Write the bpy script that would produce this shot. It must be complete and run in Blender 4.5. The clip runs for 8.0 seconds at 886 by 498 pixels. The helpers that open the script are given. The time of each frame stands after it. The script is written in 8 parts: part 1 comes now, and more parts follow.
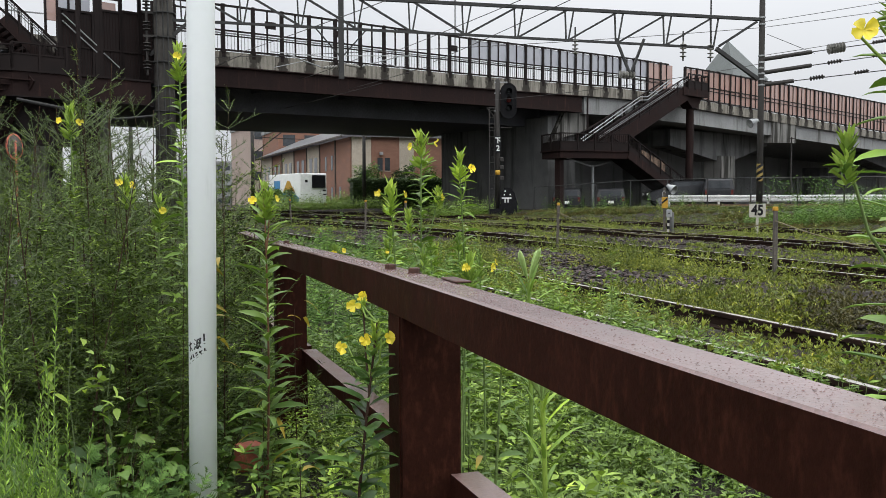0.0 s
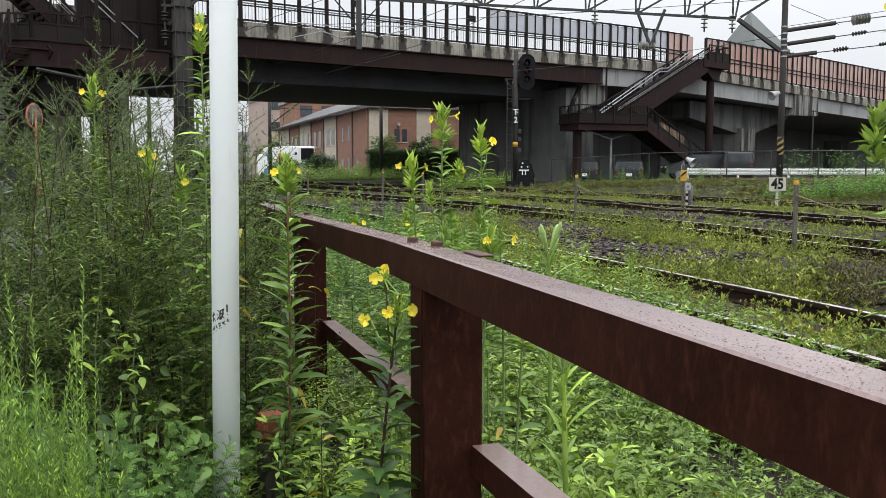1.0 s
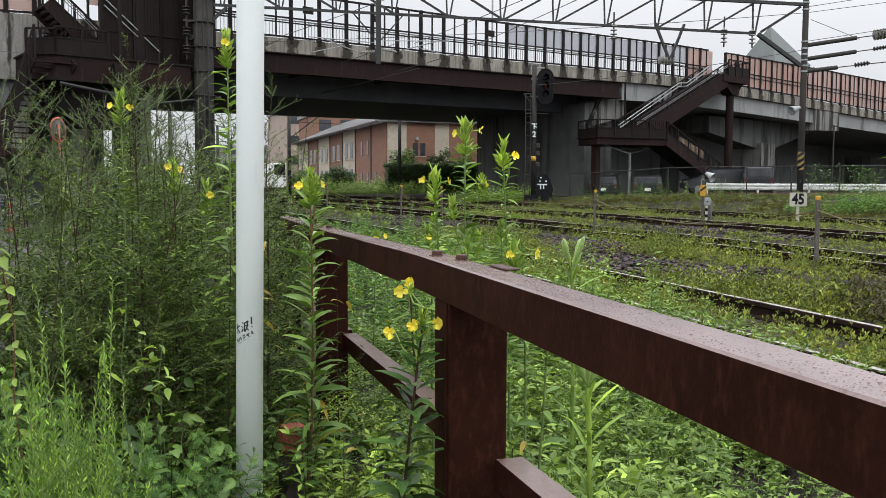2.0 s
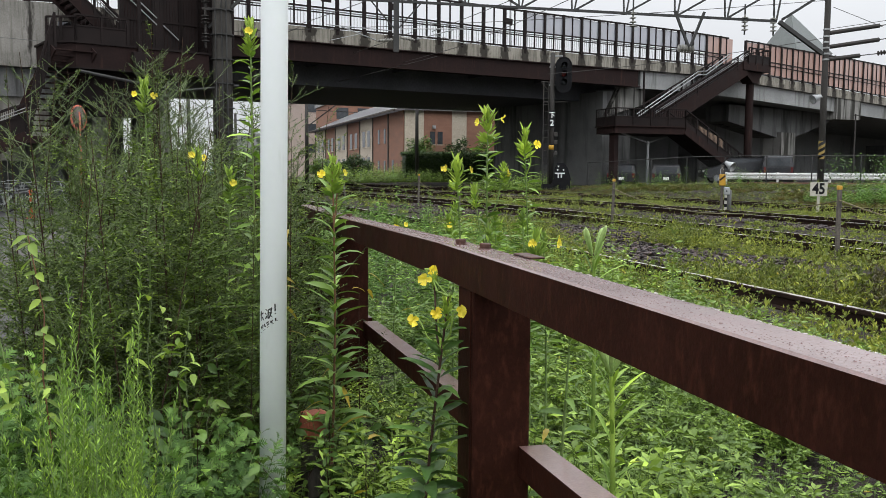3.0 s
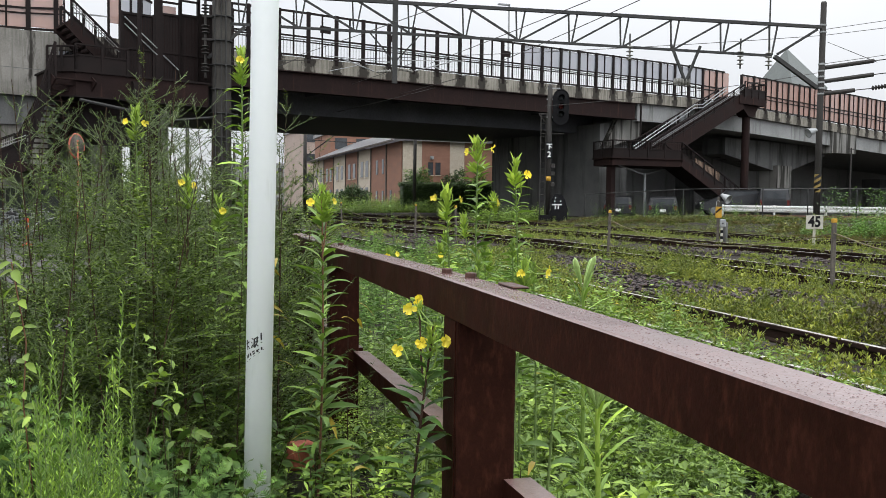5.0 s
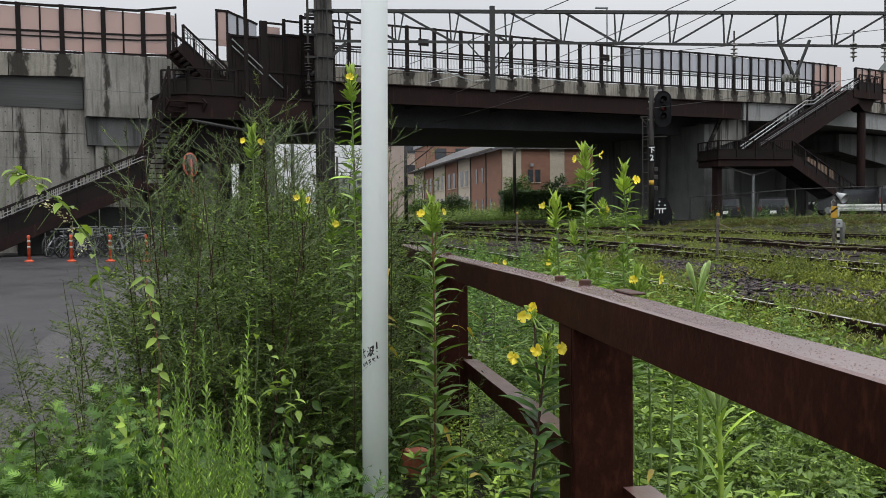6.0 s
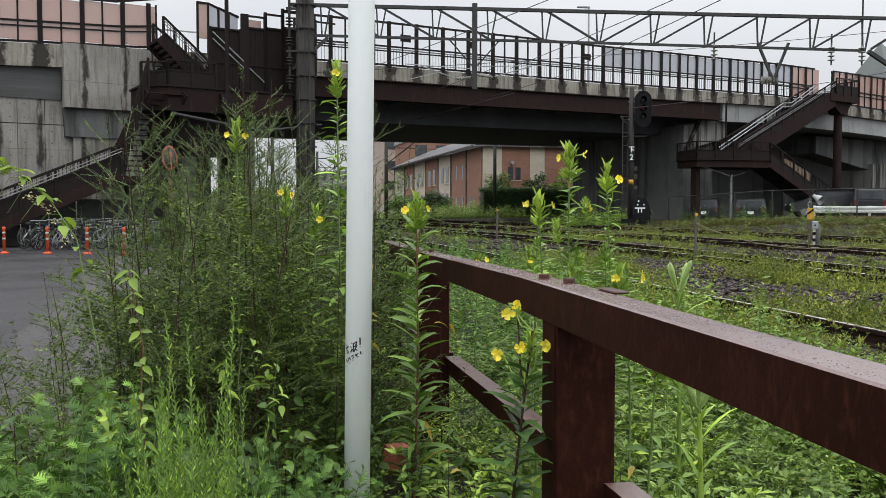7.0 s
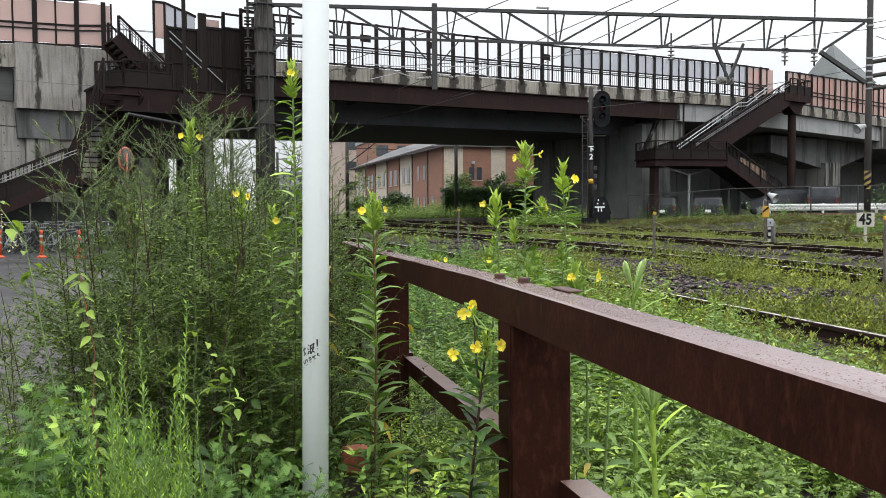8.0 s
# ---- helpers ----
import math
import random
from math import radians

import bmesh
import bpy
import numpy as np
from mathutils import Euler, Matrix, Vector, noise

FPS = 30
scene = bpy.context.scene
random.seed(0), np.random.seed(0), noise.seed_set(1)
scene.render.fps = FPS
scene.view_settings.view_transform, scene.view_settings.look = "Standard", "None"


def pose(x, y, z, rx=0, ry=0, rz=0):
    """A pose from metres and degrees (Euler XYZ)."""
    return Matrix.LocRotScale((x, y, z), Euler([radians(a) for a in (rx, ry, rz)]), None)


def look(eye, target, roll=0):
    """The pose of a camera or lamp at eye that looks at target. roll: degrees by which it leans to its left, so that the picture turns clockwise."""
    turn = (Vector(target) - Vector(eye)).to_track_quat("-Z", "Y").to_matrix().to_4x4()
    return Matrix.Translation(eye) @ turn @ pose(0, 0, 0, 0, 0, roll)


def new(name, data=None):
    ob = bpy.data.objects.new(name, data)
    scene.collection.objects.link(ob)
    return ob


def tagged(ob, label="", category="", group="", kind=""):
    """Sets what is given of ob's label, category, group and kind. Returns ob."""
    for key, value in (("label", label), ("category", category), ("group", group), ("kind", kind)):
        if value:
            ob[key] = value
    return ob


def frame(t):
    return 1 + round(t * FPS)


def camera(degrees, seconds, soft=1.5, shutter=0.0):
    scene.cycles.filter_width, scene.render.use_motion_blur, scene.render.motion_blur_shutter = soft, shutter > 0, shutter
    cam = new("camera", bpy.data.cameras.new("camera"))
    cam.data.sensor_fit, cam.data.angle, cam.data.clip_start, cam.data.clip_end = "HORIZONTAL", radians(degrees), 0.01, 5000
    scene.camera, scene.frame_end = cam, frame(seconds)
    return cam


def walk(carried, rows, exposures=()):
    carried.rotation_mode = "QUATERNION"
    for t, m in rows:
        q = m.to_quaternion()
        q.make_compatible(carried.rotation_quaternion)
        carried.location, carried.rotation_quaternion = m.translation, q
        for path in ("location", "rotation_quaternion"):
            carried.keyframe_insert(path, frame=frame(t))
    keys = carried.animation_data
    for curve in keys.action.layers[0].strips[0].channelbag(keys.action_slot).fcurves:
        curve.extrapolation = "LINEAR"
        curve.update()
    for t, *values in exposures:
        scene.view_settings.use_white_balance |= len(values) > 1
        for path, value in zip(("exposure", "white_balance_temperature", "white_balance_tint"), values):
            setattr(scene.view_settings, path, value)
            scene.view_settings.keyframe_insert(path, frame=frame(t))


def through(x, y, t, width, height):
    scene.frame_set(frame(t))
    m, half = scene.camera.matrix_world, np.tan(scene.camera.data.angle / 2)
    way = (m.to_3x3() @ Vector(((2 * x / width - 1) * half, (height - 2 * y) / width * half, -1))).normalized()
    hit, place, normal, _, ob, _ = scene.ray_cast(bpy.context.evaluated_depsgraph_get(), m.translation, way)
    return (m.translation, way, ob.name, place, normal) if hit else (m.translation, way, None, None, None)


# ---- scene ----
cam = camera(54.0, 8.0, soft=0.85)
walk(cam, [
    (0, pose(0.0536, 0.0108, 1.4949, 86.805, 0.244, -17.864)),
    (0.5, pose(0.0529, 0.0207, 1.4981, 84.915, 0.565, -16.327)),
    (1, pose(0.0347, 0.0071, 1.5003, 84.949, -0.056, -16.765)),
    (2.5, pose(0.0, 0.0, 1.5, 86.170, -0.300, -14.850)),
    (3, pose(-0.0127, -0.0041, 1.5002, 85.106, -0.404, -14.490)),
    (3.5, pose(-0.0095, 0.0094, 1.4957, 84.224, -1.002, -15.443)),
    (4, pose(0.0122, 0.0036, 1.4986, 86.042, -1.239, -16.099)),
    (4.2, pose(0.0203, -0.0013, 1.5017, 86.496, -1.231, -16.123)),
    (5.3, pose(0.0251, 0.0030, 1.4946, 87.353, -0.103, -12.727)),
    (5.5, pose(0.0158, -0.0102, 1.4998, 87.578, 0.508, -10.959)),
    (6, pose(-0.0158, -0.0204, 1.4983, 87.660, 0.704, -8.041)),
    (6.5, pose(-0.0290, -0.0194, 1.4986, 87.449, 0.354, -8.279)),
    (7, pose(-0.0366, -0.0326, 1.5002, 87.433, -0.041, -9.378)),
    (7.5, pose(-0.0292, -0.0242, 1.5002, 87.554, 0.039, -11.124)),
    (8, pose(-0.0168, -0.0362, 1.5010, 87.434, 0.339, -11.885)),
], exposures=[(0, -0.18), (0.5, 0.07), (1, 0.03), (2.5, -0.12), (3, -0.1), (3.5, -0.02), (4, 0.2), (5.5, -0.23), (6, -0.43), (6.5, -0.41), (7, -0.22), (7.5, 0.11), (8, 0.14)])

# ---- light: an overcast, rainy summer day ----
world = bpy.data.worlds.new("overcast")
scene.world = world
world.use_nodes = True
wn, wl = world.node_tree.nodes, world.node_tree.links
wn.clear()
w_out = wn.new("ShaderNodeOutputWorld")
w_bg = wn.new("ShaderNodeBackground")
w_sky = wn.new("ShaderNodeTexSky")
w_sky.sky_type = "NISHITA"
w_sky.sun_disc = False
w_sky.sun_elevation, w_sky.sun_rotation = radians(58), radians(200)
w_dim = wn.new("ShaderNodeVectorMath")
w_dim.operation = "SCALE"
w_dim.inputs["Scale"].default_value = 0.05
w_co = wn.new("ShaderNodeTexCoord")
w_noise = wn.new("ShaderNodeTexNoise")
w_noise.inputs["Scale"].default_value = 2.2
w_noise.inputs["Detail"].default_value = 5
w_ramp = wn.new("ShaderNodeValToRGB")
w_ramp.color_ramp.elements[0].position, w_ramp.color_ramp.elements[0].color = 0.3, (0.79, 0.82, 0.87, 1)
w_ramp.color_ramp.elements[1].position, w_ramp.color_ramp.elements[1].color = 0.75, (0.93, 0.945, 0.97, 1)
w_mix = wn.new("ShaderNodeMixRGB")
w_mix.inputs[0].default_value = 0.93
wl.new(w_co.outputs["Generated"], w_noise.inputs["Vector"])
wl.new(w_noise.outputs["Fac"], w_ramp.inputs[0])
wl.new(w_sky.outputs[0], w_dim.inputs[0])
wl.new(w_dim.outputs[0], w_mix.inputs[1])
wl.new(w_ramp.outputs[0], w_mix.inputs[2])
# an overcast dome is about three times as bright overhead as at the horizon
w_sep = wn.new("ShaderNodeSeparateXYZ")
w_dome = wn.new("ShaderNodeMath")
w_dome.operation = "MULTIPLY_ADD"
w_dome.use_clamp = False
w_dome.inputs[1].default_value, w_dome.inputs[2].default_value = 3.6, 1.0
w_up = wn.new("ShaderNodeMath")
w_up.operation = "MAXIMUM"
w_up.inputs[1].default_value = 0.0
w_lit = wn.new("ShaderNodeVectorMath")
w_lit.operation = "SCALE"
wl.new(w_co.outputs["Generated"], w_sep.inputs[0])
wl.new(w_sep.outputs["Z"], w_up.inputs[0])
w_pow = wn.new("ShaderNodeMath")
w_pow.operation = "POWER"
w_pow.inputs[1].default_value = 1.5
wl.new(w_up.outputs[0], w_pow.inputs[0])
wl.new(w_pow.outputs[0], w_dome.inputs[0])
wl.new(w_mix.outputs[0], w_lit.inputs[0])
w_side = wn.new("ShaderNodeMath")
w_side.operation = "MULTIPLY_ADD"
w_side.inputs[1].default_value, w_side.inputs[2].default_value = -0.26, 1.10
w_even = wn.new("ShaderNodeMath")
w_even.operation = "MULTIPLY"
wl.new(w_sep.outputs["Y"], w_side.inputs[0])
wl.new(w_side.outputs[0], w_even.inputs[0])
wl.new(w_dome.outputs[0], w_even.inputs[1])
wl.new(w_even.outputs[0], w_lit.inputs["Scale"])
wl.new(w_lit.outputs[0], w_bg.inputs["Color"])
w_bg.inputs["Strength"].default_value = 1.0
wl.new(w_bg.outputs[0], w_out.inputs[0])
sun = new("sun", bpy.data.lights.new("sun", "SUN"))
sun.data.energy, sun.data.angle, sun.data.color = 0.8, radians(50), (1.0, 0.98, 0.95)
sun.matrix_world = look((0, 0, 45), (4, 20, 0))

# ---- materials ----
# barrier posts of the bridge: first post and bay length, along the bridge
POST_0, BAY = -0.57, 1.505


def nodes_of(name):
    m = bpy.data.materials.new(name)
    m.use_nodes = True
    nt = m.node_tree
    nt.nodes.clear()
    out = nt.nodes.new("ShaderNodeOutputMaterial")
    return m, nt, out


def add(nt, kind, **values):
    n = nt.nodes.new(kind)
    for k, v in values.items():
        n.inputs[k.replace("_", " ")].default_value = v
    return n


def noise_node(nt, scale, detail=6.0, stretch=(1, 1, 1), rough=0.6, coord="Object"):
    tc = nt.nodes.new("ShaderNodeTexCoord")
    mp = nt.nodes.new("ShaderNodeMapping")
    mp.inputs["Scale"].default_value = stretch
    n = add(nt, "ShaderNodeTexNoise", Scale=scale, Detail=detail, Roughness=rough)
    nt.links.new(tc.outputs[coord], mp.inputs[0])
    nt.links.new(mp.outputs[0], n.inputs["Vector"])
    return n


def ramp(nt, src, stops):
    r = nt.nodes.new("ShaderNodeValToRGB")
    els = r.color_ramp.elements
    while len(els) < len(stops):
        els.new(0.5)
    for e, (p, c) in zip(els, stops):
        e.position, e.color = p, (*c, 1)
    nt.links.new(src, r.inputs[0])
    return r.outputs[0]


def mix(nt, fac, a, b, mode="MIX"):
    m = nt.nodes.new("ShaderNodeMixRGB")
    m.blend_type = mode
    for i, s in ((0, fac), (1, a), (2, b)):
        if isinstance(s, (int, float)):
            m.inputs[i].default_value = s
        elif isinstance(s, tuple):
            m.inputs[i].default_value = (*s, 1)
        else:
            nt.links.new(s, m.inputs[i])
    return m.outputs[0]


def surface(name, stops, scale=6.0, fine=60.0, rough=(0.5, 0.75), metal=0.0, bump=0.15, bump_scale=None,
            stains=None, stain_scale=3.0, stretch=(1, 1, 1), vary=0.0, stain_stretch=(4, 4, 0.35), stain_range=(0.52, 0.66),
            dist=0.01, coat=0.0, grain_of=0.8, spec=0.3, pieces=0.0):
    """A weathered surface: colour at two scales, optional streaky stains, relief and uneven gloss."""
    m, nt, out = nodes_of(name)
    b = add(nt, "ShaderNodeBsdfPrincipled", Metallic=metal, Specular_IOR_Level=spec)
    big = noise_node(nt, scale, 5, stretch)
    small = noise_node(nt, fine, 4, stretch)
    col = ramp(nt, big.outputs["Fac"], stops)
    grain = ramp(nt, small.outputs["Fac"], [(0.3, (0.72, 0.72, 0.72)), (0.7, (1.15, 1.15, 1.15))])
    col = mix(nt, grain_of, col, grain, "MULTIPLY")
    if stains:
        st = noise_node(nt, stain_scale, 4, stain_stretch)
        fac = ramp(nt, st.outputs["Fac"], [(stain_range[0], (0, 0, 0)), (stain_range[1], (1, 1, 1))])
        col = mix(nt, fac, col, stains)
    if pieces:
        gi = nt.nodes.new("ShaderNodeNewGeometry")
        col = mix(nt, 1.0, col, ramp(nt, gi.outputs["Random Per Island"], [(0, (1 - pieces,) * 3), (1, (1 + pieces,) * 3)]), "MULTIPLY")
    if vary:
        oi = nt.nodes.new("ShaderNodeObjectInfo")
        v = ramp(nt, oi.outputs["Random"], [(0, (1 - vary,) * 3), (1, (1 + vary,) * 3)])
        col = mix(nt, 1.0, col, v, "MULTIPLY")
    nt.links.new(col, b.inputs["Base Color"])
    rr = nt.nodes.new("ShaderNodeMapRange")
    rr.inputs["From Min"].default_value, rr.inputs["From Max"].default_value = 0.35, 0.65
    rr.inputs["To Min"].default_value, rr.inputs["To Max"].default_value = rough
    nt.links.new(big.outputs["Fac"], rr.inputs["Value"])
    nt.links.new(rr.outputs[0], b.inputs["Roughness"])
    if coat:
        b.inputs["Coat Weight"].default_value = coat
        b.inputs["Coat Roughness"].default_value = 0.2
    if bump:
        bn = noise_node(nt, bump_scale or fine, 4, stretch)
        bp = add(nt, "ShaderNodeBump", Strength=bump, Distance=dist)
        nt.links.new(bn.outputs["Fac"], bp.inputs["Height"])
        nt.links.new(bp.outputs[0], b.inputs["Normal"])
    nt.links.new(b.outputs[0], out.inputs[0])
    return m


def drip_stained(name, stops, width, fall, film_of=0.85):
    """Concrete with dark water stains running down below each barrier post, and paler blotches between."""
    m, nt, out = nodes_of(name)
    b = add(nt, "ShaderNodeBsdfPrincipled", Roughness=0.85, Specular_IOR_Level=0.15)
    big = noise_node(nt, 0.9, 6, (1, 1, 0.7))
    small = noise_node(nt, 24, 4)
    col = mix(nt, 0.8, ramp(nt, big.outputs["Fac"], stops), ramp(nt, small.outputs["Fac"], [(0.3, (0.75, 0.75, 0.75)), (0.7, (1.12, 1.12, 1.12))]), "MULTIPLY")
    def calc(op, x, y=0.0, z=0.0):
        n = nt.nodes.new("ShaderNodeMath")
        n.operation = op
        for i, q in enumerate((x, y, z)):
            if isinstance(q, (int, float)):
                n.inputs[i].default_value = q
            else:
                nt.links.new(q, n.inputs[i])
        return n.outputs[0]
    tc = nt.nodes.new("ShaderNodeTexCoord")
    xyz = nt.nodes.new("ShaderNodeSeparateXYZ")
    nt.links.new(tc.outputs["Object"], xyz.inputs[0])
    k = calc("FRACT", calc("MULTIPLY_ADD", xyz.outputs["X"], 1 / BAY, 100.5 - POST_0 / BAY))
    off = calc("MULTIPLY", calc("ABSOLUTE", calc("SUBTRACT", k, 0.5)), BAY)
    wob = noise_node(nt, 4.2, 6, (1, 1, fall))
    wide = calc("MULTIPLY_ADD", wob.outputs["Fac"], (width[1] - width[0]) * 2.2, width[0] - (width[1] - width[0]) * 0.6)
    run = calc("SMOOTH_MIN", calc("MAXIMUM", calc("DIVIDE", calc("SUBTRACT", wide, off), 0.13), 0.0), 1.0, 0.1)
    thin = noise_node(nt, 3.2, 4, (2.2, 2.2, 0.16))
    film = ramp(nt, thin.outputs["Fac"], [(0.47, (0, 0, 0)), (0.64, (film_of,) * 3)])
    col = mix(nt, film, col, (0.075, 0.068, 0.056))
    col = mix(nt, calc("MULTIPLY", run, 0.92), col, (0.022, 0.019, 0.016))
    nt.links.new(col, b.inputs["Base Color"])
    bp = add(nt, "ShaderNodeBump", Strength=0.15, Distance=0.01)
    nt.links.new(small.outputs["Fac"], bp.inputs["Height"])
    nt.links.new(bp.outputs[0], b.inputs["Normal"])
    nt.links.new(b.outputs[0], out.inputs[0])
    return m


def leaf(name, dark, light, rough=0.4, through=0.2, yellow=0.0, spec=0.22, best=1.5):
    """Leaves: every one a little different, some light passing through."""
    m, nt, out = nodes_of(name)
    g = nt.nodes.new("ShaderNodeNewGeometry")
    mid = tuple(0.7 * a + 0.3 * b for a, b in zip(dark, light))
    top = tuple(best * a for a in light)
    stops = [(0.0, tuple(0.4 * a + 0.4 * b for a, b in zip(dark, mid))), (0.45, mid), (0.85, tuple(0.4 * a + 0.6 * b for a, b in zip(mid, light))), (0.97, top)]
    if yellow:
        stops += [(1 - yellow, top), (1.0, (0.42, 0.33, 0.04))]
    col = ramp(nt, g.outputs["Random Per Island"], stops)
    n = noise_node(nt, 2.3, 3)
    tone = ramp(nt, n.outputs["Fac"], [(0.3, (0.55, 0.58, 0.6)), (0.7, (1.45, 1.38, 1.1))])
    col = mix(nt, 1.0, col, tone, "MULTIPLY")
    oi = nt.nodes.new("ShaderNodeObjectInfo")
    col = mix(nt, 1.0, col, ramp(nt, oi.outputs["Random"], [(0, (0.74, 0.76, 0.78)), (0.6, (1.0, 1.0, 1.0)), (1, (1.3, 1.22, 1.0))]), "MULTIPLY")
    b = add(nt, "ShaderNodeBsdfPrincipled", Roughness=rough, Specular_IOR_Level=spec)
    t = nt.nodes.new("ShaderNodeBsdfTranslucent")
    nt.links.new(col, b.inputs["Base Color"])
    nt.links.new(mix(nt, 1.0, col, (1.2, 1.25, 0.65), "MULTIPLY"), t.inputs["Color"])
    mx = nt.nodes.new("ShaderNodeMixShader")
    mx.inputs[0].default_value = through
    nt.links.new(b.outputs[0], mx.inputs[1])
    nt.links.new(t.outputs[0], mx.inputs[2])
    nt.links.new(mx.outputs[0], out.inputs[0])
    return m


def pane_mat(name, colour, clear, rough=0.3):
    m, nt, out = nodes_of(name)
    b = add(nt, "ShaderNodeBsdfPrincipled", Base_Color=(*colour, 1), Roughness=rough)
    t = nt.nodes.new("ShaderNodeBsdfTransparent")
    mx = nt.nodes.new("ShaderNodeMixShader")
    mx.inputs[0].default_value = clear
    nt.links.new(b.outputs[0], mx.inputs[1])
    nt.links.new(t.outputs[0], mx.inputs[2])
    nt.links.new(mx.outputs[0], out.inputs[0])
    return m


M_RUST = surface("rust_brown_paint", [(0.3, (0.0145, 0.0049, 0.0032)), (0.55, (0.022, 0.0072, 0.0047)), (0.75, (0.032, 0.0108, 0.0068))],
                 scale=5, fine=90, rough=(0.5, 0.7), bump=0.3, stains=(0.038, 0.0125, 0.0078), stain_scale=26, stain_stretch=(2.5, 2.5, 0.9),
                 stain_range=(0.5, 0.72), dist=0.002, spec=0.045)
# Wet upper faces: base colour lightened to stand in for reflected sky.
M_WET_SHEEN = surface("wet_rust_paint_sky_sheen", [(0.3, (0.105, 0.056, 0.05)), (0.55, (0.145, 0.084, 0.077)), (0.75, (0.19, 0.115, 0.107))],
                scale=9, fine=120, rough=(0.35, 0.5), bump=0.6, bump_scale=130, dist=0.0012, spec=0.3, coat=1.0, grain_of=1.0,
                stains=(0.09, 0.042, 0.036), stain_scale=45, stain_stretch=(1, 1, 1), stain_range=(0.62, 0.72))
M_BEAD = surface("clear_rain_bead", [(0.3, (0.09, 0.045, 0.04)), (0.7, (0.12, 0.06, 0.055))], scale=9, rough=(0.03, 0.08), bump=0, spec=0.7)
M_BOLT = surface("rusty_bolt", [(0.3, (0.03, 0.012, 0.009)), (0.7, (0.07, 0.03, 0.02))], scale=40, fine=200, rough=(0.4, 0.7), dist=0.002)
M_POLE = surface("white_pole_paint", [(0.3, (0.83, 0.865, 0.865)), (0.7, (0.86, 0.89, 0.89))], scale=3, fine=40, rough=(0.55, 0.7), bump=0.02,
                 stains=(0.68, 0.71, 0.69), stain_scale=6, stain_range=(0.62, 0.85), grain_of=0.04, spec=0.15)
M_INK = surface("black_marker", [(0.3, (0.012, 0.012, 0.012)), (0.7, (0.03, 0.03, 0.03))], bump=0)
M_STEEL = surface("brown_bridge_paint", [(0.3, (0.01225, 0.006997, 0.006397)), (0.7, (0.02234, 0.01299, 0.01175))], scale=0.8, fine=14, rough=(0.55, 0.8), spec=0.08,
                  bump=0.05, stains=(0.03964, 0.01999, 0.01567), stain_scale=1.3, stain_range=(0.58, 0.75))
M_STEEL2 = surface("dark_brown_rail_paint", [(0.3, (0.00825, 0.006, 0.005625)), (0.7, (0.0165, 0.01162, 0.01088))], scale=1.2, fine=20, rough=(0.5, 0.7), spec=0.1, bump=0.03)
M_CONC = surface("weathered_concrete", [(0.3, (0.125, 0.123, 0.113)), (0.55, (0.205, 0.20, 0.185)), (0.8, (0.28, 0.272, 0.255))], scale=0.5, fine=22,
                 rough=(0.7, 0.9), bump=0.12, stains=(0.028, 0.027, 0.023), stain_scale=0.8, stain_stretch=(2.0, 2.0, 0.12), stain_range=(0.5, 0.6), spec=0.15)
M_PARAPET = drip_stained("streaked_parapet_concrete", [(0.3, (0.14, 0.13, 0.108)), (0.55, (0.235, 0.22, 0.186)), (0.8, (0.32, 0.30, 0.26))], (0.12, 0.58), 0.6)
M_BLOCK = drip_stained("drip_stained_cast_concrete", [(0.3, (0.15, 0.143, 0.126)), (0.55, (0.225, 0.216, 0.194)), (0.8, (0.29, 0.278, 0.25))], (-0.02, 0.32), 0.3, 0.5)
# Darker concrete: shade under the deck and in recesses is put into the colour.
M_CONC2 = surface("dark_shaded_concrete", [(0.3, (0.092, 0.093, 0.092)), (0.7, (0.165, 0.166, 0.163))], scale=0.5, fine=18, rough=(0.7, 0.9), bump=0.12, spec=0.15,
                  stains=(0.0273, 0.0273, 0.02574), stain_scale=0.7, stain_stretch=(2, 2, 0.2), stain_range=(0.5, 0.7))
M_CONC3 = surface("pale_concrete_girder", [(0.3, (0.192, 0.196, 0.192)), (0.7, (0.264, 0.268, 0.264))], scale=0.5, fine=18, rough=(0.7, 0.9), bump=0.06,
                  stains=(0.08, 0.08, 0.072), stain_scale=0.8, stain_stretch=(2, 2, 0.2), stain_range=(0.56, 0.72))
# Dark bluish grey for the underside of the deck and its girders.
M_SOFFIT = surface("dark_grey_soffit", [(0.3, (0.062, 0.064, 0.072)), (0.7, (0.10, 0.102, 0.113))], scale=0.6, fine=9, rough=(0.7, 0.9), bump=0.05, spec=0.1)
M_PINK = pane_mat("pink_acrylic_panel", (0.375, 0.225, 0.18), 0.33)
M_GREY = pane_mat("frosted_acrylic_panel", (0.29, 0.30, 0.335), 0.42)
M_GALV = surface("galvanised_steel", [(0.3, (0.20, 0.21, 0.21)), (0.7, (0.34, 0.35, 0.35))], scale=3, fine=60, rough=(0.4, 0.6), metal=0.4, bump=0.03)
M_TUBE = surface("wet_stainless_tube", [(0.3, (0.13, 0.13, 0.13)), (0.7, (0.25, 0.25, 0.24))], scale=3, fine=60, rough=(0.3, 0.45), metal=0.6, bump=0.02)
M_TRUSS = surface("dull_catenary_steel", [(0.3, (0.021, 0.0216, 0.021)), (0.7, (0.045, 0.045, 0.0432))], scale=1.5, fine=30, rough=(0.5, 0.7), metal=0.2, bump=0.03)
M_MAST = surface("dark_concrete_mast", [(0.3, (0.0195, 0.01755, 0.0156)), (0.7, (0.03575, 0.0325, 0.02925))], scale=1.2, fine=30, rough=(0.6, 0.8), bump=0.08)
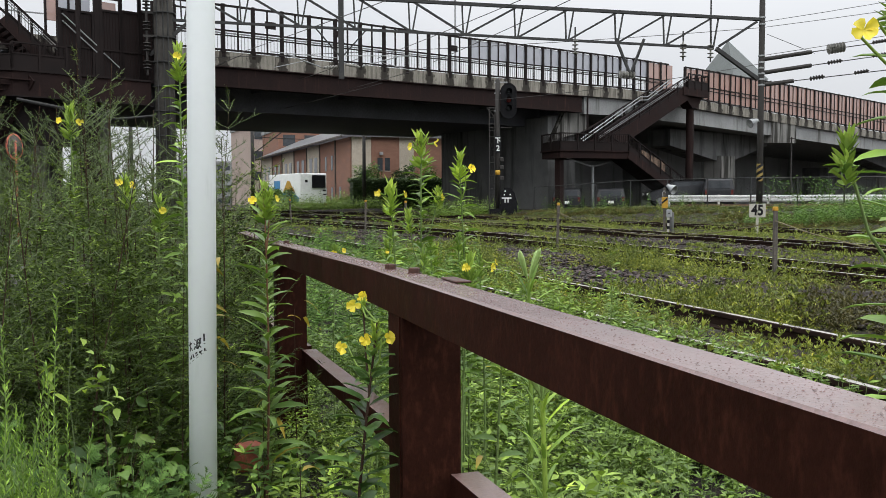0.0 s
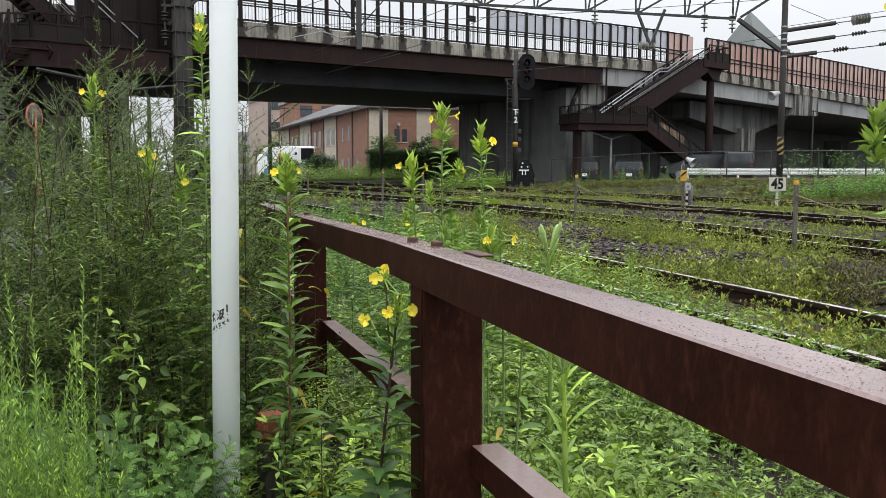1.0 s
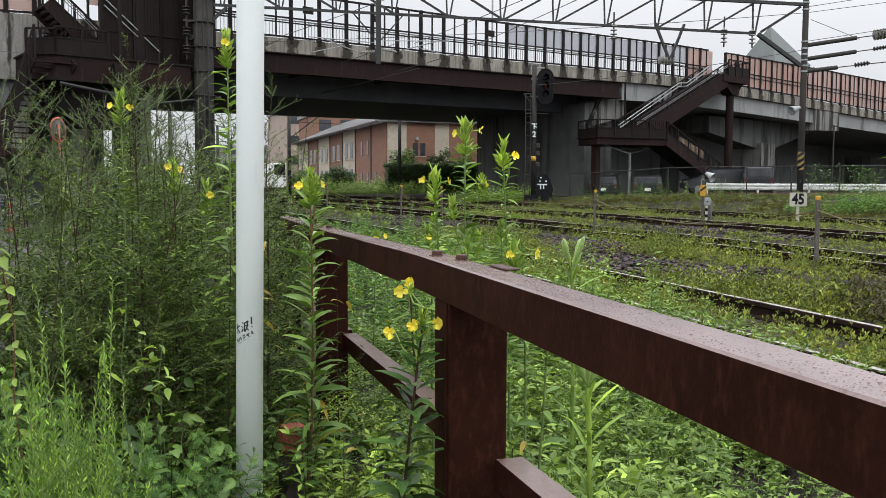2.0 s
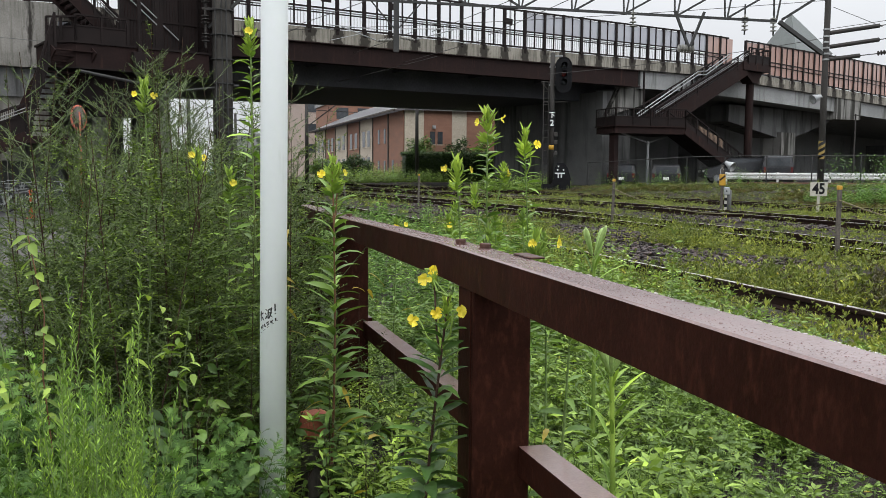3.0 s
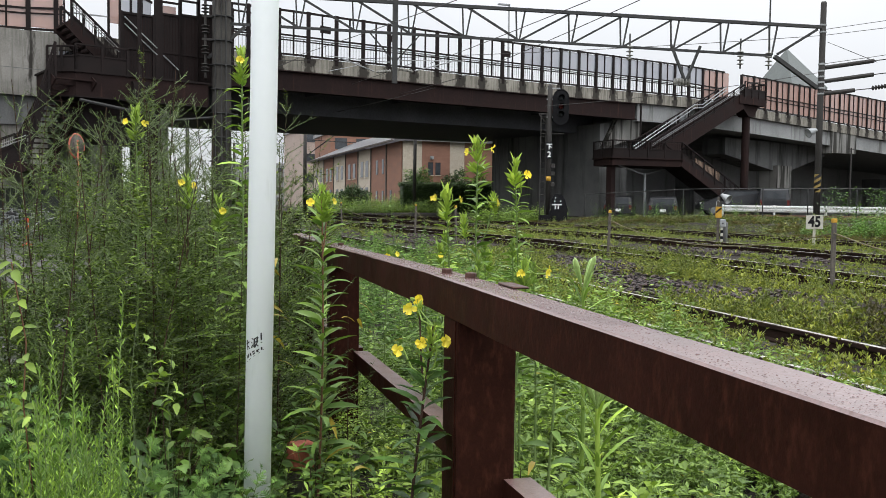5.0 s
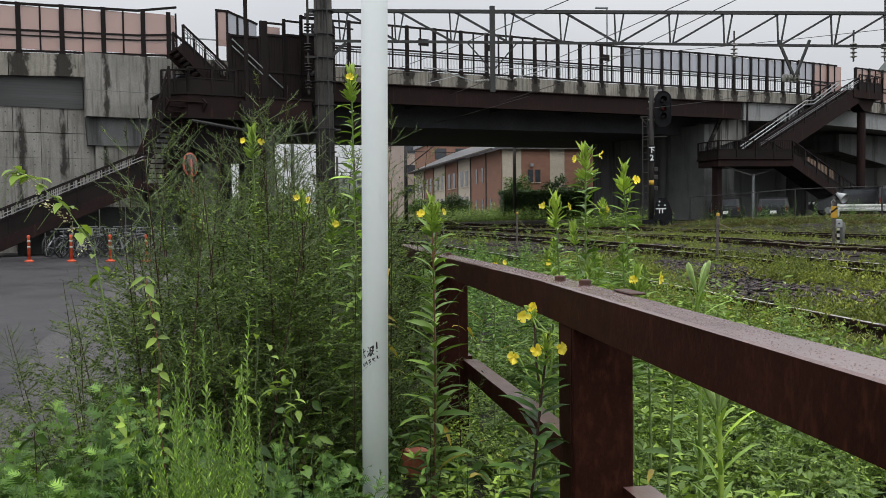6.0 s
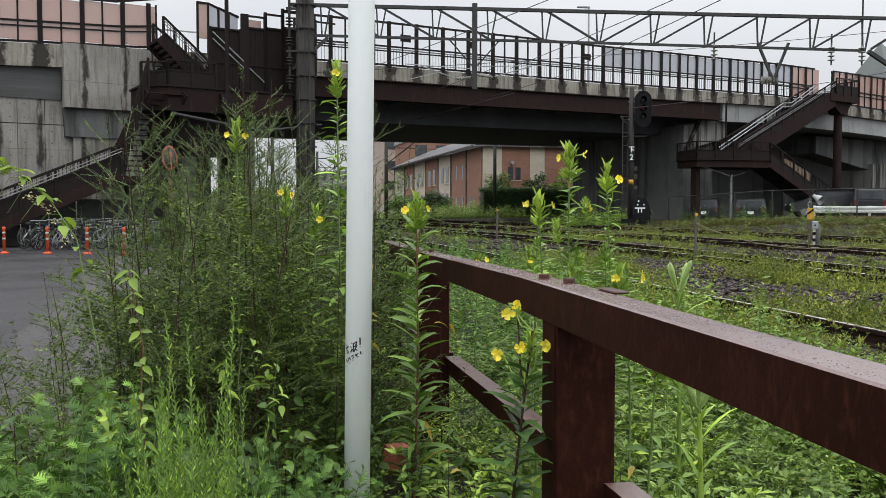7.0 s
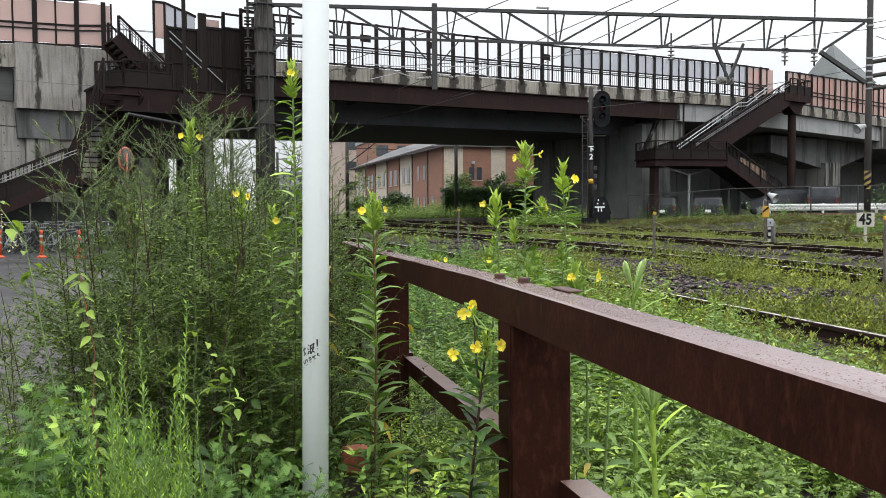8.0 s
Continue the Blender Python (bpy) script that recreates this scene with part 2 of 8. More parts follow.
M_MASTGREY = surface("weathered_mast_concrete", [(0.3, (0.036, 0.034, 0.031)), (0.7, (0.075, 0.07, 0.062))], scale=1.2, fine=30, rough=(0.7, 0.9), bump=0.1, spec=0.1, stains=(0.02, 0.018, 0.016), stain_scale=1.6)
M_INSUL = surface("grimy_porcelain_insulator", [(0.3, (0.13, 0.128, 0.115)), (0.7, (0.25, 0.245, 0.215))], scale=9, rough=(0.25, 0.4), bump=0)
M_WIRE = surface("weathered_copper_wire", [(0.3, (0.03, 0.03, 0.03)), (0.7, (0.06, 0.055, 0.05))], bump=0)
M_BLACK = surface("black_enamel", [(0.3, (0.006, 0.006, 0.007)), (0.7, (0.013, 0.013, 0.014))], rough=(0.5, 0.7), bump=0.02, spec=0.08)
M_WHITE = surface("white_enamel", [(0.3, (0.66, 0.67, 0.65)), (0.7, (0.78, 0.79, 0.77))], scale=4, rough=(0.3, 0.5), bump=0.02,
                  stains=(0.5, 0.48, 0.42), stain_scale=5, stain_range=(0.62, 0.8))
M_BOARD = surface("dull_cream_board", [(0.3, (0.33, 0.315, 0.265)), (0.7, (0.42, 0.405, 0.35))], scale=6, rough=(0.4, 0.6), bump=0.02)
M_YELLOW = surface("faded_yellow_paint", [(0.3, (0.345, 0.1875, 0.015)), (0.7, (0.435, 0.255, 0.02625))], scale=8, rough=(0.4, 0.6), bump=0.02)
M_OCHRE = surface("weathered_ochre_stripe", [(0.3, (0.17, 0.115, 0.03)), (0.7, (0.25, 0.18, 0.055))], scale=9, rough=(0.6, 0.8), bump=0.03)
M_ORANGE = surface("orange_soft_plastic", [(0.3, (0.40, 0.05, 0.018)), (0.7, (0.52, 0.085, 0.03))], scale=8, rough=(0.4, 0.6), bump=0.02)
M_LUMP = surface("weathered_red_brick", [(0.3, (0.25, 0.065, 0.04)), (0.7, (0.36, 0.11, 0.07))], scale=12, fine=70, rough=(0.6, 0.85), bump=0.3)
M_STAKE = surface("weathered_stake", [(0.3, (0.055, 0.05, 0.045)), (0.7, (0.12, 0.105, 0.09))], scale=9, fine=60, rough=(0.7, 0.9), bump=0.2, spec=0.1)
M_ROPE = surface("tiger_rope", [(0.3, (0.06, 0.055, 0.045)), (0.7, (0.2, 0.17, 0.08))], scale=30, rough=(0.7, 0.9), bump=0)
# Worn rail head; its base is brightened in place of reflected sky.
M_RAILTOP = surface("wet_worn_rail_sheen", [(0.3, (0.28, 0.25, 0.23)), (0.7, (0.48, 0.45, 0.42))], scale=4, fine=50, rough=(0.2, 0.4), metal=0.45, bump=0.05, dist=0.002)
M_RAIL = surface("rusty_rail_web", [(0.3, (0.012, 0.0075, 0.006)), (0.7, (0.026, 0.015, 0.011))], scale=6, fine=60, rough=(0.7, 0.9), bump=0.2, dist=0.003, spec=0.06)
M_SLEEPER = surface("tarred_sleeper", [(0.3, (0.02, 0.017, 0.014)), (0.7, (0.06, 0.05, 0.042))], scale=6, fine=50, rough=(0.6, 0.85), bump=0.3, vary=0.3)
M_STONE = surface("wet_ballast_stone", [(0.3, (0.014, 0.011, 0.0108)), (0.5, (0.036, 0.026, 0.0245)), (0.75, (0.09, 0.066, 0.062))], scale=14, fine=60,
                  rough=(0.4, 0.7), bump=0.3, spec=0.2, pieces=0.85)
M_GROUND = surface("weedy_ballast_soil", [(0.3, (0.016, 0.013, 0.012)), (0.5, (0.034, 0.028, 0.024)), (0.7, (0.034, 0.04, 0.017))], scale=1.1, fine=55,
                   rough=(0.8, 0.95), bump=0.9, dist=0.04, spec=0.08, grain_of=1.0, bump_scale=28)
M_ASPHALT = surface("wet_asphalt", [(0.3, (0.020, 0.019, 0.021)), (0.6, (0.036, 0.034, 0.036)), (0.8, (0.054, 0.051, 0.051))], scale=0.5, fine=120,
                    rough=(0.4, 0.75), bump=0.3, dist=0.006, spec=0.2, stains=(0.016, 0.015, 0.016), stain_scale=0.35, stain_stretch=(1, 1, 1), stain_range=(0.5, 0.6))
M_GRAVEL = surface("wet_edge_gravel", [(0.3, (0.028, 0.026, 0.026)), (0.7, (0.12, 0.112, 0.11))], scale=30, fine=90, rough=(0.5, 0.8), bump=0.9, dist=0.02, spec=0.15)
M_BRICK = surface("orange_brick_cladding", [(0.3, (0.175, 0.088, 0.060)), (0.7, (0.245, 0.13, 0.09))], scale=0.7, fine=9, rough=(0.7, 0.9), bump=0.05,
                  stretch=(1, 1, 3), grain_of=0.5)
M_CREAM = surface("cream_render", [(0.3, (0.368, 0.3174, 0.2484)), (0.7, (0.4416, 0.3864, 0.3128))], scale=0.6, fine=9, rough=(0.7, 0.9), bump=0.03,
                  stains=(0.3864, 0.3404, 0.2668), stain_scale=0.7, stain_range=(0.58, 0.75))
M_BEIGE = surface("pinkish_apartment_wall", [(0.3, (0.30, 0.235, 0.20)), (0.7, (0.36, 0.29, 0.25))], scale=0.4, fine=5, rough=(0.8, 0.9), bump=0.02)
M_TAN = surface("weathered_tan_board", [(0.3, (0.13, 0.088, 0.06)), (0.7, (0.18, 0.122, 0.085))], scale=0.8, fine=12, rough=(0.7, 0.9), bump=0.03)
M_UNDERSTAIR = surface("dull_green_grey_sheet", [(0.3, (0.035, 0.038, 0.034)), (0.7, (0.06, 0.064, 0.058))], scale=1.5, fine=20, rough=(0.6, 0.8), bump=0.04, spec=0.1)
M_ROOF = surface("grey_slate_roof", [(0.3, (0.19, 0.18, 0.19)), (0.7, (0.29, 0.28, 0.29))], scale=1, fine=12, rough=(0.4, 0.6), bump=0.1, stretch=(1, 1, 4))
M_DARKROOF = surface("dull_green_grey_roof", [(0.3, (0.085, 0.095, 0.09)), (0.7, (0.12, 0.13, 0.125))], scale=1, fine=12, rough=(0.5, 0.7), bump=0.05)
M_GLASS = surface("dark_window_glass", [(0.3, (0.03, 0.034, 0.038)), (0.7, (0.055, 0.06, 0.066))], scale=2, rough=(0.05, 0.12), bump=0)
M_MIRROR = surface("stainless_mirror", [(0.3, (0.6, 0.62, 0.63)), (0.7, (0.68, 0.7, 0.7))], rough=(0.05, 0.12), metal=1.0, bump=0)
M_TRUCKBLUE = surface("blue_print", [(0.3, (0.03, 0.16, 0.33)), (0.7, (0.05, 0.22, 0.42))], scale=2, rough=(0.3, 0.5), bump=0)
M_RED = surface("red_lamp_plastic", [(0.3, (0.075, 0.009, 0.008)), (0.7, (0.12, 0.014, 0.012))], rough=(0.2, 0.4), bump=0)
M_RUBBER = surface("black_rubber", [(0.3, (0.012, 0.012, 0.012)), (0.7, (0.025, 0.025, 0.025))], rough=(0.6, 0.8), bump=0.05)
M_SILVER = surface("silver_car_paint", [(0.3, (0.22, 0.23, 0.24)), (0.7, (0.28, 0.29, 0.3))], scale=2, rough=(0.2, 0.35), metal=0.5, bump=0)
M_CARDARK = surface("dark_car_paint", [(0.3, (0.012, 0.013, 0.015)), (0.7, (0.022, 0.023, 0.026))], scale=2, rough=(0.3, 0.45), bump=0, spec=0.25)
M_KERBRED = surface("brown_retaining_block", [(0.3, (0.10, 0.05, 0.035)), (0.7, (0.17, 0.09, 0.065))], scale=2, fine=20, rough=(0.7, 0.9), bump=0.1)
M_BARK = surface("bark", [(0.3, (0.05, 0.037, 0.026)), (0.7, (0.11, 0.085, 0.06))], scale=9, fine=60, rough=(0.8, 0.95), bump=0.4)
L_FEATHER = leaf("feathery_weed_leaf", (0.023, 0.042, 0.011), (0.128, 0.187, 0.043), through=0.22, spec=0.08, rough=0.5, best=1.6)
L_MUGWORT = leaf("mugwort_leaf", (0.045, 0.094, 0.028), (0.156, 0.277, 0.07), spec=0.1, rough=0.5, best=1.3)
L_GOLD = leaf("goldenrod_leaf", (0.1, 0.185, 0.04), (0.25, 0.385, 0.085), through=0.3, spec=0.12)
L_VINE = leaf("vine_leaf", (0.034, 0.074, 0.02), (0.155, 0.265, 0.062), rough=0.35)
L_LIME = leaf("young_vine_leaf", (0.115, 0.19, 0.04), (0.24, 0.34, 0.08), rough=0.4, through=0.35)
L_GROUND = leaf("ground_weed_leaf", (0.096, 0.162, 0.036), (0.244, 0.362, 0.084), rough=0.42, yellow=0.008, spec=0.22, best=1.35)
L_TRACK = leaf("track_weed_leaf", (0.092, 0.122, 0.032), (0.225, 0.265, 0.066), yellow=0.012, best=1.2, spec=0.15)
L_PRIM = leaf("primrose_leaf", (0.082, 0.162, 0.036), (0.228, 0.36, 0.078), rough=0.38, best=1.35, spec=0.2)
L_PRIMDARK = leaf("dark_primrose_leaf", (0.04, 0.095, 0.024), (0.115, 0.215, 0.05), rough=0.36, best=1.3, spec=0.2)
L_PRIMTOP = leaf("primrose_bud", (0.16, 0.27, 0.055), (0.28, 0.38, 0.09), rough=0.5)
L_BUD = surface("pale_lily_bud", [(0.3, (0.20, 0.30, 0.085)), (0.7, (0.30, 0.40, 0.14))], scale=14, fine=70, rough=(0.35, 0.5), bump=0.1, dist=0.002)
L_DRY = leaf("brown_seed_head", (0.05, 0.052, 0.022), (0.115, 0.10, 0.042), through=0.2, best=1.2)
L_STRAW = leaf("dry_straw", (0.14, 0.115, 0.05), (0.27, 0.22, 0.105), through=0.2, best=1.2)
L_YELLOWED = leaf("yellowed_leaf", (0.26, 0.20, 0.04), (0.36, 0.29, 0.07), through=0.3)
L_PETAL = leaf("yellow_petal", (0.80, 0.66, 0.08), (0.82, 0.71, 0.14), through=0.35, best=1.1)
L_BLOSSOM = leaf("whitish_blossom", (0.42, 0.40, 0.30), (0.6, 0.58, 0.46), through=0.3)
L_GRASS = leaf("embankment_grass", (0.08, 0.115, 0.04), (0.19, 0.235, 0.075), yellow=0.1, best=1.2)
L_HEDGE = leaf("dark_hedge_leaf", (0.022, 0.045, 0.018), (0.05, 0.085, 0.03))
L_STEM = surface("green_stem", [(0.3, (0.10, 0.16, 0.045)), (0.7, (0.16, 0.22, 0.07))], scale=12, rough=(0.5, 0.7), bump=0)
L_SHOOT = surface("dull_green_shoot", [(0.3, (0.06, 0.085, 0.035)), (0.7, (0.12, 0.155, 0.065))], scale=9, rough=(0.5, 0.7), bump=0)
L_REDSTEM = surface("reddish_stem", [(0.3, (0.10, 0.045, 0.028)), (0.7, (0.19, 0.095, 0.05))], scale=9, rough=(0.5, 0.7), bump=0)
L_DARKSTEM = surface("dark_dry_stem", [(0.3, (0.032, 0.018, 0.013)), (0.7, (0.06, 0.036, 0.026))], scale=9, rough=(0.7, 0.85), bump=0, spec=0.08)

# ---- mesh tools ----
def bx(bm, x0, x1, y0, y1, z0, z1):
    vs = [bm.verts.new((x, y, z)) for z in (z0, z1) for y in (y0, y1) for x in (x0, x1)]
    for a in ((0, 2, 3, 1), (4, 5, 7, 6), (0, 1, 5, 4), (2, 6, 7, 3), (0, 4, 6, 2), (1, 3, 7, 5)):
        bm.faces.new([vs[i] for i in a])
    return bm


def bevelled(bm, w, seg=2):
    bmesh.ops.bevel(bm, geom=list(bm.edges), offset=w, segments=seg, affect="EDGES", profile=0.6)
    return bm


def bar(bm, p, q, w, h=None, sides=0):
    """A straight member from p to q: a box w by h, or a rod of that many sides."""
    p, q = Vector(p), Vector(q)
    h = h or w
    d = (q - p).normalized()
    s = d.cross(Vector((0, 0, 1)))
    s = s.normalized() if s.length > 1e-4 else Vector((1, 0, 0))
    u = s.cross(d)
    if sides:
        ring = [s * math.cos(2 * math.pi * i / sides) * w / 2 + u * math.sin(2 * math.pi * i / sides) * h / 2 for i in range(sides)]
    else:
        ring = [s * a * w / 2 + u * b * h / 2 for a, b in ((-1, -1), (1, -1), (1, 1), (-1, 1))]
    a = [bm.verts.new(p + r) for r in ring]
    b = [bm.verts.new(q + r) for r in ring]
    n = len(ring)
    for i in range(n):
        bm.faces.new((a[i], a[(i + 1) % n], b[(i + 1) % n], b[i]))
    bm.faces.new(a[::-1])
    bm.faces.new(b)
    return bm


def tube(bm, pts, r, sides=6):
    """One continuous tube through pts."""
    pts = [Vector(p) for p in pts]
    rings = []
    for i, p in enumerate(pts):
        d = (pts[min(i + 1, len(pts) - 1)] - pts[max(i - 1, 0)]).normalized()
        s = d.cross(Vector((0.13, 0.21, 0.97))).normalized()
        u = s.cross(d)
        rings.append([bm.verts.new(p + (s * math.cos(2 * math.pi * k / sides) + u * math.sin(2 * math.pi * k / sides)) * r) for k in range(sides)])
    for a, b in zip(rings, rings[1:]):
        for k in range(sides):
            bm.faces.new((a[k], a[(k + 1) % sides], b[(k + 1) % sides], b[k]))
    bm.faces.new(rings[0][::-1])
    bm.faces.new(rings[-1])
    return bm


def lathe(bm, profile, sides=16, axis=None):
    """A turned body: (radius, height) pairs about z, moved by axis."""
    m = axis or Matrix()
    rings = []
    for r, z in profile:
        rings.append([bm.verts.new(m @ Vector((r * math.cos(2 * math.pi * i / sides), r * math.sin(2 * math.pi * i / sides), z))) for i in range(sides)])
    for a, b in zip(rings, rings[1:]):
        for i in range(sides):
            bm.faces.new((a[i], a[(i + 1) % sides], b[(i + 1) % sides], b[i]))
    bm.faces.new(rings[0][::-1])
    bm.faces.new(rings[-1])
    return bm


def prism(bm, outline, a, b):
    """An outline of (x, z) pairs carried from y = a to y = b."""
    p = [bm.verts.new((x, a, z)) for x, z in outline]
    q = [bm.verts.new((x, b, z)) for x, z in outline]
    n = len(outline)
    for i in range(n):
        bm.faces.new((p[i], p[(i + 1) % n], q[(i + 1) % n], q[i]))
    bm.faces.new(p[::-1])
    bm.faces.new(q)
    bmesh.ops.recalc_face_normals(bm, faces=bm.faces)
    return bm


def data_of(name, bm, mat, smooth=False):
    bmesh.ops.recalc_face_normals(bm, faces=bm.faces)
    me = bpy.data.meshes.new(name)
    bm.to_mesh(me)
    bm.free()
    me.materials.append(mat)
    if smooth:
        me.shade_smooth()
    return me


def part(name, bm, mat, parent=None, label="", smooth=False):
    ob = new(name, data_of(name, bm, mat, smooth))
    if parent:
        ob.parent = parent
    return tagged(ob, label)


def share(name, me, parent, m, label=""):
    ob = new(name, me)
    ob.parent = parent
    ob.matrix_basis = m
    return tagged(ob, label)


def thing(name, m, label, category, group="", kind=""):
    ob = new(name)
    ob.matrix_world = m
    return tagged(ob, label, category, group, kind)


def lerp(x, table):
    return float(np.interp(x, [a for a, _ in table], [b for _, b in table]))


# ---- plants in numpy: triangles only ----
class Tris:
    def __init__(self):
        self.v, self.f, self.m, self.n = [], [], [], 0

    def put(self, v, f, mat):
        v, f = np.asarray(v, float).reshape(-1, 3), np.asarray(f, int).reshape(-1, 3)
        self.v.append(v)
        self.f.append(f + self.n)
        self.m.append(np.full(len(f), mat, int))
        self.n += len(v)

    def done(self):
        return np.concatenate(self.v), np.concatenate(self.f), np.concatenate(self.m)


def unit(a):
    return a / np.maximum(np.linalg.norm(a, axis=-1, keepdims=True), 1e-9)


def put_leaves(t, base, way, length, width, droop, mat, fine=False, wide=0.45, roll=0.6, tilt=0.0):
    """Leaves from base along way, folded at the midrib and drooping."""
    base, way = np.asarray(base, float).reshape(-1, 3), unit(np.asarray(way, float).reshape(-1, 3))
    n = len(base)
    length, width, droop = (np.broadcast_to(np.asarray(a, float), (n,))[:, None] for a in (length, width, droop))
    side = np.cross(way, [0, 0, 1.0])
    side = unit(np.where(np.linalg.norm(side, axis=1, keepdims=True) < 1e-3, [1.0, 0, 0], side))
    up = np.cross(side, way)
    turn = np.random.default_rng(n * 7 + int(abs(base[0].sum()) * 1e4) % 9973).normal(tilt, roll, (n, 1))
    side, up = side * np.cos(turn) + up * np.sin(turn), up * np.cos(turn) - side * np.sin(turn)
    down = np.array([0, 0, -1.0])
    if fine is None:
        c = base + way * length * wide + down * droop * length * wide ** 2
        tip = base + way * length + down * droop * length
        v = np.stack([base, c + side * width / 2, tip, c - side * width / 2], 1).reshape(-1, 3)
        f = np.array([[0, 2, 1], [0, 3, 2]])
        k = 4
    elif not fine:
        c = base + way * length * wide + down * droop * length * wide ** 2 - up * width * 0.12
        l, r = c + side * width / 2 + up * width * 0.18, c - side * width / 2 + up * width * 0.18
        tip = base + way * length + down * droop * length
        v = np.stack([base, l, c, r, tip], 1).reshape(-1, 3)
        f = np.array([[0, 2, 1], [0, 3, 2], [1, 2, 4], [2, 3, 4]])
        k = 5
    else:
        rows = [base]
        for s, w in ((0.22, 0.72), (0.5, 1.0), (0.78, 0.62)):
            c = base + way * length * s + down * droop * length * s * s
            rows += [c + side * width * w / 2 + up * width * 0.16, c, c - side * width * w / 2 + up * width * 0.16]
        rows.append(base + way * length + down * droop * length)
        v = np.stack(rows, 1).reshape(-1, 3)
        f = [[0, 2, 1], [0, 3, 2]]
        for a in (1, 4):
            f += [[a, a + 1, a + 4], [a, a + 4, a + 3], [a + 1, a + 2, a + 5], [a + 1, a + 5, a + 4]]
        f += [[7, 8, 10], [8, 9, 10]]
        f = np.array(f)
        k = 11
    t.put(v, (f[None] + (np.arange(n) * k)[:, None, None]).reshape(-1, 3), mat)


def put_stem(t, pts, r0, r1, mat, sides=5):
    pts = np.asarray(pts, float)
    n = len(pts)
    d = unit(np.gradient(pts, axis=0))
    s = unit(np.cross(d, [0.31, 0.95, 0.02]))
    u = np.cross(s, d)
    ang = np.arange(sides) * 2 * np.pi / sides
    r = np.linspace(r0, r1, n)[:, None, None]
    v = pts[:, None] + r * (np.cos(ang)[None, :, None] * s[:, None] + np.sin(ang)[None, :, None] * u[:, None])
    i, j = np.meshgrid(np.arange(n - 1), np.arange(sides), indexing="ij")
    a, b = i * sides + j, i * sides + (j + 1) % sides
    f = np.concatenate([np.stack([a, b, b + sides], -1).reshape(-1, 3), np.stack([a, b + sides, a + sides], -1).reshape(-1, 3)])
    t.put(v.reshape(-1, 3), f, mat)


def tri_mesh(name, v, f, m, mats):
    me = bpy.data.meshes.new(name)
    me.vertices.add(len(v))
    me.vertices.foreach_set("co", np.ascontiguousarray(v, np.float32).ravel())
    me.loops.add(len(f) * 3)
    me.loops.foreach_set("vertex_index", np.ascontiguousarray(f, np.int32).ravel())
    me.polygons.add(len(f))
    me.polygons.foreach_set("loop_start", np.arange(0, len(f) * 3, 3, dtype=np.int32))
    me.polygons.foreach_set("material_index", np.ascontiguousarray(m, np.int32))
    me.update(calc_edges=True)
    for a in mats:
        me.materials.append(a)
    return me


def scattered(name, protos, spots, mats, label, category):
    """One object of kind stuff: protos set at spots (x, y, z, turn, size, lean, which)."""
    vs, fs, ms, n = [], [], [], 0
    spots = np.asarray(spots, float)
    for k, (v, f, m) in enumerate(protos):
        s = spots[spots[:, 6].astype(int) == k]
        if not len(s):
            continue
        c, si, le = np.cos(s[:, 3]), np.sin(s[:, 3]), s[:, 5]
        x = v[None, :, 0] + le[:, None] * v[None, :, 2]
        q = np.stack([(x * c[:, None] - v[None, :, 1] * si[:, None]) * s[:, 4:5] + s[:, 0:1],
                      (x * si[:, None] + v[None, :, 1] * c[:, None]) * s[:, 4:5] + s[:, 1:2],
                      v[None, :, 2] * s[:, 4:5] + s[:, 2:3]], -1)
        vs.append(q.reshape(-1, 3))
        fs.append((f[None] + (np.arange(len(s)) * len(v))[:, None, None]).reshape(-1, 3) + n)
        ms.append(np.tile(m, len(s)))
        n += len(s) * len(v)
    ob = new(name, tri_mesh(name, np.concatenate(vs), np.concatenate(fs), np.concatenate(ms), mats))
    return tagged(ob, label, category, kind="stuff")


rng = np.random.default_rng(7)


# ---- the lie of the land ----
def bend(y):
    """How far the tracks have swung to the left at y."""
    if y < 6:
        return 0.0
    if y < 50:
        return -0.0045 * (y - 6) ** 2
    return -0.0045 * 44 ** 2 - 0.396 * (y - 50)


def rail_z(y):
    return 0.55 + 0.0075 * min(max(y - 10, 0), 45)


def ground_z(x, y):
    """Height of the ground: car park, verge, ballast, bank."""
    rise = 0.0075 * min(max(y - 10, 0), 45)
    lane = 0.006 * min(max(y, 0), 60)
    q = x - bend(y)
    far = lerp(y, [(38, 1.0), (47, 0.25)])
    bed = lerp(q, [(-1.4, 0.0), (0.2, 0.0), (1.6, 0.12), (2.6, 0.36), (3.3, 0.40), (21.5, 0.42), (23, 0.42 + 0.18 * far), (27, 0.45 + 0.5 * far), (32, 0.45 + 0.55 * far)])
    return bed + (rise if q > 1 else lane)


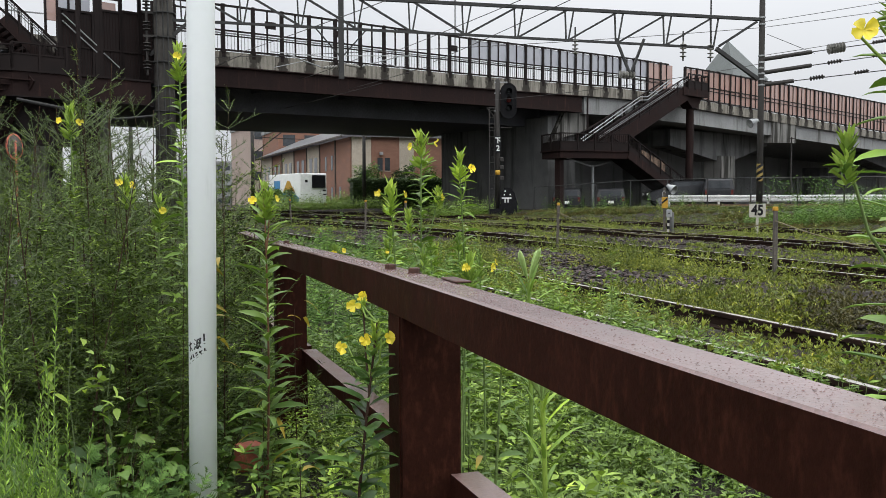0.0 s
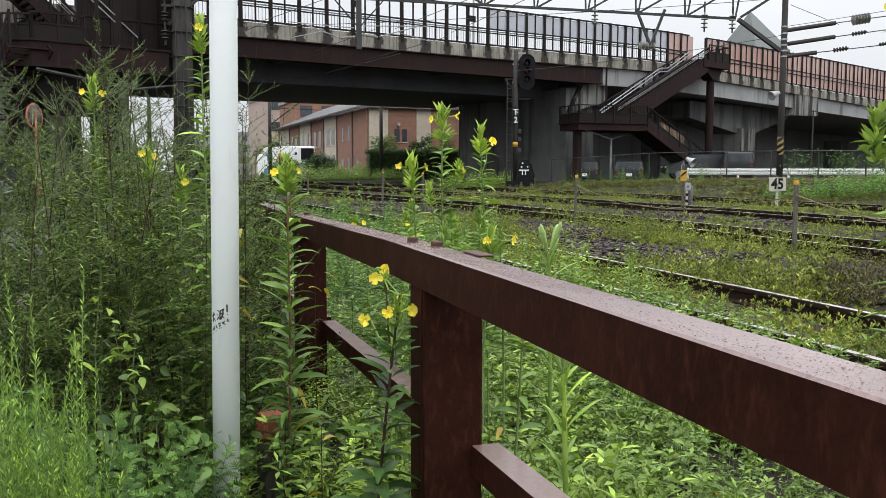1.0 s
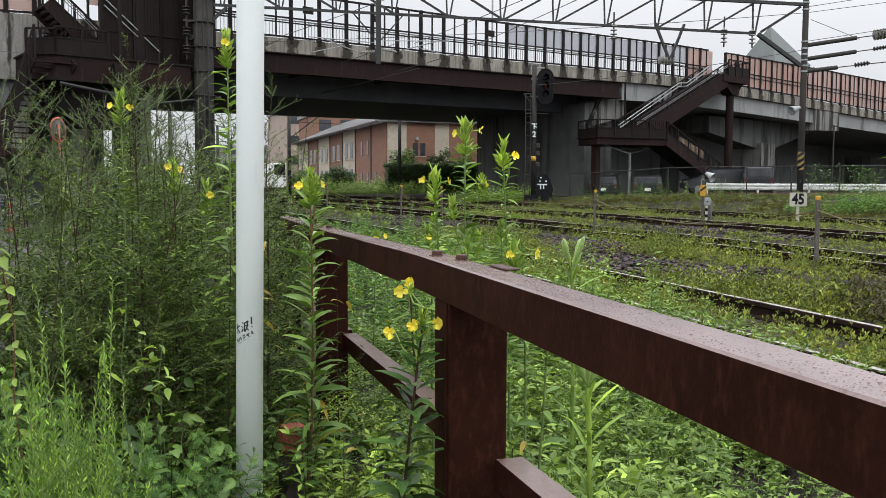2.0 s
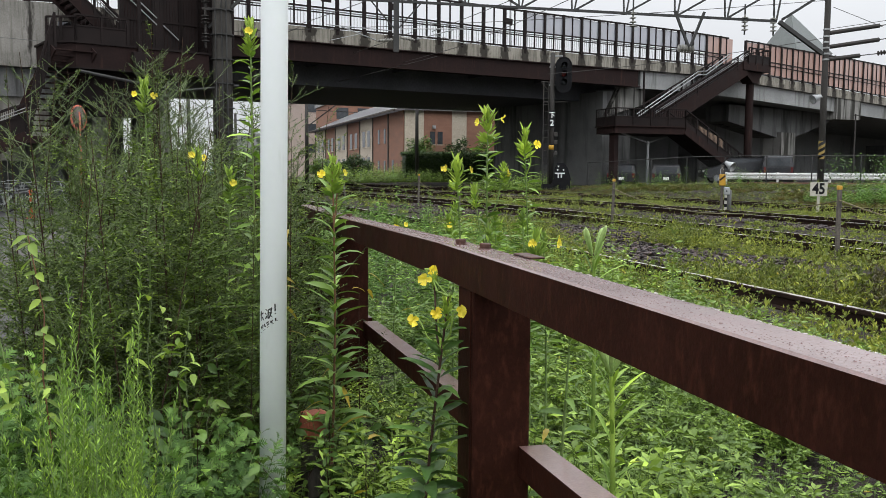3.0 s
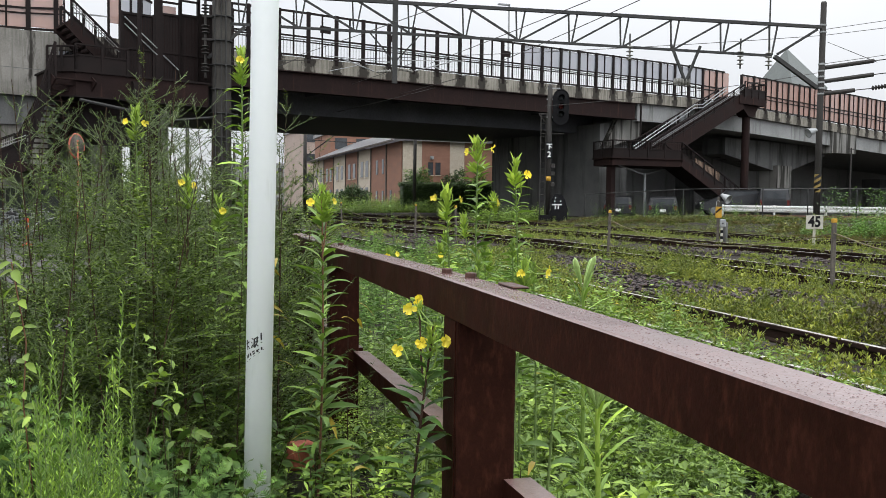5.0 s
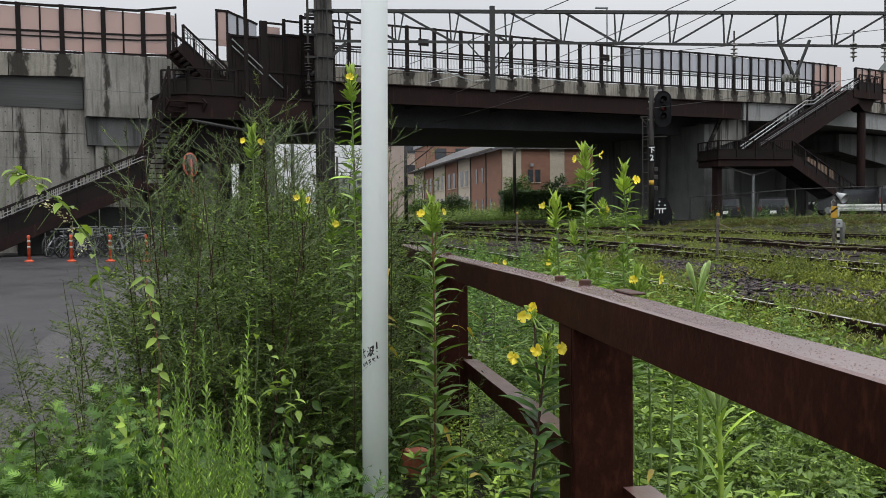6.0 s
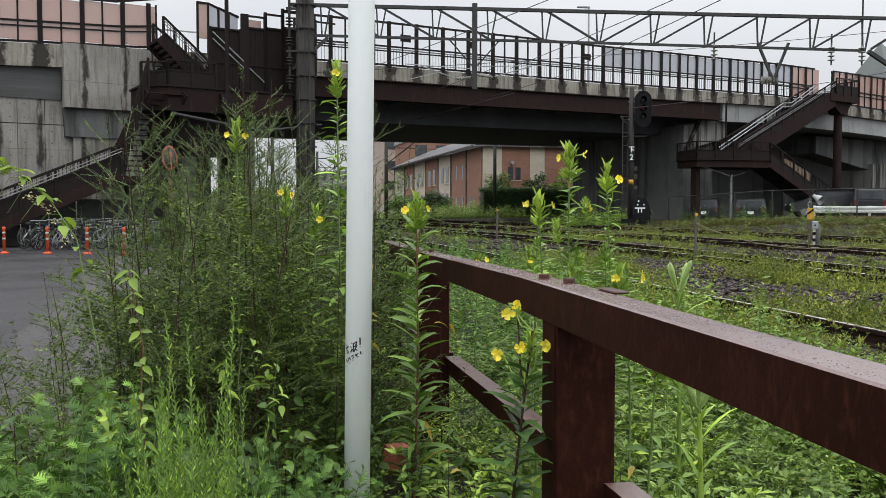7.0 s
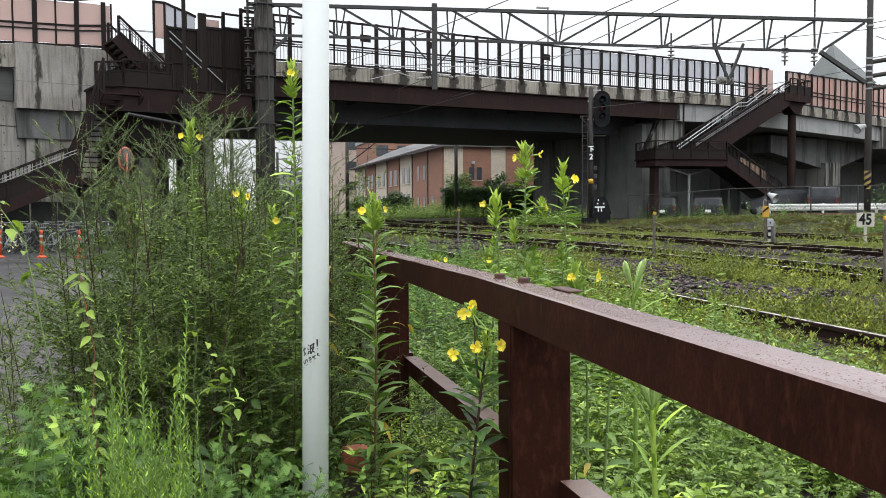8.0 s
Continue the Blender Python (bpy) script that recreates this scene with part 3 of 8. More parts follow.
def build_ground():
    xs = np.concatenate([[-2500, -600, -150, -60, -30, -16, -8, -4], np.arange(-2.0, 34, 0.75), [40, 60, 120, 400, 1200, 3000]])
    ys = np.concatenate([[-800, -200, -60, -20, -8], np.arange(-4.0, 20, 0.75), np.arange(20, 74, 2.0), [80, 100, 140, 250, 600, 1500, 4000]])
    v = [(x, y, ground_z(x, y) + (0.03 * noise.noise((x * 0.9, y * 0.9, 0)) if -2 < x < 34 else 0) - (0.05 if x < -1.4 else 0)) for y in ys for x in xs]
    w = len(xs)
    f = [(j * w + i, j * w + i + 1, (j + 1) * w + i + 1, (j + 1) * w + i) for j in range(len(ys) - 1) for i in range(w - 1)]
    me = bpy.data.meshes.new("ground")
    me.from_pydata(v, [], f)
    me.materials.append(M_GROUND)
    me.shade_smooth()
    tagged(new("ground", me), "dark weedy soil and ballast beside the tracks", "ground", kind="structure")
    # car park sheet with an uneven edge towards the verge
    ys = np.concatenate([[-60, -12], np.arange(-6.0, 46, 0.4), [60, 90]])
    v, f = [], []
    for j, y in enumerate(ys):
        edge = -1.5 + 0.35 * noise.noise((0.35 * y, 3.1, 0)) + 0.15 * noise.noise((1.7 * y, 9.1, 0)) - 0.05 * max(0, y - 10)
        for x in (-140, -30, -12, -6, edge):
            v.append((x, y, 0.006 * min(max(y, 0), 60)))
        if j:
            f += [(j * 5 - 5 + i, j * 5 - 4 + i, j * 5 + 1 + i, j * 5 + i) for i in range(4)]
    me = bpy.data.meshes.new("car_park")
    me.from_pydata(v, [], f)
    me.materials.append(M_ASPHALT)
    tagged(new("car_park", me), "wet dark asphalt of a car park", "pavement", kind="structure")
    # strip of gravel where asphalt meets the weeds
    v, f = [], []
    ys = np.arange(-4.0, 26, 0.3)
    for j, y in enumerate(ys):
        a = -2.3 + 0.4 * noise.noise((0.5 * y, 1.2, 0)) + 0.15 * noise.noise((2.1 * y, 5.2, 0)) - 0.155 * max(0, y - 5.5)
        z = 0.006 * min(max(y, 0), 60)
        v += [(a, y, z + 0.004), (-0.9, y, z + 0.02)]
        if j:
            f.append((j * 2 - 2, j * 2 - 1, j * 2 + 1, j * 2))
    me = bpy.data.meshes.new("gravel_edge")
    me.from_pydata(v, [], f)
    me.materials.append(M_GRAVEL)
    tagged(new("gravel_edge", me), "wet grey gravel along the edge of the asphalt", "gravel", kind="structure")


build_ground()

# ---- railway tracks ----
RAIL = [(-0.055, -0.14), (-0.055, -0.128), (-0.012, -0.112), (-0.009, -0.045), (-0.033, -0.034), (-0.033, -0.006), (-0.024, 0.0),
        (0.024, 0.0), (0.033, -0.006), (0.033, -0.034), (0.009, -0.045), (0.012, -0.112), (0.055, -0.128), (0.055, -0.14)]


def build_tracks():
    sl = bevelled(bx(bmesh.new(), -1.0, 1.0, -0.1, 0.1, -0.14, 0.0), 0.012, 1)
    sl = data_of("sleeper", sl, M_SLEEPER)
    for x0 in (3.97, 8.9, 13.32, 18.55):
        tr = thing("railway_track", pose(x0, 0, 0), "rusty railway track half hidden by weeds", "track", "railway tracks")
        ys = list(np.arange(-6, 50, 1.5)) + list(np.arange(50, 120, 5.0))
        for s in (-0.5335, 0.5335):
            bm = bmesh.new()
            rows = []
            for y in ys:
                a = math.atan2(bend(y + 0.3) - bend(y - 0.3), 0.6)
                rows.append([bm.verts.new((bend(y) + (s + px) * math.cos(a), y - (s + px) * math.sin(a), rail_z(y) + pz)) for px, pz in RAIL])
            n = len(RAIL)
            for p, q in zip(rows, rows[1:]):
                for i in range(n):
                    bm.faces.new((p[i], p[(i + 1) % n], q[(i + 1) % n], q[i]))
            ob = part("rail", bm, M_RAIL, tr)
            ob.data.materials.append(M_RAILTOP)
            for p in ob.data.polygons:
                if p.normal.z > 0.8 and p.center.z > 0.5 and abs(p.normal.x) < 0.3:
                    p.material_index = 1
        y = -5.0
        while y < 48:
            a = math.degrees(math.atan2(bend(y + 0.3) - bend(y - 0.3), 0.6))
            share("sleeper", sl, tr, pose(bend(y), y, rail_z(y) - 0.142 + random.uniform(-0.01, 0.004), 0, 0, -a + random.uniform(-1, 1)))
            y += 0.66


build_tracks()

# ---- the road bridge ----
HEAD = 23.1
BRIDGE_M = pose(6.1, 41.9, 0, 0, 0, HEAD)
EDGE = [(-60, 6.2), (-30, 7.2), (-19, 7.69), (-13, 7.97), (-2.6, 8.23), (10.7, 8.47), (26, 8.86), (34, 8.74), (48, 8.38), (66, 7.88), (120, 6.4)]
TALL = [(-13.2, 1.86), (-13.0, 2.09), (26, 2.12), (33, 2.28), (48, 2.6), (66, 2.9), (120, 3.0)]


def edge_z(u):
    return lerp(u, EDGE)


def strip(bm, us, v0, v1, z0, z1):
    """A long body that follows the deck's profile: z0 and z1 are functions of u."""
    rows = [[bm.verts.new((u, v, z)) for v, z in ((v0, z0(u)), (v1, z0(u)), (v1, z1(u)), (v0, z1(u)))] for u in us]
    for p, q in zip(rows, rows[1:]):
        for i in range(4):
            bm.faces.new((p[i], q[i], q[(i + 1) % 4], p[(i + 1) % 4]))
    bm.faces.new(rows[0])
    bm.faces.new(rows[-1][::-1])
    return bm


def build_bridge():
    br = thing("road_bridge", BRIDGE_M, "long road bridge over the tracks with brown steel girder and barrier", "bridge", kind="structure")
    us = lambda a, b, s=2.0: list(np.linspace(a, b, max(2, int((b - a) / s) + 1)))
    gb = lambda u: 6.73 + 0.0165 * u
    # steel span
    bm = strip(bmesh.new(), us(-12.5, 21.2), 0.10, 0.16, gb, lambda u: edge_z(u) - 0.66)
    strip(bm, us(-12.5, 21.2), -0.10, 0.42, lambda u: gb(u) - 0.05, gb)
    strip(bm, us(-12.5, 21.2), -0.04, 0.3, lambda u: edge_z(u) - 0.70, lambda u: edge_z(u) - 0.655)
    part("girder", bm, M_STEEL, br, "rust-brown painted steel plate girder")
    for v in (3.0, 14.6):
        part("inner_girder", strip(bmesh.new(), us(-12.5, 20.5, 6), v, v + 0.3, lambda u: gb(u) - 0.8, lambda u: edge_z(u) - 0.7), M_SOFFIT, br, "dark grey girder under the deck")
    part("soffit_plate", strip(bmesh.new(), us(-12.5, 20.5, 6), 3.3, 14.6, lambda u: gb(u) - 0.79, lambda u: gb(u) - 0.74), M_SOFFIT, br, "dark grey underside of the box girder")
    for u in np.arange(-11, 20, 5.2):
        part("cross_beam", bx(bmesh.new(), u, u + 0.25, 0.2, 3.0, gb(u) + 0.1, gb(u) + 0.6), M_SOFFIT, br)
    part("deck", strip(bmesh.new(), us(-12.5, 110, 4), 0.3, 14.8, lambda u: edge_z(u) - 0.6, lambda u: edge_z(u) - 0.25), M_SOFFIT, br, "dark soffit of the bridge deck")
    # concrete edge, cast in bays
    u = POST_0 + 0.75 * BAY - 41 * BAY
    while u < 108:
        e = u + 2 * BAY
        g = 0.012
        part("parapet", strip(bmesh.new(), [u + g, (u + e) / 2, e - g], 0.0 if u > -17 else -0.02, 0.28,
                              lambda a: edge_z(a) - (0.65 if a > -13 else 0.86), edge_z), M_PARAPET, br)
        u = e
    # concrete spans beyond the steel one
    bm = strip(bmesh.new(), us(21.6, 108), 0.25, 0.9, lambda u: edge_z(u) - 1.75, lambda u: edge_z(u) - 0.66)
    part("concrete_girder", bm, M_CONC3, br, "pale concrete edge girder")
    bm = strip(bmesh.new(), us(21.6, 108, 4), 0.9, 14, lambda u: edge_z(u) - 1.6, lambda u: edge_z(u) - 0.66)
    part("soffit", bm, M_CONC3, br, "shaded concrete soffit")
    # piers
    def pier(name, outline, v0, v1, mat, label=""):
        return part(name, prism(bmesh.new(), outline, v0, v1), mat, br, label)
    pier("pier", [(19.0, -0.5), (21.6, -0.5), (21.6, 7.0), (19.0, 6.7)], 1.0, 11.2, M_CONC2, "dark concrete pier wall beside the tracks")
    pier("pier_cap", [(19.0, 5.2), (22.3, 6.0), (22.3, 7.1), (20.2, 7.1)], 0.6, 1.0, M_CONC, "stained concrete pier head")
    for u in (41.0, 74.0):
        pier("pier", [(u, -0.5), (u + 2.0, -0.5), (u + 2.0, 5.0), (u, 5.0)], 2.2, 3.8, M_CONC)
        pier("pier_cap", [(u - 6.5, 5.6), (u, 4.6), (u + 2.6, 4.7), (u + 7.8, 6.1), (u + 7.8, edge_z(u) - 1.7), (u - 6.5, edge_z(u) - 1.7)], 2.6, 4.6, M_CONC2)
        pier("bearing_block", [(u + 4.2, 6.1), (u + 8, 6.2), (u + 8, edge_z(u) - 0.7), (u + 4.2, edge_z(u) - 0.7)], 0.05, 1.2, M_CONC)
        pier("pier", [(u, -0.5), (u + 2.0, -0.5), (u + 2.0, 5.0), (u, 5.0)], 10, 12, M_CONC2)
    bm = bx(bmesh.new(), 22, 108, 13.6, 14.0, -0.5, 7.6)
    part("back_wall", bm, M_CONC3, br, "shaded wall closing the space under the bridge")
    for u in (-11.0, -8.9):
        pier("pier", [(u, -0.5), (u + 1.3, -0.5), (u + 1.3, 6.6), (u, 6.6)], 3.0, 4.4, M_CONC, "stained concrete pier")
    part("back_wall", bx(bmesh.new(), -13.4, -8.6, 8.0, 8.4, -0.5, 7.2), M_CONC2, br, "shaded wall behind the stairs")
    # barrier: posts, mullions, rails, panes
    post_of, thin_of, pane_of = {}, {}, {}
    u, k = POST_0 - 40 * BAY, 0
    while u < 106:
        z, h = edge_z(u), round(lerp(u, TALL) * 20) / 20
        gap = -12.9 < u < -7.4 or 30.4 < u < 32.5
        if h not in post_of:
            bm = bx(bmesh.new(), -0.035, 0.035, -0.02, 0.14, 0, h)
            bx(bm, -0.09, 0.09, -0.035, -0.02, -0.25, h + 0.02)
            bx(bm, -0.11, 0.11, -0.06, 0.16, -0.02, 0.04)
            post_of[h] = data_of("barrier_post", bm, M_STEEL2)
            bm = bx(bmesh.new(), -0.03, 0.03, 0.0, 0.07, 0.1, h)
            thin_of[h] = data_of("mullion", bm, M_STEEL2)
            pane_of[h] = [data_of("pane", bx(bmesh.new(), 0.02, 0.73, 0.05, 0.062, 0.16 if q else 0.98, h - 0.08), mt) for q, mt in ((1, M_PINK), (0, M_GREY))]
        if not gap:
            share("barrier_post", post_of[h], br, pose(u, 0.03, z))
            if not -14.6 < u < -13.5:
                share("mullion", thin_of[h], br, pose(u + BAY / 2, 0.03, edge_z(u + BAY / 2)))
            if -14.6 < u < -13.5:
                # the last bay before the stair landing is cut short
                for a, b in ((0.05, 0.93), (1.06, 1.27)):
                    part("pane", bx(bmesh.new(), u + a, u + b, 0.08, 0.092, z + 0.16, z + h - 0.08), M_PINK, br, "pinkish translucent panel")
                share("barrier_post", post_of[h], br, pose(u + 1.0, 0.03, z))
                share("mullion", thin_of[h], br, pose(u + 1.31, 0.03, z))
            elif u < -13 or u > 32:
                for d in (0, BAY / 2):
                    share("pane", pane_of[h][0], br, pose(u + d, 0.03, z), "pinkish translucent panel")
            elif u > 11:
                for d in (0, BAY / 2):
                    if u > 27.5:
                        share("pane", pane_of[h][0], br, pose(u + d, 0.03, z), "pinkish translucent panel")
                    else:
                        share("pane", pane_of[h][1], br, pose(u + d, 0.03, z), "frosted grey panel")
        u += BAY
        k += 1
    for a, b in ((-60.7, -12.77), (-7.4, 30.5), (32.6, 106)):
        for f, w in ((1.0, 0.09), (0.47, 0.07), (0.36, 0.05), (0.06, 0.08)):
            part("rail", strip(bmesh.new(), us(a, b, BAY), 0.02, 0.1, lambda q: edge_z(q) + lerp(q, TALL) * f - w, lambda q: edge_z(q) + lerp(q, TALL) * f), M_STEEL2, br)
    # balusters and handrail of the footway behind the barrier
    bm = bmesh.new()
    for u in np.arange(-60, 100, 0.17):
        if not -13 < u < -8:
            z = edge_z(u)
            bx(bm, u, u + 0.02, 0.3, 0.32, z, z + 0.86)
    tagged(part("baluster_run", bm, M_GALV, br, "thin galvanised balusters"), kind="stuff")
    part("handrail", strip(bmesh.new(), us(-60, 100), 0.28, 0.34, lambda q: edge_z(q) + 0.86, lambda q: edge_z(q) + 0.91), M_GALV, br)
    part("far_barrier", strip(bmesh.new(), us(-60, 100), 14.2, 14.4, lambda q: edge_z(q) - 0.6, lambda q: edge_z(q) + 0.55), M_CONC2, br)
    for u in (2.6, 10.2, -1.2):
        part("sign_plate", bx(bmesh.new(), u - 0.28, u + 0.28, -0.03, 0.0, edge_z(u) + 1.22, edge_z(u) + 1.55), M_STEEL2, br)
    part("drain_pipe", bar(bmesh.new(), (21.5, -0.12, 4.4), (21.5, -0.12, 8.0), 0.12, sides=8), M_STEEL2, br)
    return br


build_bridge()


def build_abutment():
    ab = thing("bridge_abutment", BRIDGE_M, "tall stained concrete abutment wall with formwork joints", "wall", kind="structure")
    # cast panels with open joints
    for k in range(47):
        u = -16.98 - 0.955 * k
        for a, b in ((-0.5, 1.90), (1.91, 2.85), (2.86, 3.805), (3.815, 4.755), (4.785, 5.72)):
            part("panel", bx(bmesh.new(), u + 0.008, u + 0.947, 0.30, 0.6, a, b), M_BLOCK, ab)
    part("panel", bx(bmesh.new(), -16.01, -15.2, 0.05, 0.6, -0.5, 4.32), M_BLOCK, ab)
    for u in (-15.18, -14.3):
        part("panel", bx(bmesh.new(), u, u + 0.86, 0.05, 0.6, -0.5, 4.32), M_BLOCK, ab)
    hole = data_of("form_hole", lathe(bmesh.new(), [(0.028, 0), (0.028, 0.01)], 8, pose(0, 0, 0, 90, 0, 0)), M_SOFFIT)
    for u in np.arange(-16.98 - 6 * 0.955, -16.5, 0.955):
        for z in (2.15, 2.6, 3.1, 3.55, 4.05, 4.5, 5.0, 5.5):
            for d in (0.24, 0.71):
                share("form_hole", hole, ab, pose(u + d, 0.297, z))
    part("core", bx(bmesh.new(), -61, -13.3, 0.62, 14, -0.5, 7.0), M_CONC2, ab)
    pr = prism(bmesh.new(), [(0, 5.72), (0.5, 5.72), (0.5, 6.95), (-0.02, 6.95)], 0, 1)
    ob = part("haunch", pr, M_CONC2, ab)
    ob.matrix_basis = Matrix(((0, 44.6, 0, -61), (1, 0, 0, 0.25), (0, 0, 1, 0), (0, 0, 0, 1)))
    part("block", bx(bmesh.new(), -16.36, -13.1, -0.28, 0.3, 5.42, 7.86), M_BLOCK, ab, "paler cast concrete block with water stains")
    bm = prism(bmesh.new(), [(-16.3, 4.32), (-13.3, 4.32), (-13.1, 5.42), (-16.36, 5.42)], -0.05, 0.5)
    part("corbel", bm, M_CONC2, ab)
    part("joint", bx(bmesh.new(), -16.37, -13.1, -0.284, -0.281, 6.42, 6.44), M_CONC2, ab)


build_abutment()


def flight(ob, p, q, width, steps, deep=0.34, along_v=False):
    """Two stringers and separate treads from p to q (u, v, z), as parts of ob."""
    p, q = Vector(p), Vector(q)
    across = Vector((1, 0, 0)) if along_v else Vector((0, 1, 0))
    for w in (0, width):
        part("stringer", bar(bmesh.new(), p + across * w, q + across * w, 0.06, deep), M_STEEL, ob)
    going = ((q - p) / steps)
    r = max(abs(going.x), abs(going.y)) / 2 + 0.01
    bm = bx(bmesh.new(), 0, width, -r, r, 0, 0.05) if along_v else bx(bmesh.new(), -r, r, 0, width, 0, 0.05)
    me = data_of("tread", bm, M_STEEL)
    for i in range(steps):
        c = p.lerp(q, (i + 0.5) / steps)
        share("tread", me, ob, Matrix.Translation(c))


def railing(ob, p, q, high=1.05, step=1.1, kick=0.5, tubes=False):
    """Posts, a closed skirt, balusters and a handrail from p to q, as parts of ob."""
    p, q = Vector(p), Vector(q)
    up = Vector((0, 0, 1))
    n = max(1, round((q - p).length / step))
    for i in range(n + 1):
        c = p.lerp(q, i / n)
        part("post", bar(bmesh.new(), c - up * 0.1, c + up * high, 0.08), M_STEEL2, ob)
    part("handrail", bar(bmesh.new(), p + up * high, q + up * high, 0.09, 0.06), M_STEEL2, ob)
    part("midrail", bar(bmesh.new(), p + up * kick, q + up * kick, 0.05, 0.05), M_STEEL2, ob)
    for k in ((0.15, 0.26) if tubes else ()):
        part("tube_rail", bar(bmesh.new(), p + up * (high - k) + Vector((0, -0.08, 0)), q + up * (high - k) + Vector((0, -0.08, 0)), 0.034, sides=6), M_TUBE, ob, "bright metal tube handrail")
    bm = bmesh.new()
    d = q - p
    a, b = p + up * 0.06, q + up * kick
    vs = [bm.verts.new(c) for c in (p, q, q + up * kick, p + up * kick)]
    ws = [bm.verts.new(c + Vector((0, 0.02, 0))) for c in (p, q, q + up * kick, p + up * kick)]
    bm.faces.new(vs)
    bm.faces.new(ws[::-1])
    for i in range(4):
        bm.faces.new((vs[i], vs[(i + 1) % 4], ws[(i + 1) % 4], ws[i]))
    part("skirt", bm, M_STEEL2, ob)
    bm = bmesh.new()
    m = int(d.length / 0.14)
    for i in range(m):
        c = p.lerp(q, (i + 0.5) / m)
        bar(bm, c + up * kick, c + up * (high - 0.04), 0.018)
    part("baluster_panel", bm, M_STEEL2, ob)


def slab(plan, z0, z1, bm=None):
    """A flat body over a plan outline (u, v)."""
    bm = bm or bmesh.new()
    lo, hi = ([bm.verts.new((u, w, z)) for u, w in plan] for z in (z0, z1))
    bm.faces.new(lo[::-1])
    bm.faces.new(hi)
    n = len(plan)
    for i in range(n):
        bm.faces.new((lo[i], lo[(i + 1) % n], hi[(i + 1) % n], hi[i]))
    return bm


def build_west_stairs():
    st = thing("footbridge_stairs", BRIDGE_M, "dark brown steel stairs climbing beside the abutment", "stairs")
    v = -3.0
    flight(st, (-21.6, v, -0.25), (-14.9, v, 2.72), 1.6, 19, 0.4)
    railing(st, (-21.6, v, -0.05), (-14.9, v, 2.9), 0.98, 1.15, 0.6, True)
    railing(st, (-21.6, v + 1.6, -0.05), (-14.9, v + 1.6, 2.9), 0.98, 1.15, 0.6)
    part("soffit_plate", prism(bmesh.new(), [(-21.6, -0.48), (-14.9, 2.49), (-14.9, 2.53), (-21.6, -0.44)], v + 0.06, v + 1.54), M_STEEL2, st, "dark plate closing the flight from below")
    # wall panels below the flight; their dark tone carries the shade there
    for k in range(6):
        part("shade_dark_panel", bevelled(bx(bmesh.new(), -19.0 + 0.95 * k, -18.09 + 0.95 * k, v + 1.75, v + 1.79, 0.0, 1.9), 0.01, 1), M_UNDERSTAIR, st, "dark grey-green wall panel under the stairs, toned for shade")
    # half landing and the flight that turns back above it
    part("landing", bx(bmesh.new(), -15.0, -13.2, v, v + 3.3, 2.5, 2.75), M_STEEL, st)
    flight(st, (-15.0, v + 2.2, 2.9), (-14.0, v - 0.1, 5.9), 1.4, 16, 0.4, True)
    railing(st, (-14.75, v - 0.02, 3.1), (-13.9, v - 0.02, 6.0), 1.1, 0.7, 0.7)
    # main landing, a brown box girder with a cut corner
    plan = [(-13.2, v), (-8.2, v), (-8.2, v + 2.3), (-14.0, v + 2.3), (-14.0, v + 0.7)]
    wide = [(-13.24, v - 0.06), (-8.15, v - 0.06), (-8.15, v + 2.35), (-14.06, v + 2.35), (-14.06, v + 0.67)]
    part("box_girder", slab(plan, 5.27, 6.12), M_STEEL, st, "rust-brown box girder under the landing")
    part("flange", slab(wide, 6.12, 6.19), M_STEEL2, st)
    part("flange", slab(wide, 5.22, 5.27), M_STEEL2, st)
    bm = prism(bmesh.new(), [(-13.6, 5.2), (-9.5, 5.2), (-10.6, 3.6), (-12.2, 3.6)], v + 0.8, v + 1.5)
    part("bracket", bm, M_STEEL2, st)
    part("column", bx(bmesh.new(), -10.4, -9.9, v + 0.9, v + 1.4, -0.5, 5.22), M_STEEL, st)
    railing(st, (-13.2, v, 6.19), (-11.35, v, 6.19), 0.93, 0.9, 0.55)
    railing(st, (-14.0, v + 0.7, 6.19), (-13.2, v, 6.19), 0.85, 0.6, 0.5)
    flight(st, (-11.7, v + 0.3, 6.25), (-13.4, v + 0.3, 7.95), 1.5, 10)
    railing(st, (-11.6, v + 0.3, 6.45), (-13.25, v + 0.3, 7.9), 0.85, 0.6, 0.3, True)
    railing(st, (-11.6, v + 1.8, 6.45), (-13.25, v + 1.8, 7.9), 0.85, 0.6, 0.3)
    # closed screens of the stairhead, some with an open light above
    w = v + 0.9
    for a, b, hi, top in ((-11.3, -10.05, 8.62, 8.62), (-9.78, -9.0, 8.78, 9.26), (-9.0, -8.25, 8.85, 9.42), (-8.25, -7.2, 8.95, 9.66)):
        part("screen", bx(bmesh.new(), a + 0.05, b - 0.05, w, w + 0.03, 6.19, hi), M_STEEL2, st, "dark brown steel mesh screen")
        bm = bx(bmesh.new(), a - 0.05, a + 0.06, w - 0.06, w + 0.06, 5.9, top + 0.1)
        bx(bm, b - 0.06, b + 0.05, w - 0.06, w + 0.06, 5.9, top + 0.1)
        bx(bm, a + 0.06, b - 0.06, w - 0.05, w + 0.05, hi, hi + 0.08)
        bx(bm, a + 0.06, b - 0.06, w - 0.05, w + 0.05, 7.3, 7.37)
        if top > hi:
            bx(bm, a + 0.06, b - 0.06, w - 0.05, w + 0.05, top, top + 0.07)
        part("screen_frame", bm, M_STEEL2, st)
        bm = bmesh.new()
        for q in np.arange(a + 0.14, b - 0.06, 0.11):
            bx(bm, q, q + 0.018, w - 0.015, w - 0.002, 6.19, hi)
        tagged(part("screen_mesh", bm, M_STEEL, st), kind="stuff")
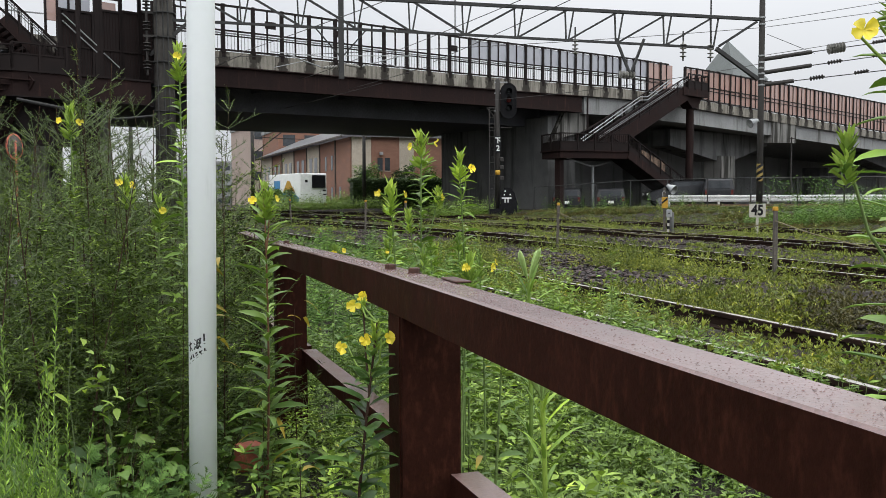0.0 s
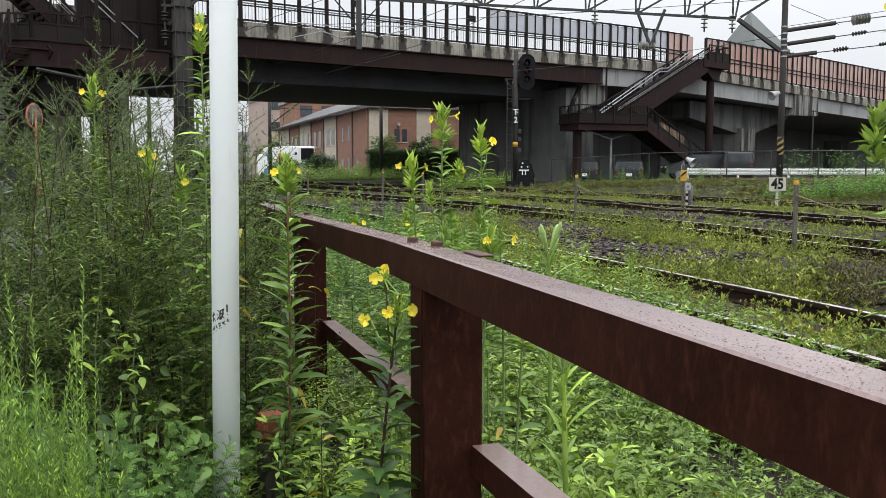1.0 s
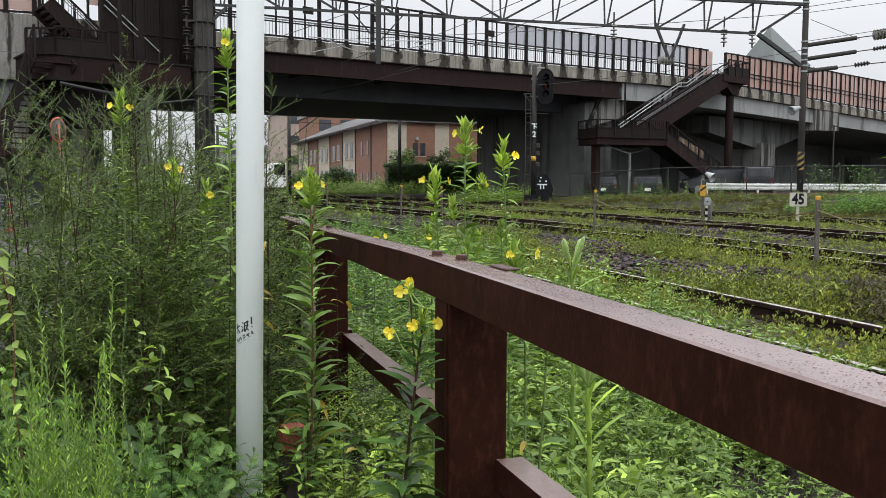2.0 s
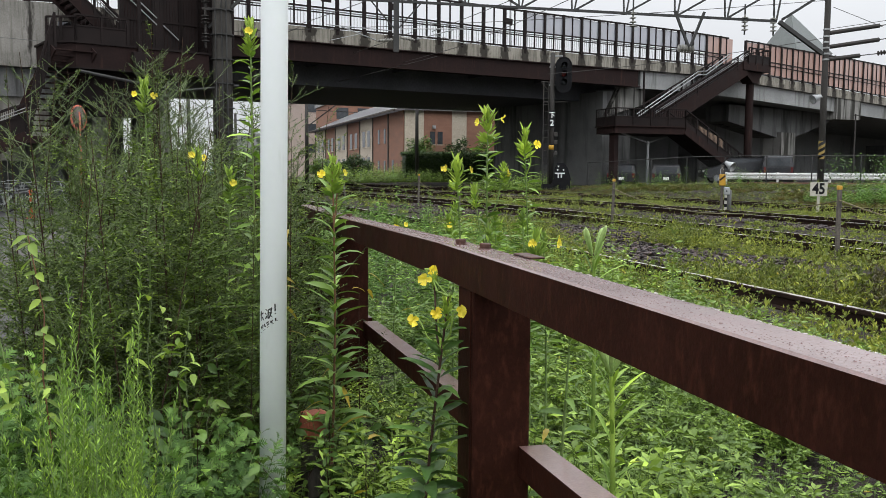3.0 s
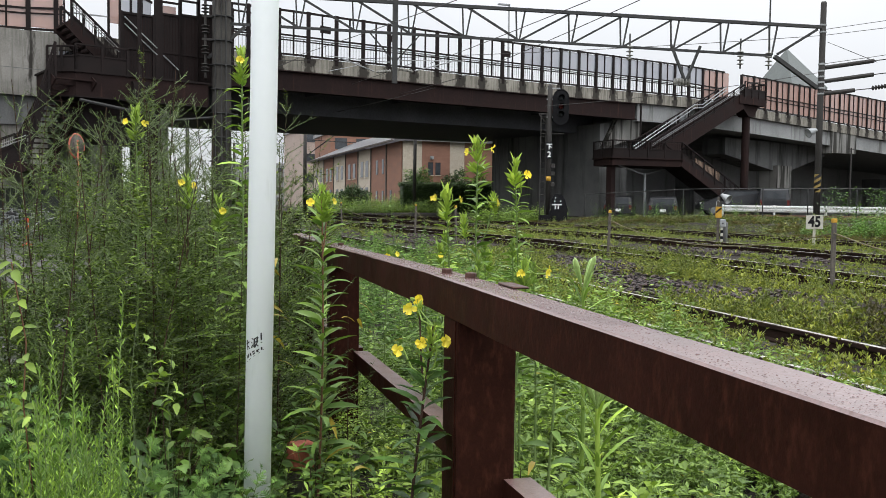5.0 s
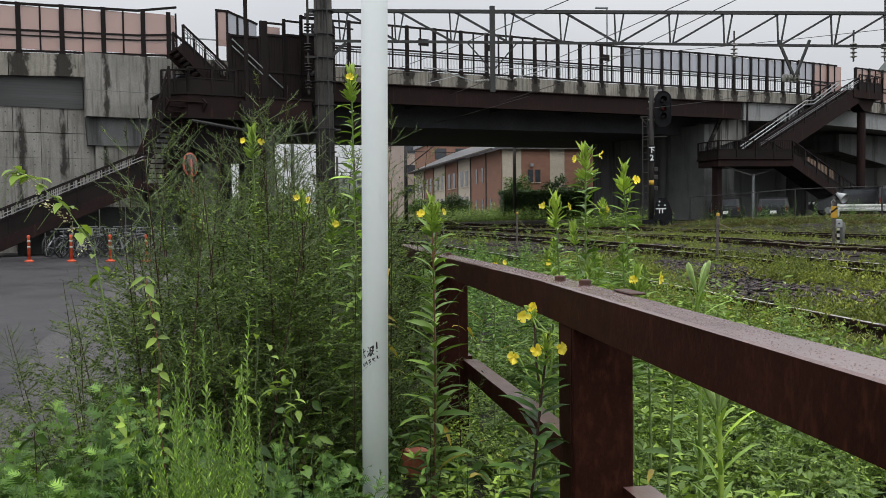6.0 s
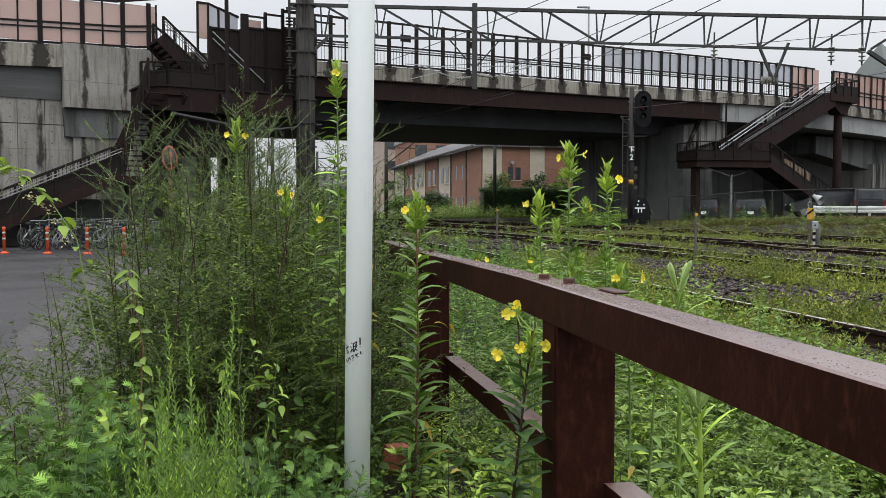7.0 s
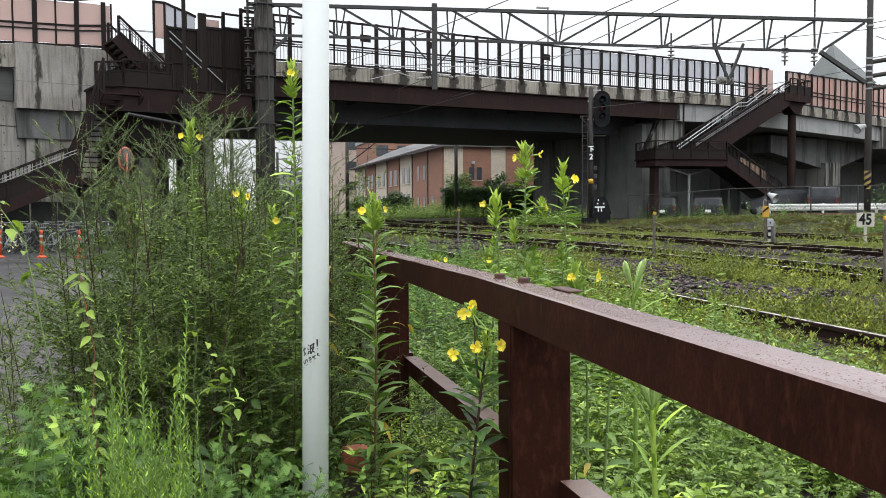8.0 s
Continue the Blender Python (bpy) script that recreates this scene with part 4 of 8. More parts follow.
    part("post", bx(bmesh.new(), -10.02, -9.84, w - 0.08, w + 0.08, 5.9, 9.35), M_STEEL2, st)
    part("pane", bx(bmesh.new(), -9.68, -9.06, w + 0.3, w + 0.33, 8.86, 9.22), M_PINK, st, "pinkish translucent panel")
    # leaning row of clouded panes beside the upper flight
    for i in range(4):
        a = -11.62 + 0.42 * i
        h0, h1 = 9.66 - 0.13 * max(0, i - 1), 9.66 - 0.13 * max(0, i)
        part("pane", prism(bmesh.new(), [(a + 0.04, 8.3), (a + 0.38, 8.3), (a + 0.38, h1), (a + 0.04, h0)], w + 0.5, w + 0.53), M_PINK if i == 0 else M_GREY, st, "clouded translucent panel")
        bm = prism(bmesh.new(), [(a - 0.03, 7.7), (a + 0.04, 7.7), (a + 0.04, h0 + 0.08), (a - 0.03, h0 + 0.08)], w + 0.46, w + 0.57)
        prism(bm, [(a + 0.04, h0), (a + 0.42, h1), (a + 0.42, h1 + 0.08), (a + 0.04, h0 + 0.08)], w + 0.46, w + 0.57)
        part("screen_frame", bm, M_STEEL2, st)
    for k in (0, 0.26):
        part("tube_rail", bar(bmesh.new(), (-11.2, w - 0.08, 8.5 - k), (-9.95, w - 0.08, 7.45 - k), 0.05, sides=6), M_GALV, st, "bright metal tube handrail")
    part("tube_rail", bar(bmesh.new(), (-9.7, w - 0.08, 7.2), (-9.1, w - 0.08, 6.7), 0.05, sides=6), M_GALV, st, "bright metal tube handrail")
    part("pipe", bar(bmesh.new(), (-13.1, v - 0.1, 5.12), (-9.6, v - 0.1, 4.62), 0.12, sides=8), M_TRUSS, st, "grey sloping drain pipe")
    part("pipe", bar(bmesh.new(), (-9.6, v - 0.1, 4.62), (-7.0, v - 0.1, 5.0), 0.09, sides=8), M_TRUSS, st)
    bm = bar(bmesh.new(), (-10.95, v - 0.12, 5.9), (-10.95, v - 0.12, 10.4), 0.16, sides=8)
    prism(bm, [(-11.25, 5.95), (-10.65, 5.95), (-10.72, 5.35), (-11.15, 5.35)], v - 0.3, v - 0.02)
    part("lamp_post", bm, M_STEEL2, st)
    # screen that runs on to the bridge
    for a in np.arange(-7.0, -5.0, 1.0):
        bm = bx(bmesh.new(), a, a + 0.09, -0.3, -0.2, 6.9, 9.9)
        bx(bm, a + 0.09, a + 1.0, -0.3, -0.24, 9.8, 9.87)
        bx(bm, a + 0.09, a + 1.0, -0.3, -0.24, 8.9, 8.97)
        part("screen_frame", bm, M_STEEL2, st)


def build_east_stairs():
    st = thing("footbridge_stairs", BRIDGE_M, "dark brown steel stairs with a landing rising to the bridge", "stairs")
    # lower landing, its outer edge askew to the bridge
    plan = [(16.9, -1.9), (21.3, -3.5), (22.4, -2.1), (22.4, -0.2), (17.6, 0.2)]
    bm = slab(plan, 3.98, 4.38)
    slab([(16.8, -1.98), (21.32, -3.6), (22.5, -2.12), (22.5, -0.15), (17.5, 0.25)], 4.38, 4.45, bm)
    part("landing", bm, M_STEEL, st)
    railing(st, (16.9, -1.9, 4.45), (21.3, -3.5, 4.45), 0.98, 1.1, 0.5)
    railing(st, (16.9, -1.9, 4.45), (17.6, 0.2, 4.45), 0.98, 1.1, 0.5)
    # lower flight down to the bank
    p, q = Vector((21.3, -3.5, 4.25)), Vector((29.0, -3.5, 0.9))
    flight(st, p, q, 1.35, 20, 0.5)
    for w in (0, 1.35):
        railing(st, p + Vector((0, w, 0.2)), q + Vector((0, w, 0.2)), 1.0, 1.15, 0.4)
    part("soffit_plate", prism(bmesh.new(), [(21.4, 3.98), (29.0, 0.66), (29.0, 0.62), (21.4, 3.94)], -3.44, -2.15), M_STEEL2, st, "dark plate closing the flight from below")
    # upper flight with a deep stringer on the near side
    p, q = Vector((20.6, -1.7, 4.38)), Vector((30.1, -1.7, 8.75))
    flight(st, p, q, 1.3, 26, 0.9)
    railing(st, p + Vector((0, 0, 0.35)), q + Vector((0, 0, 0.35)), 0.8, 1.2, 0.25, True)
    railing(st, (20.66, -0.38, 4.76), (29.2, -0.38, 8.65), 0.95, 1.2, 0.3)
    for k in (0, 0.22):
        bm = tube(bmesh.new(), [Vector(c) for c in ((20.4, -0.52, 5.3 - k), (26.45, -0.52, 8.36 - k), (27.3, -0.52, 8.44 - k), (29.9, -0.52, 9.83 - k))], 0.035, 6)
        part("tube_rail", bm, M_GALV, st, "bright metal tube handrail")
    # upper landing on its column
    part("landing", bx(bmesh.new(), 29.6, 32.65, -1.8, 0.0, 8.62, 9.15), M_STEEL, st)
    railing(st, (30.15, -1.8, 9.15), (32.65, -1.8, 9.15), 0.95, 0.9, 0.5)
    railing(st, (32.65, -1.8, 9.15), (32.65, -0.1, 9.15), 0.95, 0.9, 0.5)
    part("column", bar(bmesh.new(), (31.45, -1.1, 0.2), (31.45, -1.1, 8.1), 0.54, sides=16), M_STEEL, st, "round brown steel column")
    bm = prism(bmesh.new(), [(31.15, 7.85), (31.75, 7.85), (32.3, 8.62), (30.1, 8.62)], -1.5, -0.7)
    part("column_head", bm, M_STEEL, st)
    bm = bar(bmesh.new(), (20.0, -1.8, 0.4), (20.0, -1.8, 3.6), 0.16, sides=8)
    bar(bm, (20.0, -1.8, 3.5), (17.6, -1.8, 4.0), 0.1, sides=6)
    bar(bm, (20.0, -1.8, 3.5), (22.3, -1.8, 4.0), 0.1, sides=6)
    part("prop", bm, M_GALV, st, "grey steel prop with two arms")
    part("column", bx(bmesh.new(), 17.2, 17.55, -1.6, -1.2, 0.3, 3.98), M_STEEL, st)
    part("plywood_board", prism(bmesh.new(), [(25.3, 4.75), (27.9, 3.9), (27.9, 2.3), (25.3, 3.0)], -1.55, -1.5), M_TAN, st, "tan board beside the stairs")


build_west_stairs()
build_east_stairs()

# ---- catenary gantry ----
def insulator(bm, m, n=4, r=0.14, pitch=0.13):
    prof = [(0.03, 0)]
    for i in range(n):
        z = i * pitch
        prof += [(0.04, z + 0.02), (r, z + 0.05), (r * 0.9, z + 0.075), (0.04, z + 0.085)]
    prof.append((0.03, n * pitch + 0.03))
    return lathe(bm, prof, 12, m)


GA, GB = Vector((-0.42, 36.1, 0)), Vector((25.9, 33.3, 0))


def build_gantry():
    g = thing("catenary_gantry", Matrix(), "steel lattice gantry over the tracks on two masts", "gantry")
    on = lambda s, z: Vector((*(GA.lerp(GB, s)).xy, z))
    top = lambda s: 9.80 - 0.24 * s
    low = lambda s: 8.58 - 0.36 * s
    for s0, s1 in ((0, 0.5), (0.5, 1)):
        part("top_chord", bar(bmesh.new(), on(s0, top(s0)), on(s1, top(s1)), 0.16, 0.13), M_TRUSS, g)
        part("bottom_chord", bar(bmesh.new(), on(max(s0, 0.03), low(s0)), on(min(s1, 0.91), low(s1)), 0.1, 0.1), M_TRUSS, g)
    n = 11
    for i in range(n):
        s = 0.055 + i * 0.0855
        bm = bar(bmesh.new(), on(s - 0.004, low(s)), on(s - 0.006, top(s)), 0.06, 0.06)
        bar(bm, on(s, low(s)), on(s + 0.009, top(s)), 0.06, 0.06)
        part("upright", bm, M_TRUSS, g)
        if i < n - 1:
            e = s + 0.0855
            a, b = (on(s, top(s)), on(e, low(e))) if i < 5 else (on(s, low(s)), on(e, top(e)))
            part("diagonal", bar(bmesh.new(), a, b, 0.08, 0.08), M_TRUSS, g)
    part("knee_brace", bar(bmesh.new(), on(0.915, 8.2), on(0.993, 6.9), 0.16, 0.16), M_TRUSS, g)
    part("knee_brace", bar(bmesh.new(), on(0.92, 8.3), on(0.99, 9.45), 0.1, 0.1), M_TRUSS, g)
    part("knee_brace", bar(bmesh.new(), on(0.005, 7.2), on(0.06, 8.5), 0.12, 0.12), M_TRUSS, g)
    bm = lathe(bmesh.new(), [(0.142, 0.0), (0.138, 5), (0.125, 10.35), (0.1, 10.42)], 16, Matrix.Translation((*GB.xy, 0.25)))
    part("mast", bm, M_MAST, g, "dark round catenary mast", True)
    # slanting yellow stripes on a black band
    part("warning_band", lathe(bmesh.new(), [(0.145, 0), (0.145, 0.80)], 20, Matrix.Translation((*GB.xy, 2.3))), M_BLACK, g, smooth=True)
    for k in range(4):
        bm = bmesh.new()
        rows = []
        for i in range(21):
            a = 2 * math.pi * i / 20
            z = 2.3 + (k * 0.27 + 0.27 * i / 20 * 2) % 1.08 - 0.14
            rows.append((a, z))
        for (a, z), (b, z2) in zip(rows, rows[1:]):
            if z2 < z:
                continue
            q = [(a, max(2.3, z)), (b, max(2.3, z2)), (b, min(3.1, z2 + 0.13)), (a, min(3.1, z + 0.13))]
            if q[3][1] - q[0][1] < 0.01 or q[2][1] - q[1][1] < 0.01:
                continue
            bm.faces.new([bm.verts.new((GB.x + 0.149 * math.cos(w), GB.y + 0.149 * math.sin(w), h)) for w, h in q])
        part("yellow_stripe", bm, M_OCHRE, g)
    for z in (7.9, 7.6, 7.35, 7.1, 6.85, 6.6, 9.3, 9.6):
        bm = lathe(bmesh.new(), [(0.13, 0), (0.152, 0.01), (0.152, 0.07), (0.13, 0.08)], 16, Matrix.Translation((*GB.xy, z)))
        part("clamp", bm, M_GALV, g)
    mx, my = GA.x + 0.66, GA.y
    part("mast", lathe(bmesh.new(), [(0.40, 0.0), (0.36, 11.2), (0.3, 11.25)], 20, Matrix.Translation((mx, my, 0))), M_MASTGREY, g, "stout weathered concrete mast with cables", True)
    bm = bmesh.new()
    for d, w in ((0.02, 0.05), (0.2, 0.06), (-0.22, 0.04)):
        bar(bm, (mx + d, my - 0.45, 0.2), (mx + d - 0.05, my - 0.42, 11), w, sides=6)
    part("cable", bm, M_TRUSS, g, "grey cables strapped to the mast")
    for z in np.arange(1.2, 11, 0.95):
        part("strap", lathe(bmesh.new(), [(0.41, 0), (0.47, 0.005), (0.47, 0.045), (0.41, 0.05)], 16, Matrix.Translation((mx, my, z))), M_TRUSS, g)
    bm = bmesh.new()
    bar(bm, (mx - 0.62, my - 0.2, 6.4), (mx - 0.62, my - 0.2, 11), 0.1, sides=8)
    for z in (9.6, 8.8, 7.9):
        bar(bm, (mx - 0.75, my - 0.2, z), (mx, my - 0.2, z), 0.09)
    part("side_frame", bm, M_MAST, g)
    for z in (6.6, 7.3, 8.1, 8.9):
        part("insulator", insulator(bmesh.new(), Matrix.Translation((mx - 0.62, my - 0.2, z)), 3, 0.16), M_MAST, g)
    # drop tube with registration arms
    p = on(0.286, 6.45)
    bm = bar(bmesh.new(), p, on(0.286, 9.95), 0.2, 0.16)
    for s in (-1, 1):
        bar(bm, on(0.286, 7.3), on(0.286 + s * 0.04, 8.5), 0.05)
    part("drop_tube", bm, M_TRUSS, g)
    for s, z in ((-1, 6.95), (1, 7.05)):
        a = on(0.286, z)
        part("insulator", insulator(bmesh.new(), Matrix.Translation(a + Vector((s * 0.15, 0, 0))) @ pose(0, 0, 0, 0, s * 97, 0), 5, 0.07, 0.12), M_INSUL, g, "off-white ribbed insulator")
        bm = bar(bmesh.new(), a + Vector((s * 0.85, 0, -0.05)), a + Vector((s * 2.3, -0.4, 0.35)), 0.05, sides=6)
        bar(bm, a + Vector((s * 0.2, 0, 0.35)), a + Vector((s * 2.9, -0.4, 0.4)), 0.04, sides=6)
        bar(bm, a + Vector((s * 1.6, -0.3, 0.1)), a + Vector((s * 2.8, -0.7, -0.25)), 0.03, sides=6)
        part("registration_arm", bm, M_GALV, g)
    for s in (0.665, 0.855, 0.905):
        part("insulator", insulator(bmesh.new(), Matrix.Translation(on(s, 7.75)), 4, 0.15, 0.17), M_INSUL, g)
        part("hanger", bar(bmesh.new(), on(s, 7.6), on(s, 8.9 if s < 0.9 else 10.9), 0.05), M_TRUSS, g)
    bm = bar(bmesh.new(), on(0.735, 8.5), on(0.76, 7.0), 0.1)
    bar(bm, on(0.785, 8.5), on(0.762, 7.0), 0.1)
    part("v_hanger", bm, M_TRUSS, g)
    part("insulator", insulator(bmesh.new(), Matrix.Translation(on(0.742, 6.95)) @ pose(0, 0, 0, 0, 90, 0), 5, 0.17, 0.15), M_INSUL, g)
    # dead-end strings from the round mast
    for z, l, r in ((7.8, 2.0, 0.24), (7.2, 2.0, 0.1), (6.66, 1.25, 0.11)):
        a = Vector((*GB.xy, z)) + Vector((0.15, 0, 0))
        d = Vector((1.0, -0.33, 0.155 if z > 7 else 0.13))
        e = a + d * l
        part("tension_tube", bar(bmesh.new(), a, e, 0.19, sides=10), M_MAST, g, "dark sleeved tensioning tube")
        b = a + d * 16
        part("line", tube(bmesh.new(), [e, e.lerp(b, 0.5) - Vector((0, 0, 0.1)), b], 0.022), M_WIRE, g)
        for k in (0.7, 2.6):
            c = e + d * k
            part("insulator", insulator(bmesh.new(), Matrix.Translation(c) @ pose(0, 0, 0, 0, 81, -18), 6 if r > 0.2 else 5, r if k < 1 else 0.09, 0.13), M_INSUL if r > 0.2 and k < 1 else M_MAST, g)
    bm = bar(bmesh.new(), (GB.x - 0.2, GB.y - 0.15, 5.0), (GB.x - 0.9, GB.y - 0.5, 5.05), 0.05, sides=6)
    part("lamp_arm", bm, M_GALV, g)
    bm = lathe(bmesh.new(), [(0.06, 0), (0.1, 0.1), (0.2, 0.42), (0.21, 0.46), (0.17, 0.44)], 14, Matrix.Translation((GB.x - 0.5, GB.y - 0.45, 5.02)) @ pose(0, 0, 0, 0, -112, 0))
    part("floodlight", bm, M_GALV, g, "grey floodlight on a short arm", True)


build_gantry()


def build_wires():
    def run(p, q, sag=0.3, r=0.013, n=12):
        p, q = Vector(p), Vector(q)
        pts = [p.lerp(q, i / n) - Vector((0, 0, sag * 4 * (i / n) * (1 - i / n))) for i in range(n + 1)]
        tagged(part("overhead_wire", tube(bmesh.new(), pts, r, 5), M_WIRE), "thin dark overhead wire above the tracks", "wire", "overhead wires")
    # contact and messenger wires along the tracks
    run((8.9, 36.5, 7.55), (12.2, 2.0, 7.3), 0.15)
    run((11.0, 35.2, 7.3), (11.5, 2.0, 7.3), 0.15)
    run((3.2, 35.9, 7.45), (11.5, 6.0, 7.3), 0.15)
    for x0, x1, z in ((3.2, -9.5, 7.3), (8.9, -3.5, 6.4), (11.0, 0.0, 7.2), (8.0, -2.5, 7.4)):
        run((x0, 35.6, z), (x1, 78.0, z + 0.2), 0.3)
    # feeders from the round mast
    run((25.9, 33.3, 9.45), (48, 14, 13.3), 0.4)
    run((25.9, 33.3, 9.2), (52, 14, 13.0), 0.4)
    run((25.9, 33.3, 9.2), (-10, 39.0, 6.9), 0.35)
    run((25.9, 33.3, 7.95), (44, 24, 11.3), 0.2)
    run((25.9, 33.4, 7.6), (14, 36, 5.9), 0.15)
    run((26.1, 33.2, 8.9), (28.2, 32.6, 8.05), 0.0)


build_wires()


# ---- steel fence beside the tracks ----
def beam_z(y):
    return lerp(y, [(-2, 1.291), (2.6, 1.291), (4.95, 1.257), (7.7, 1.236)])


def build_fence():
    fe = thing("steel_fence", Matrix(), "heavy rust-brown steel fence beside the tracks, wet with rain", "fence")
    # top beam in two lengths with a butt joint over the far post
    for a, b in ((-1.6, 4.86), (4.868, 7.62)):
        bm = bmesh.new()
        ys = np.linspace(a, b, 24)
        prof = [(0.652, -0.107), (0.746, -0.107), (0.746, -0.004), (0.742, 0.0), (0.656, 0.0), (0.652, -0.004)]
        rows = [[bm.verts.new((x + 0.0015 * noise.noise((0, y * 2, i)), y, beam_z(y) + z + 0.002 * noise.noise((y * 1.5, i, 3)))) for i, (x, z) in enumerate(prof)] for y in ys]
        for p, q in zip(rows, rows[1:]):
            for i in range(6):
                bm.faces.new((p[i], q[i], q[(i + 1) % 6], p[(i + 1) % 6]))
        bm.faces.new(rows[0])
        bm.faces.new(rows[-1][::-1])
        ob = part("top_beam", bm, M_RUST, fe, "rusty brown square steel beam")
        # upward faces get the paler paint with the sky sheen in its colour
        ob.data.materials.append(M_WET_SHEEN)
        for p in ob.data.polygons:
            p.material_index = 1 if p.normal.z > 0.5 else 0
    for y in (-0.45, 2.25, 4.95, 7.4):
        bm = bevelled(bx(bmesh.new(), 0.657, 0.826, y, y + 0.15, -0.3, beam_z(y) - 0.109), 0.006, 2)
        part("post", bm, M_RUST, fe)
        bm = bx(bmesh.new(), 0.653, 0.6565, y + 0.012, y + 0.03, -0.3, beam_z(y) - 0.11)
        part("weld_strip", bm, M_RUST, fe)
    for a, b in ((-0.3, 2.25), (2.4, 4.95), (5.1, 7.4)):
        for z0 in (0.76, 0.16):
            za, zb = z0 - 0.035 * max(a, 0) + 0.06, z0 - 0.035 * max(b, 0) + 0.06
            bm = bmesh.new()
            prof = [(0.795, -0.085), (0.875, -0.085), (0.875, 0.0), (0.795, 0.0)]
            rows = [[bm.verts.new((x, y, zz + z)) for x, z in prof] for y, zz in ((a, za), ((a + b) / 2, (za + zb) / 2), (b, zb))]
            for p, q in zip(rows, rows[1:]):
                for i in range(4):
                    bm.faces.new((p[i], q[i], q[(i + 1) % 4], p[(i + 1) % 4]))
            bm.faces.new(rows[0])
            bm.faces.new(rows[-1][::-1])
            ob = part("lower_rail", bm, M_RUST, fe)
            # same lightened sheen colour on the upward faces of the lower rails
            ob.data.materials.append(M_WET_SHEEN)
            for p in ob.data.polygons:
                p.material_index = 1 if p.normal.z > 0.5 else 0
    for x, y in ((0.70, 2.53), (0.725, 2.36), (0.70, 5.45), (0.72, 4.98), (0.70, -0.2), (0.72, -0.4)):
        bm = lathe(bmesh.new(), [(0.021, 0), (0.021, 0.003)], 14, pose(x, y, beam_z(y) - 0.002))
        lathe(bm, [(0.017, 0), (0.017, 0.011), (0.015, 0.014)], 6, pose(x, y, beam_z(y) + 0.001, 0, 0, 20 + 40 * y))
        part("bolt", bm, M_BOLT, fe)
    # small plate lying on the beam, standing in for a pale dried leaf
    part("plate", bevelled(bx(bmesh.new(), 0.735, 0.775, 2.02, 2.15, beam_z(2) + 0.001, beam_z(2) + 0.006), 0.002, 1), M_BOLT, fe, "thin rusty plate in place of a pale dried leaf")


def build_pole():
    po = thing("white_pole", pose(0.17, 3.28, 0.0, 0, 0.75, 0), "white painted round steel pole with a small scrawl", "pole")
    bm = lathe(bmesh.new(), [(0.0495, -0.3), (0.0495, 3.2), (0.046, 3.23), (0.03, 3.24)], 40)
    part("tube", bm, M_POLE, po, smooth=True)
    # scrawled marks, wrapped on the tube
    bm = bmesh.new()
    def stroke(a, b, w=0.0022):
        n = 4
        for i in range(n):
            p = [a[0] + (b[0] - a[0]) * k / n for k in (i, i + 1)]
            q = [a[1] + (b[1] - a[1]) * k / n for k in (i, i + 1)]
            vs = []
            for (s, z) in ((p[0], q[0]), (p[1], q[1])):
                for e in (-w, w):
                    t = -math.pi / 2 + (s + (e if abs(b[1] - a[1]) > abs(b[0] - a[0]) else 0)) / 0.0498
                    vs.append(bm.verts.new((0.0500 * math.cos(t), 0.0500 * math.sin(t), z + (0 if abs(b[1] - a[1]) > abs(b[0] - a[0]) else e))))
            try:
                bm.faces.new((vs[0], vs[1], vs[3], vs[2]))
            except ValueError:
                pass
    z = 0.985
    for a, b in (((-0.048, 0.02), (-0.046, -0.012)), ((-0.055, 0.008), (-0.038, 0.012)), ((-0.043, 0.0), (-0.036, -0.012)),
                 ((-0.028, 0.022), (-0.024, 0.016)), ((-0.03, 0.01), (-0.026, 0.004)), ((-0.029, -0.01), (-0.024, 0.0)),
                 ((-0.019, 0.018), (-0.02, -0.01)), ((-0.02, 0.016), (-0.008, 0.02)), ((-0.008, 0.02), (-0.011, 0.01)),
                 ((-0.018, 0.006), (-0.008, 0.008)), ((-0.008, 0.008), (-0.018, -0.012)), ((-0.015, 0.0), (-0.006, -0.010)),
                 ((0.002, 0.03), (0.003, 0.006)), ((0.003, 0.0), (0.004, -0.003)),
                 ((-0.05, -0.028), (-0.045, -0.04)), ((-0.04, -0.026), (-0.041, -0.038)), ((-0.034, -0.024), (-0.03, -0.036)),
                 ((-0.026, -0.024), (-0.018, -0.022)), ((-0.024, -0.032), (-0.016, -0.028)), ((-0.012, -0.02), (-0.006, -0.03)),
                 ((-0.012, -0.026), (-0.004, -0.02)), ((0.004, -0.016), (0.005, -0.026)), ((-0.05, -0.05), (0.012, -0.026))):
        a, b = ((1.15 * c, 1.15 * d + 0.38 * c) for c, d in (a, b))
        stroke((a[0], a[1] + z), (b[0], b[1] + z), 0.0028 if b[0] < 0.01 else 0.0009)
    part("scrawl", bm, M_INK, po, "black handwritten scrawl")


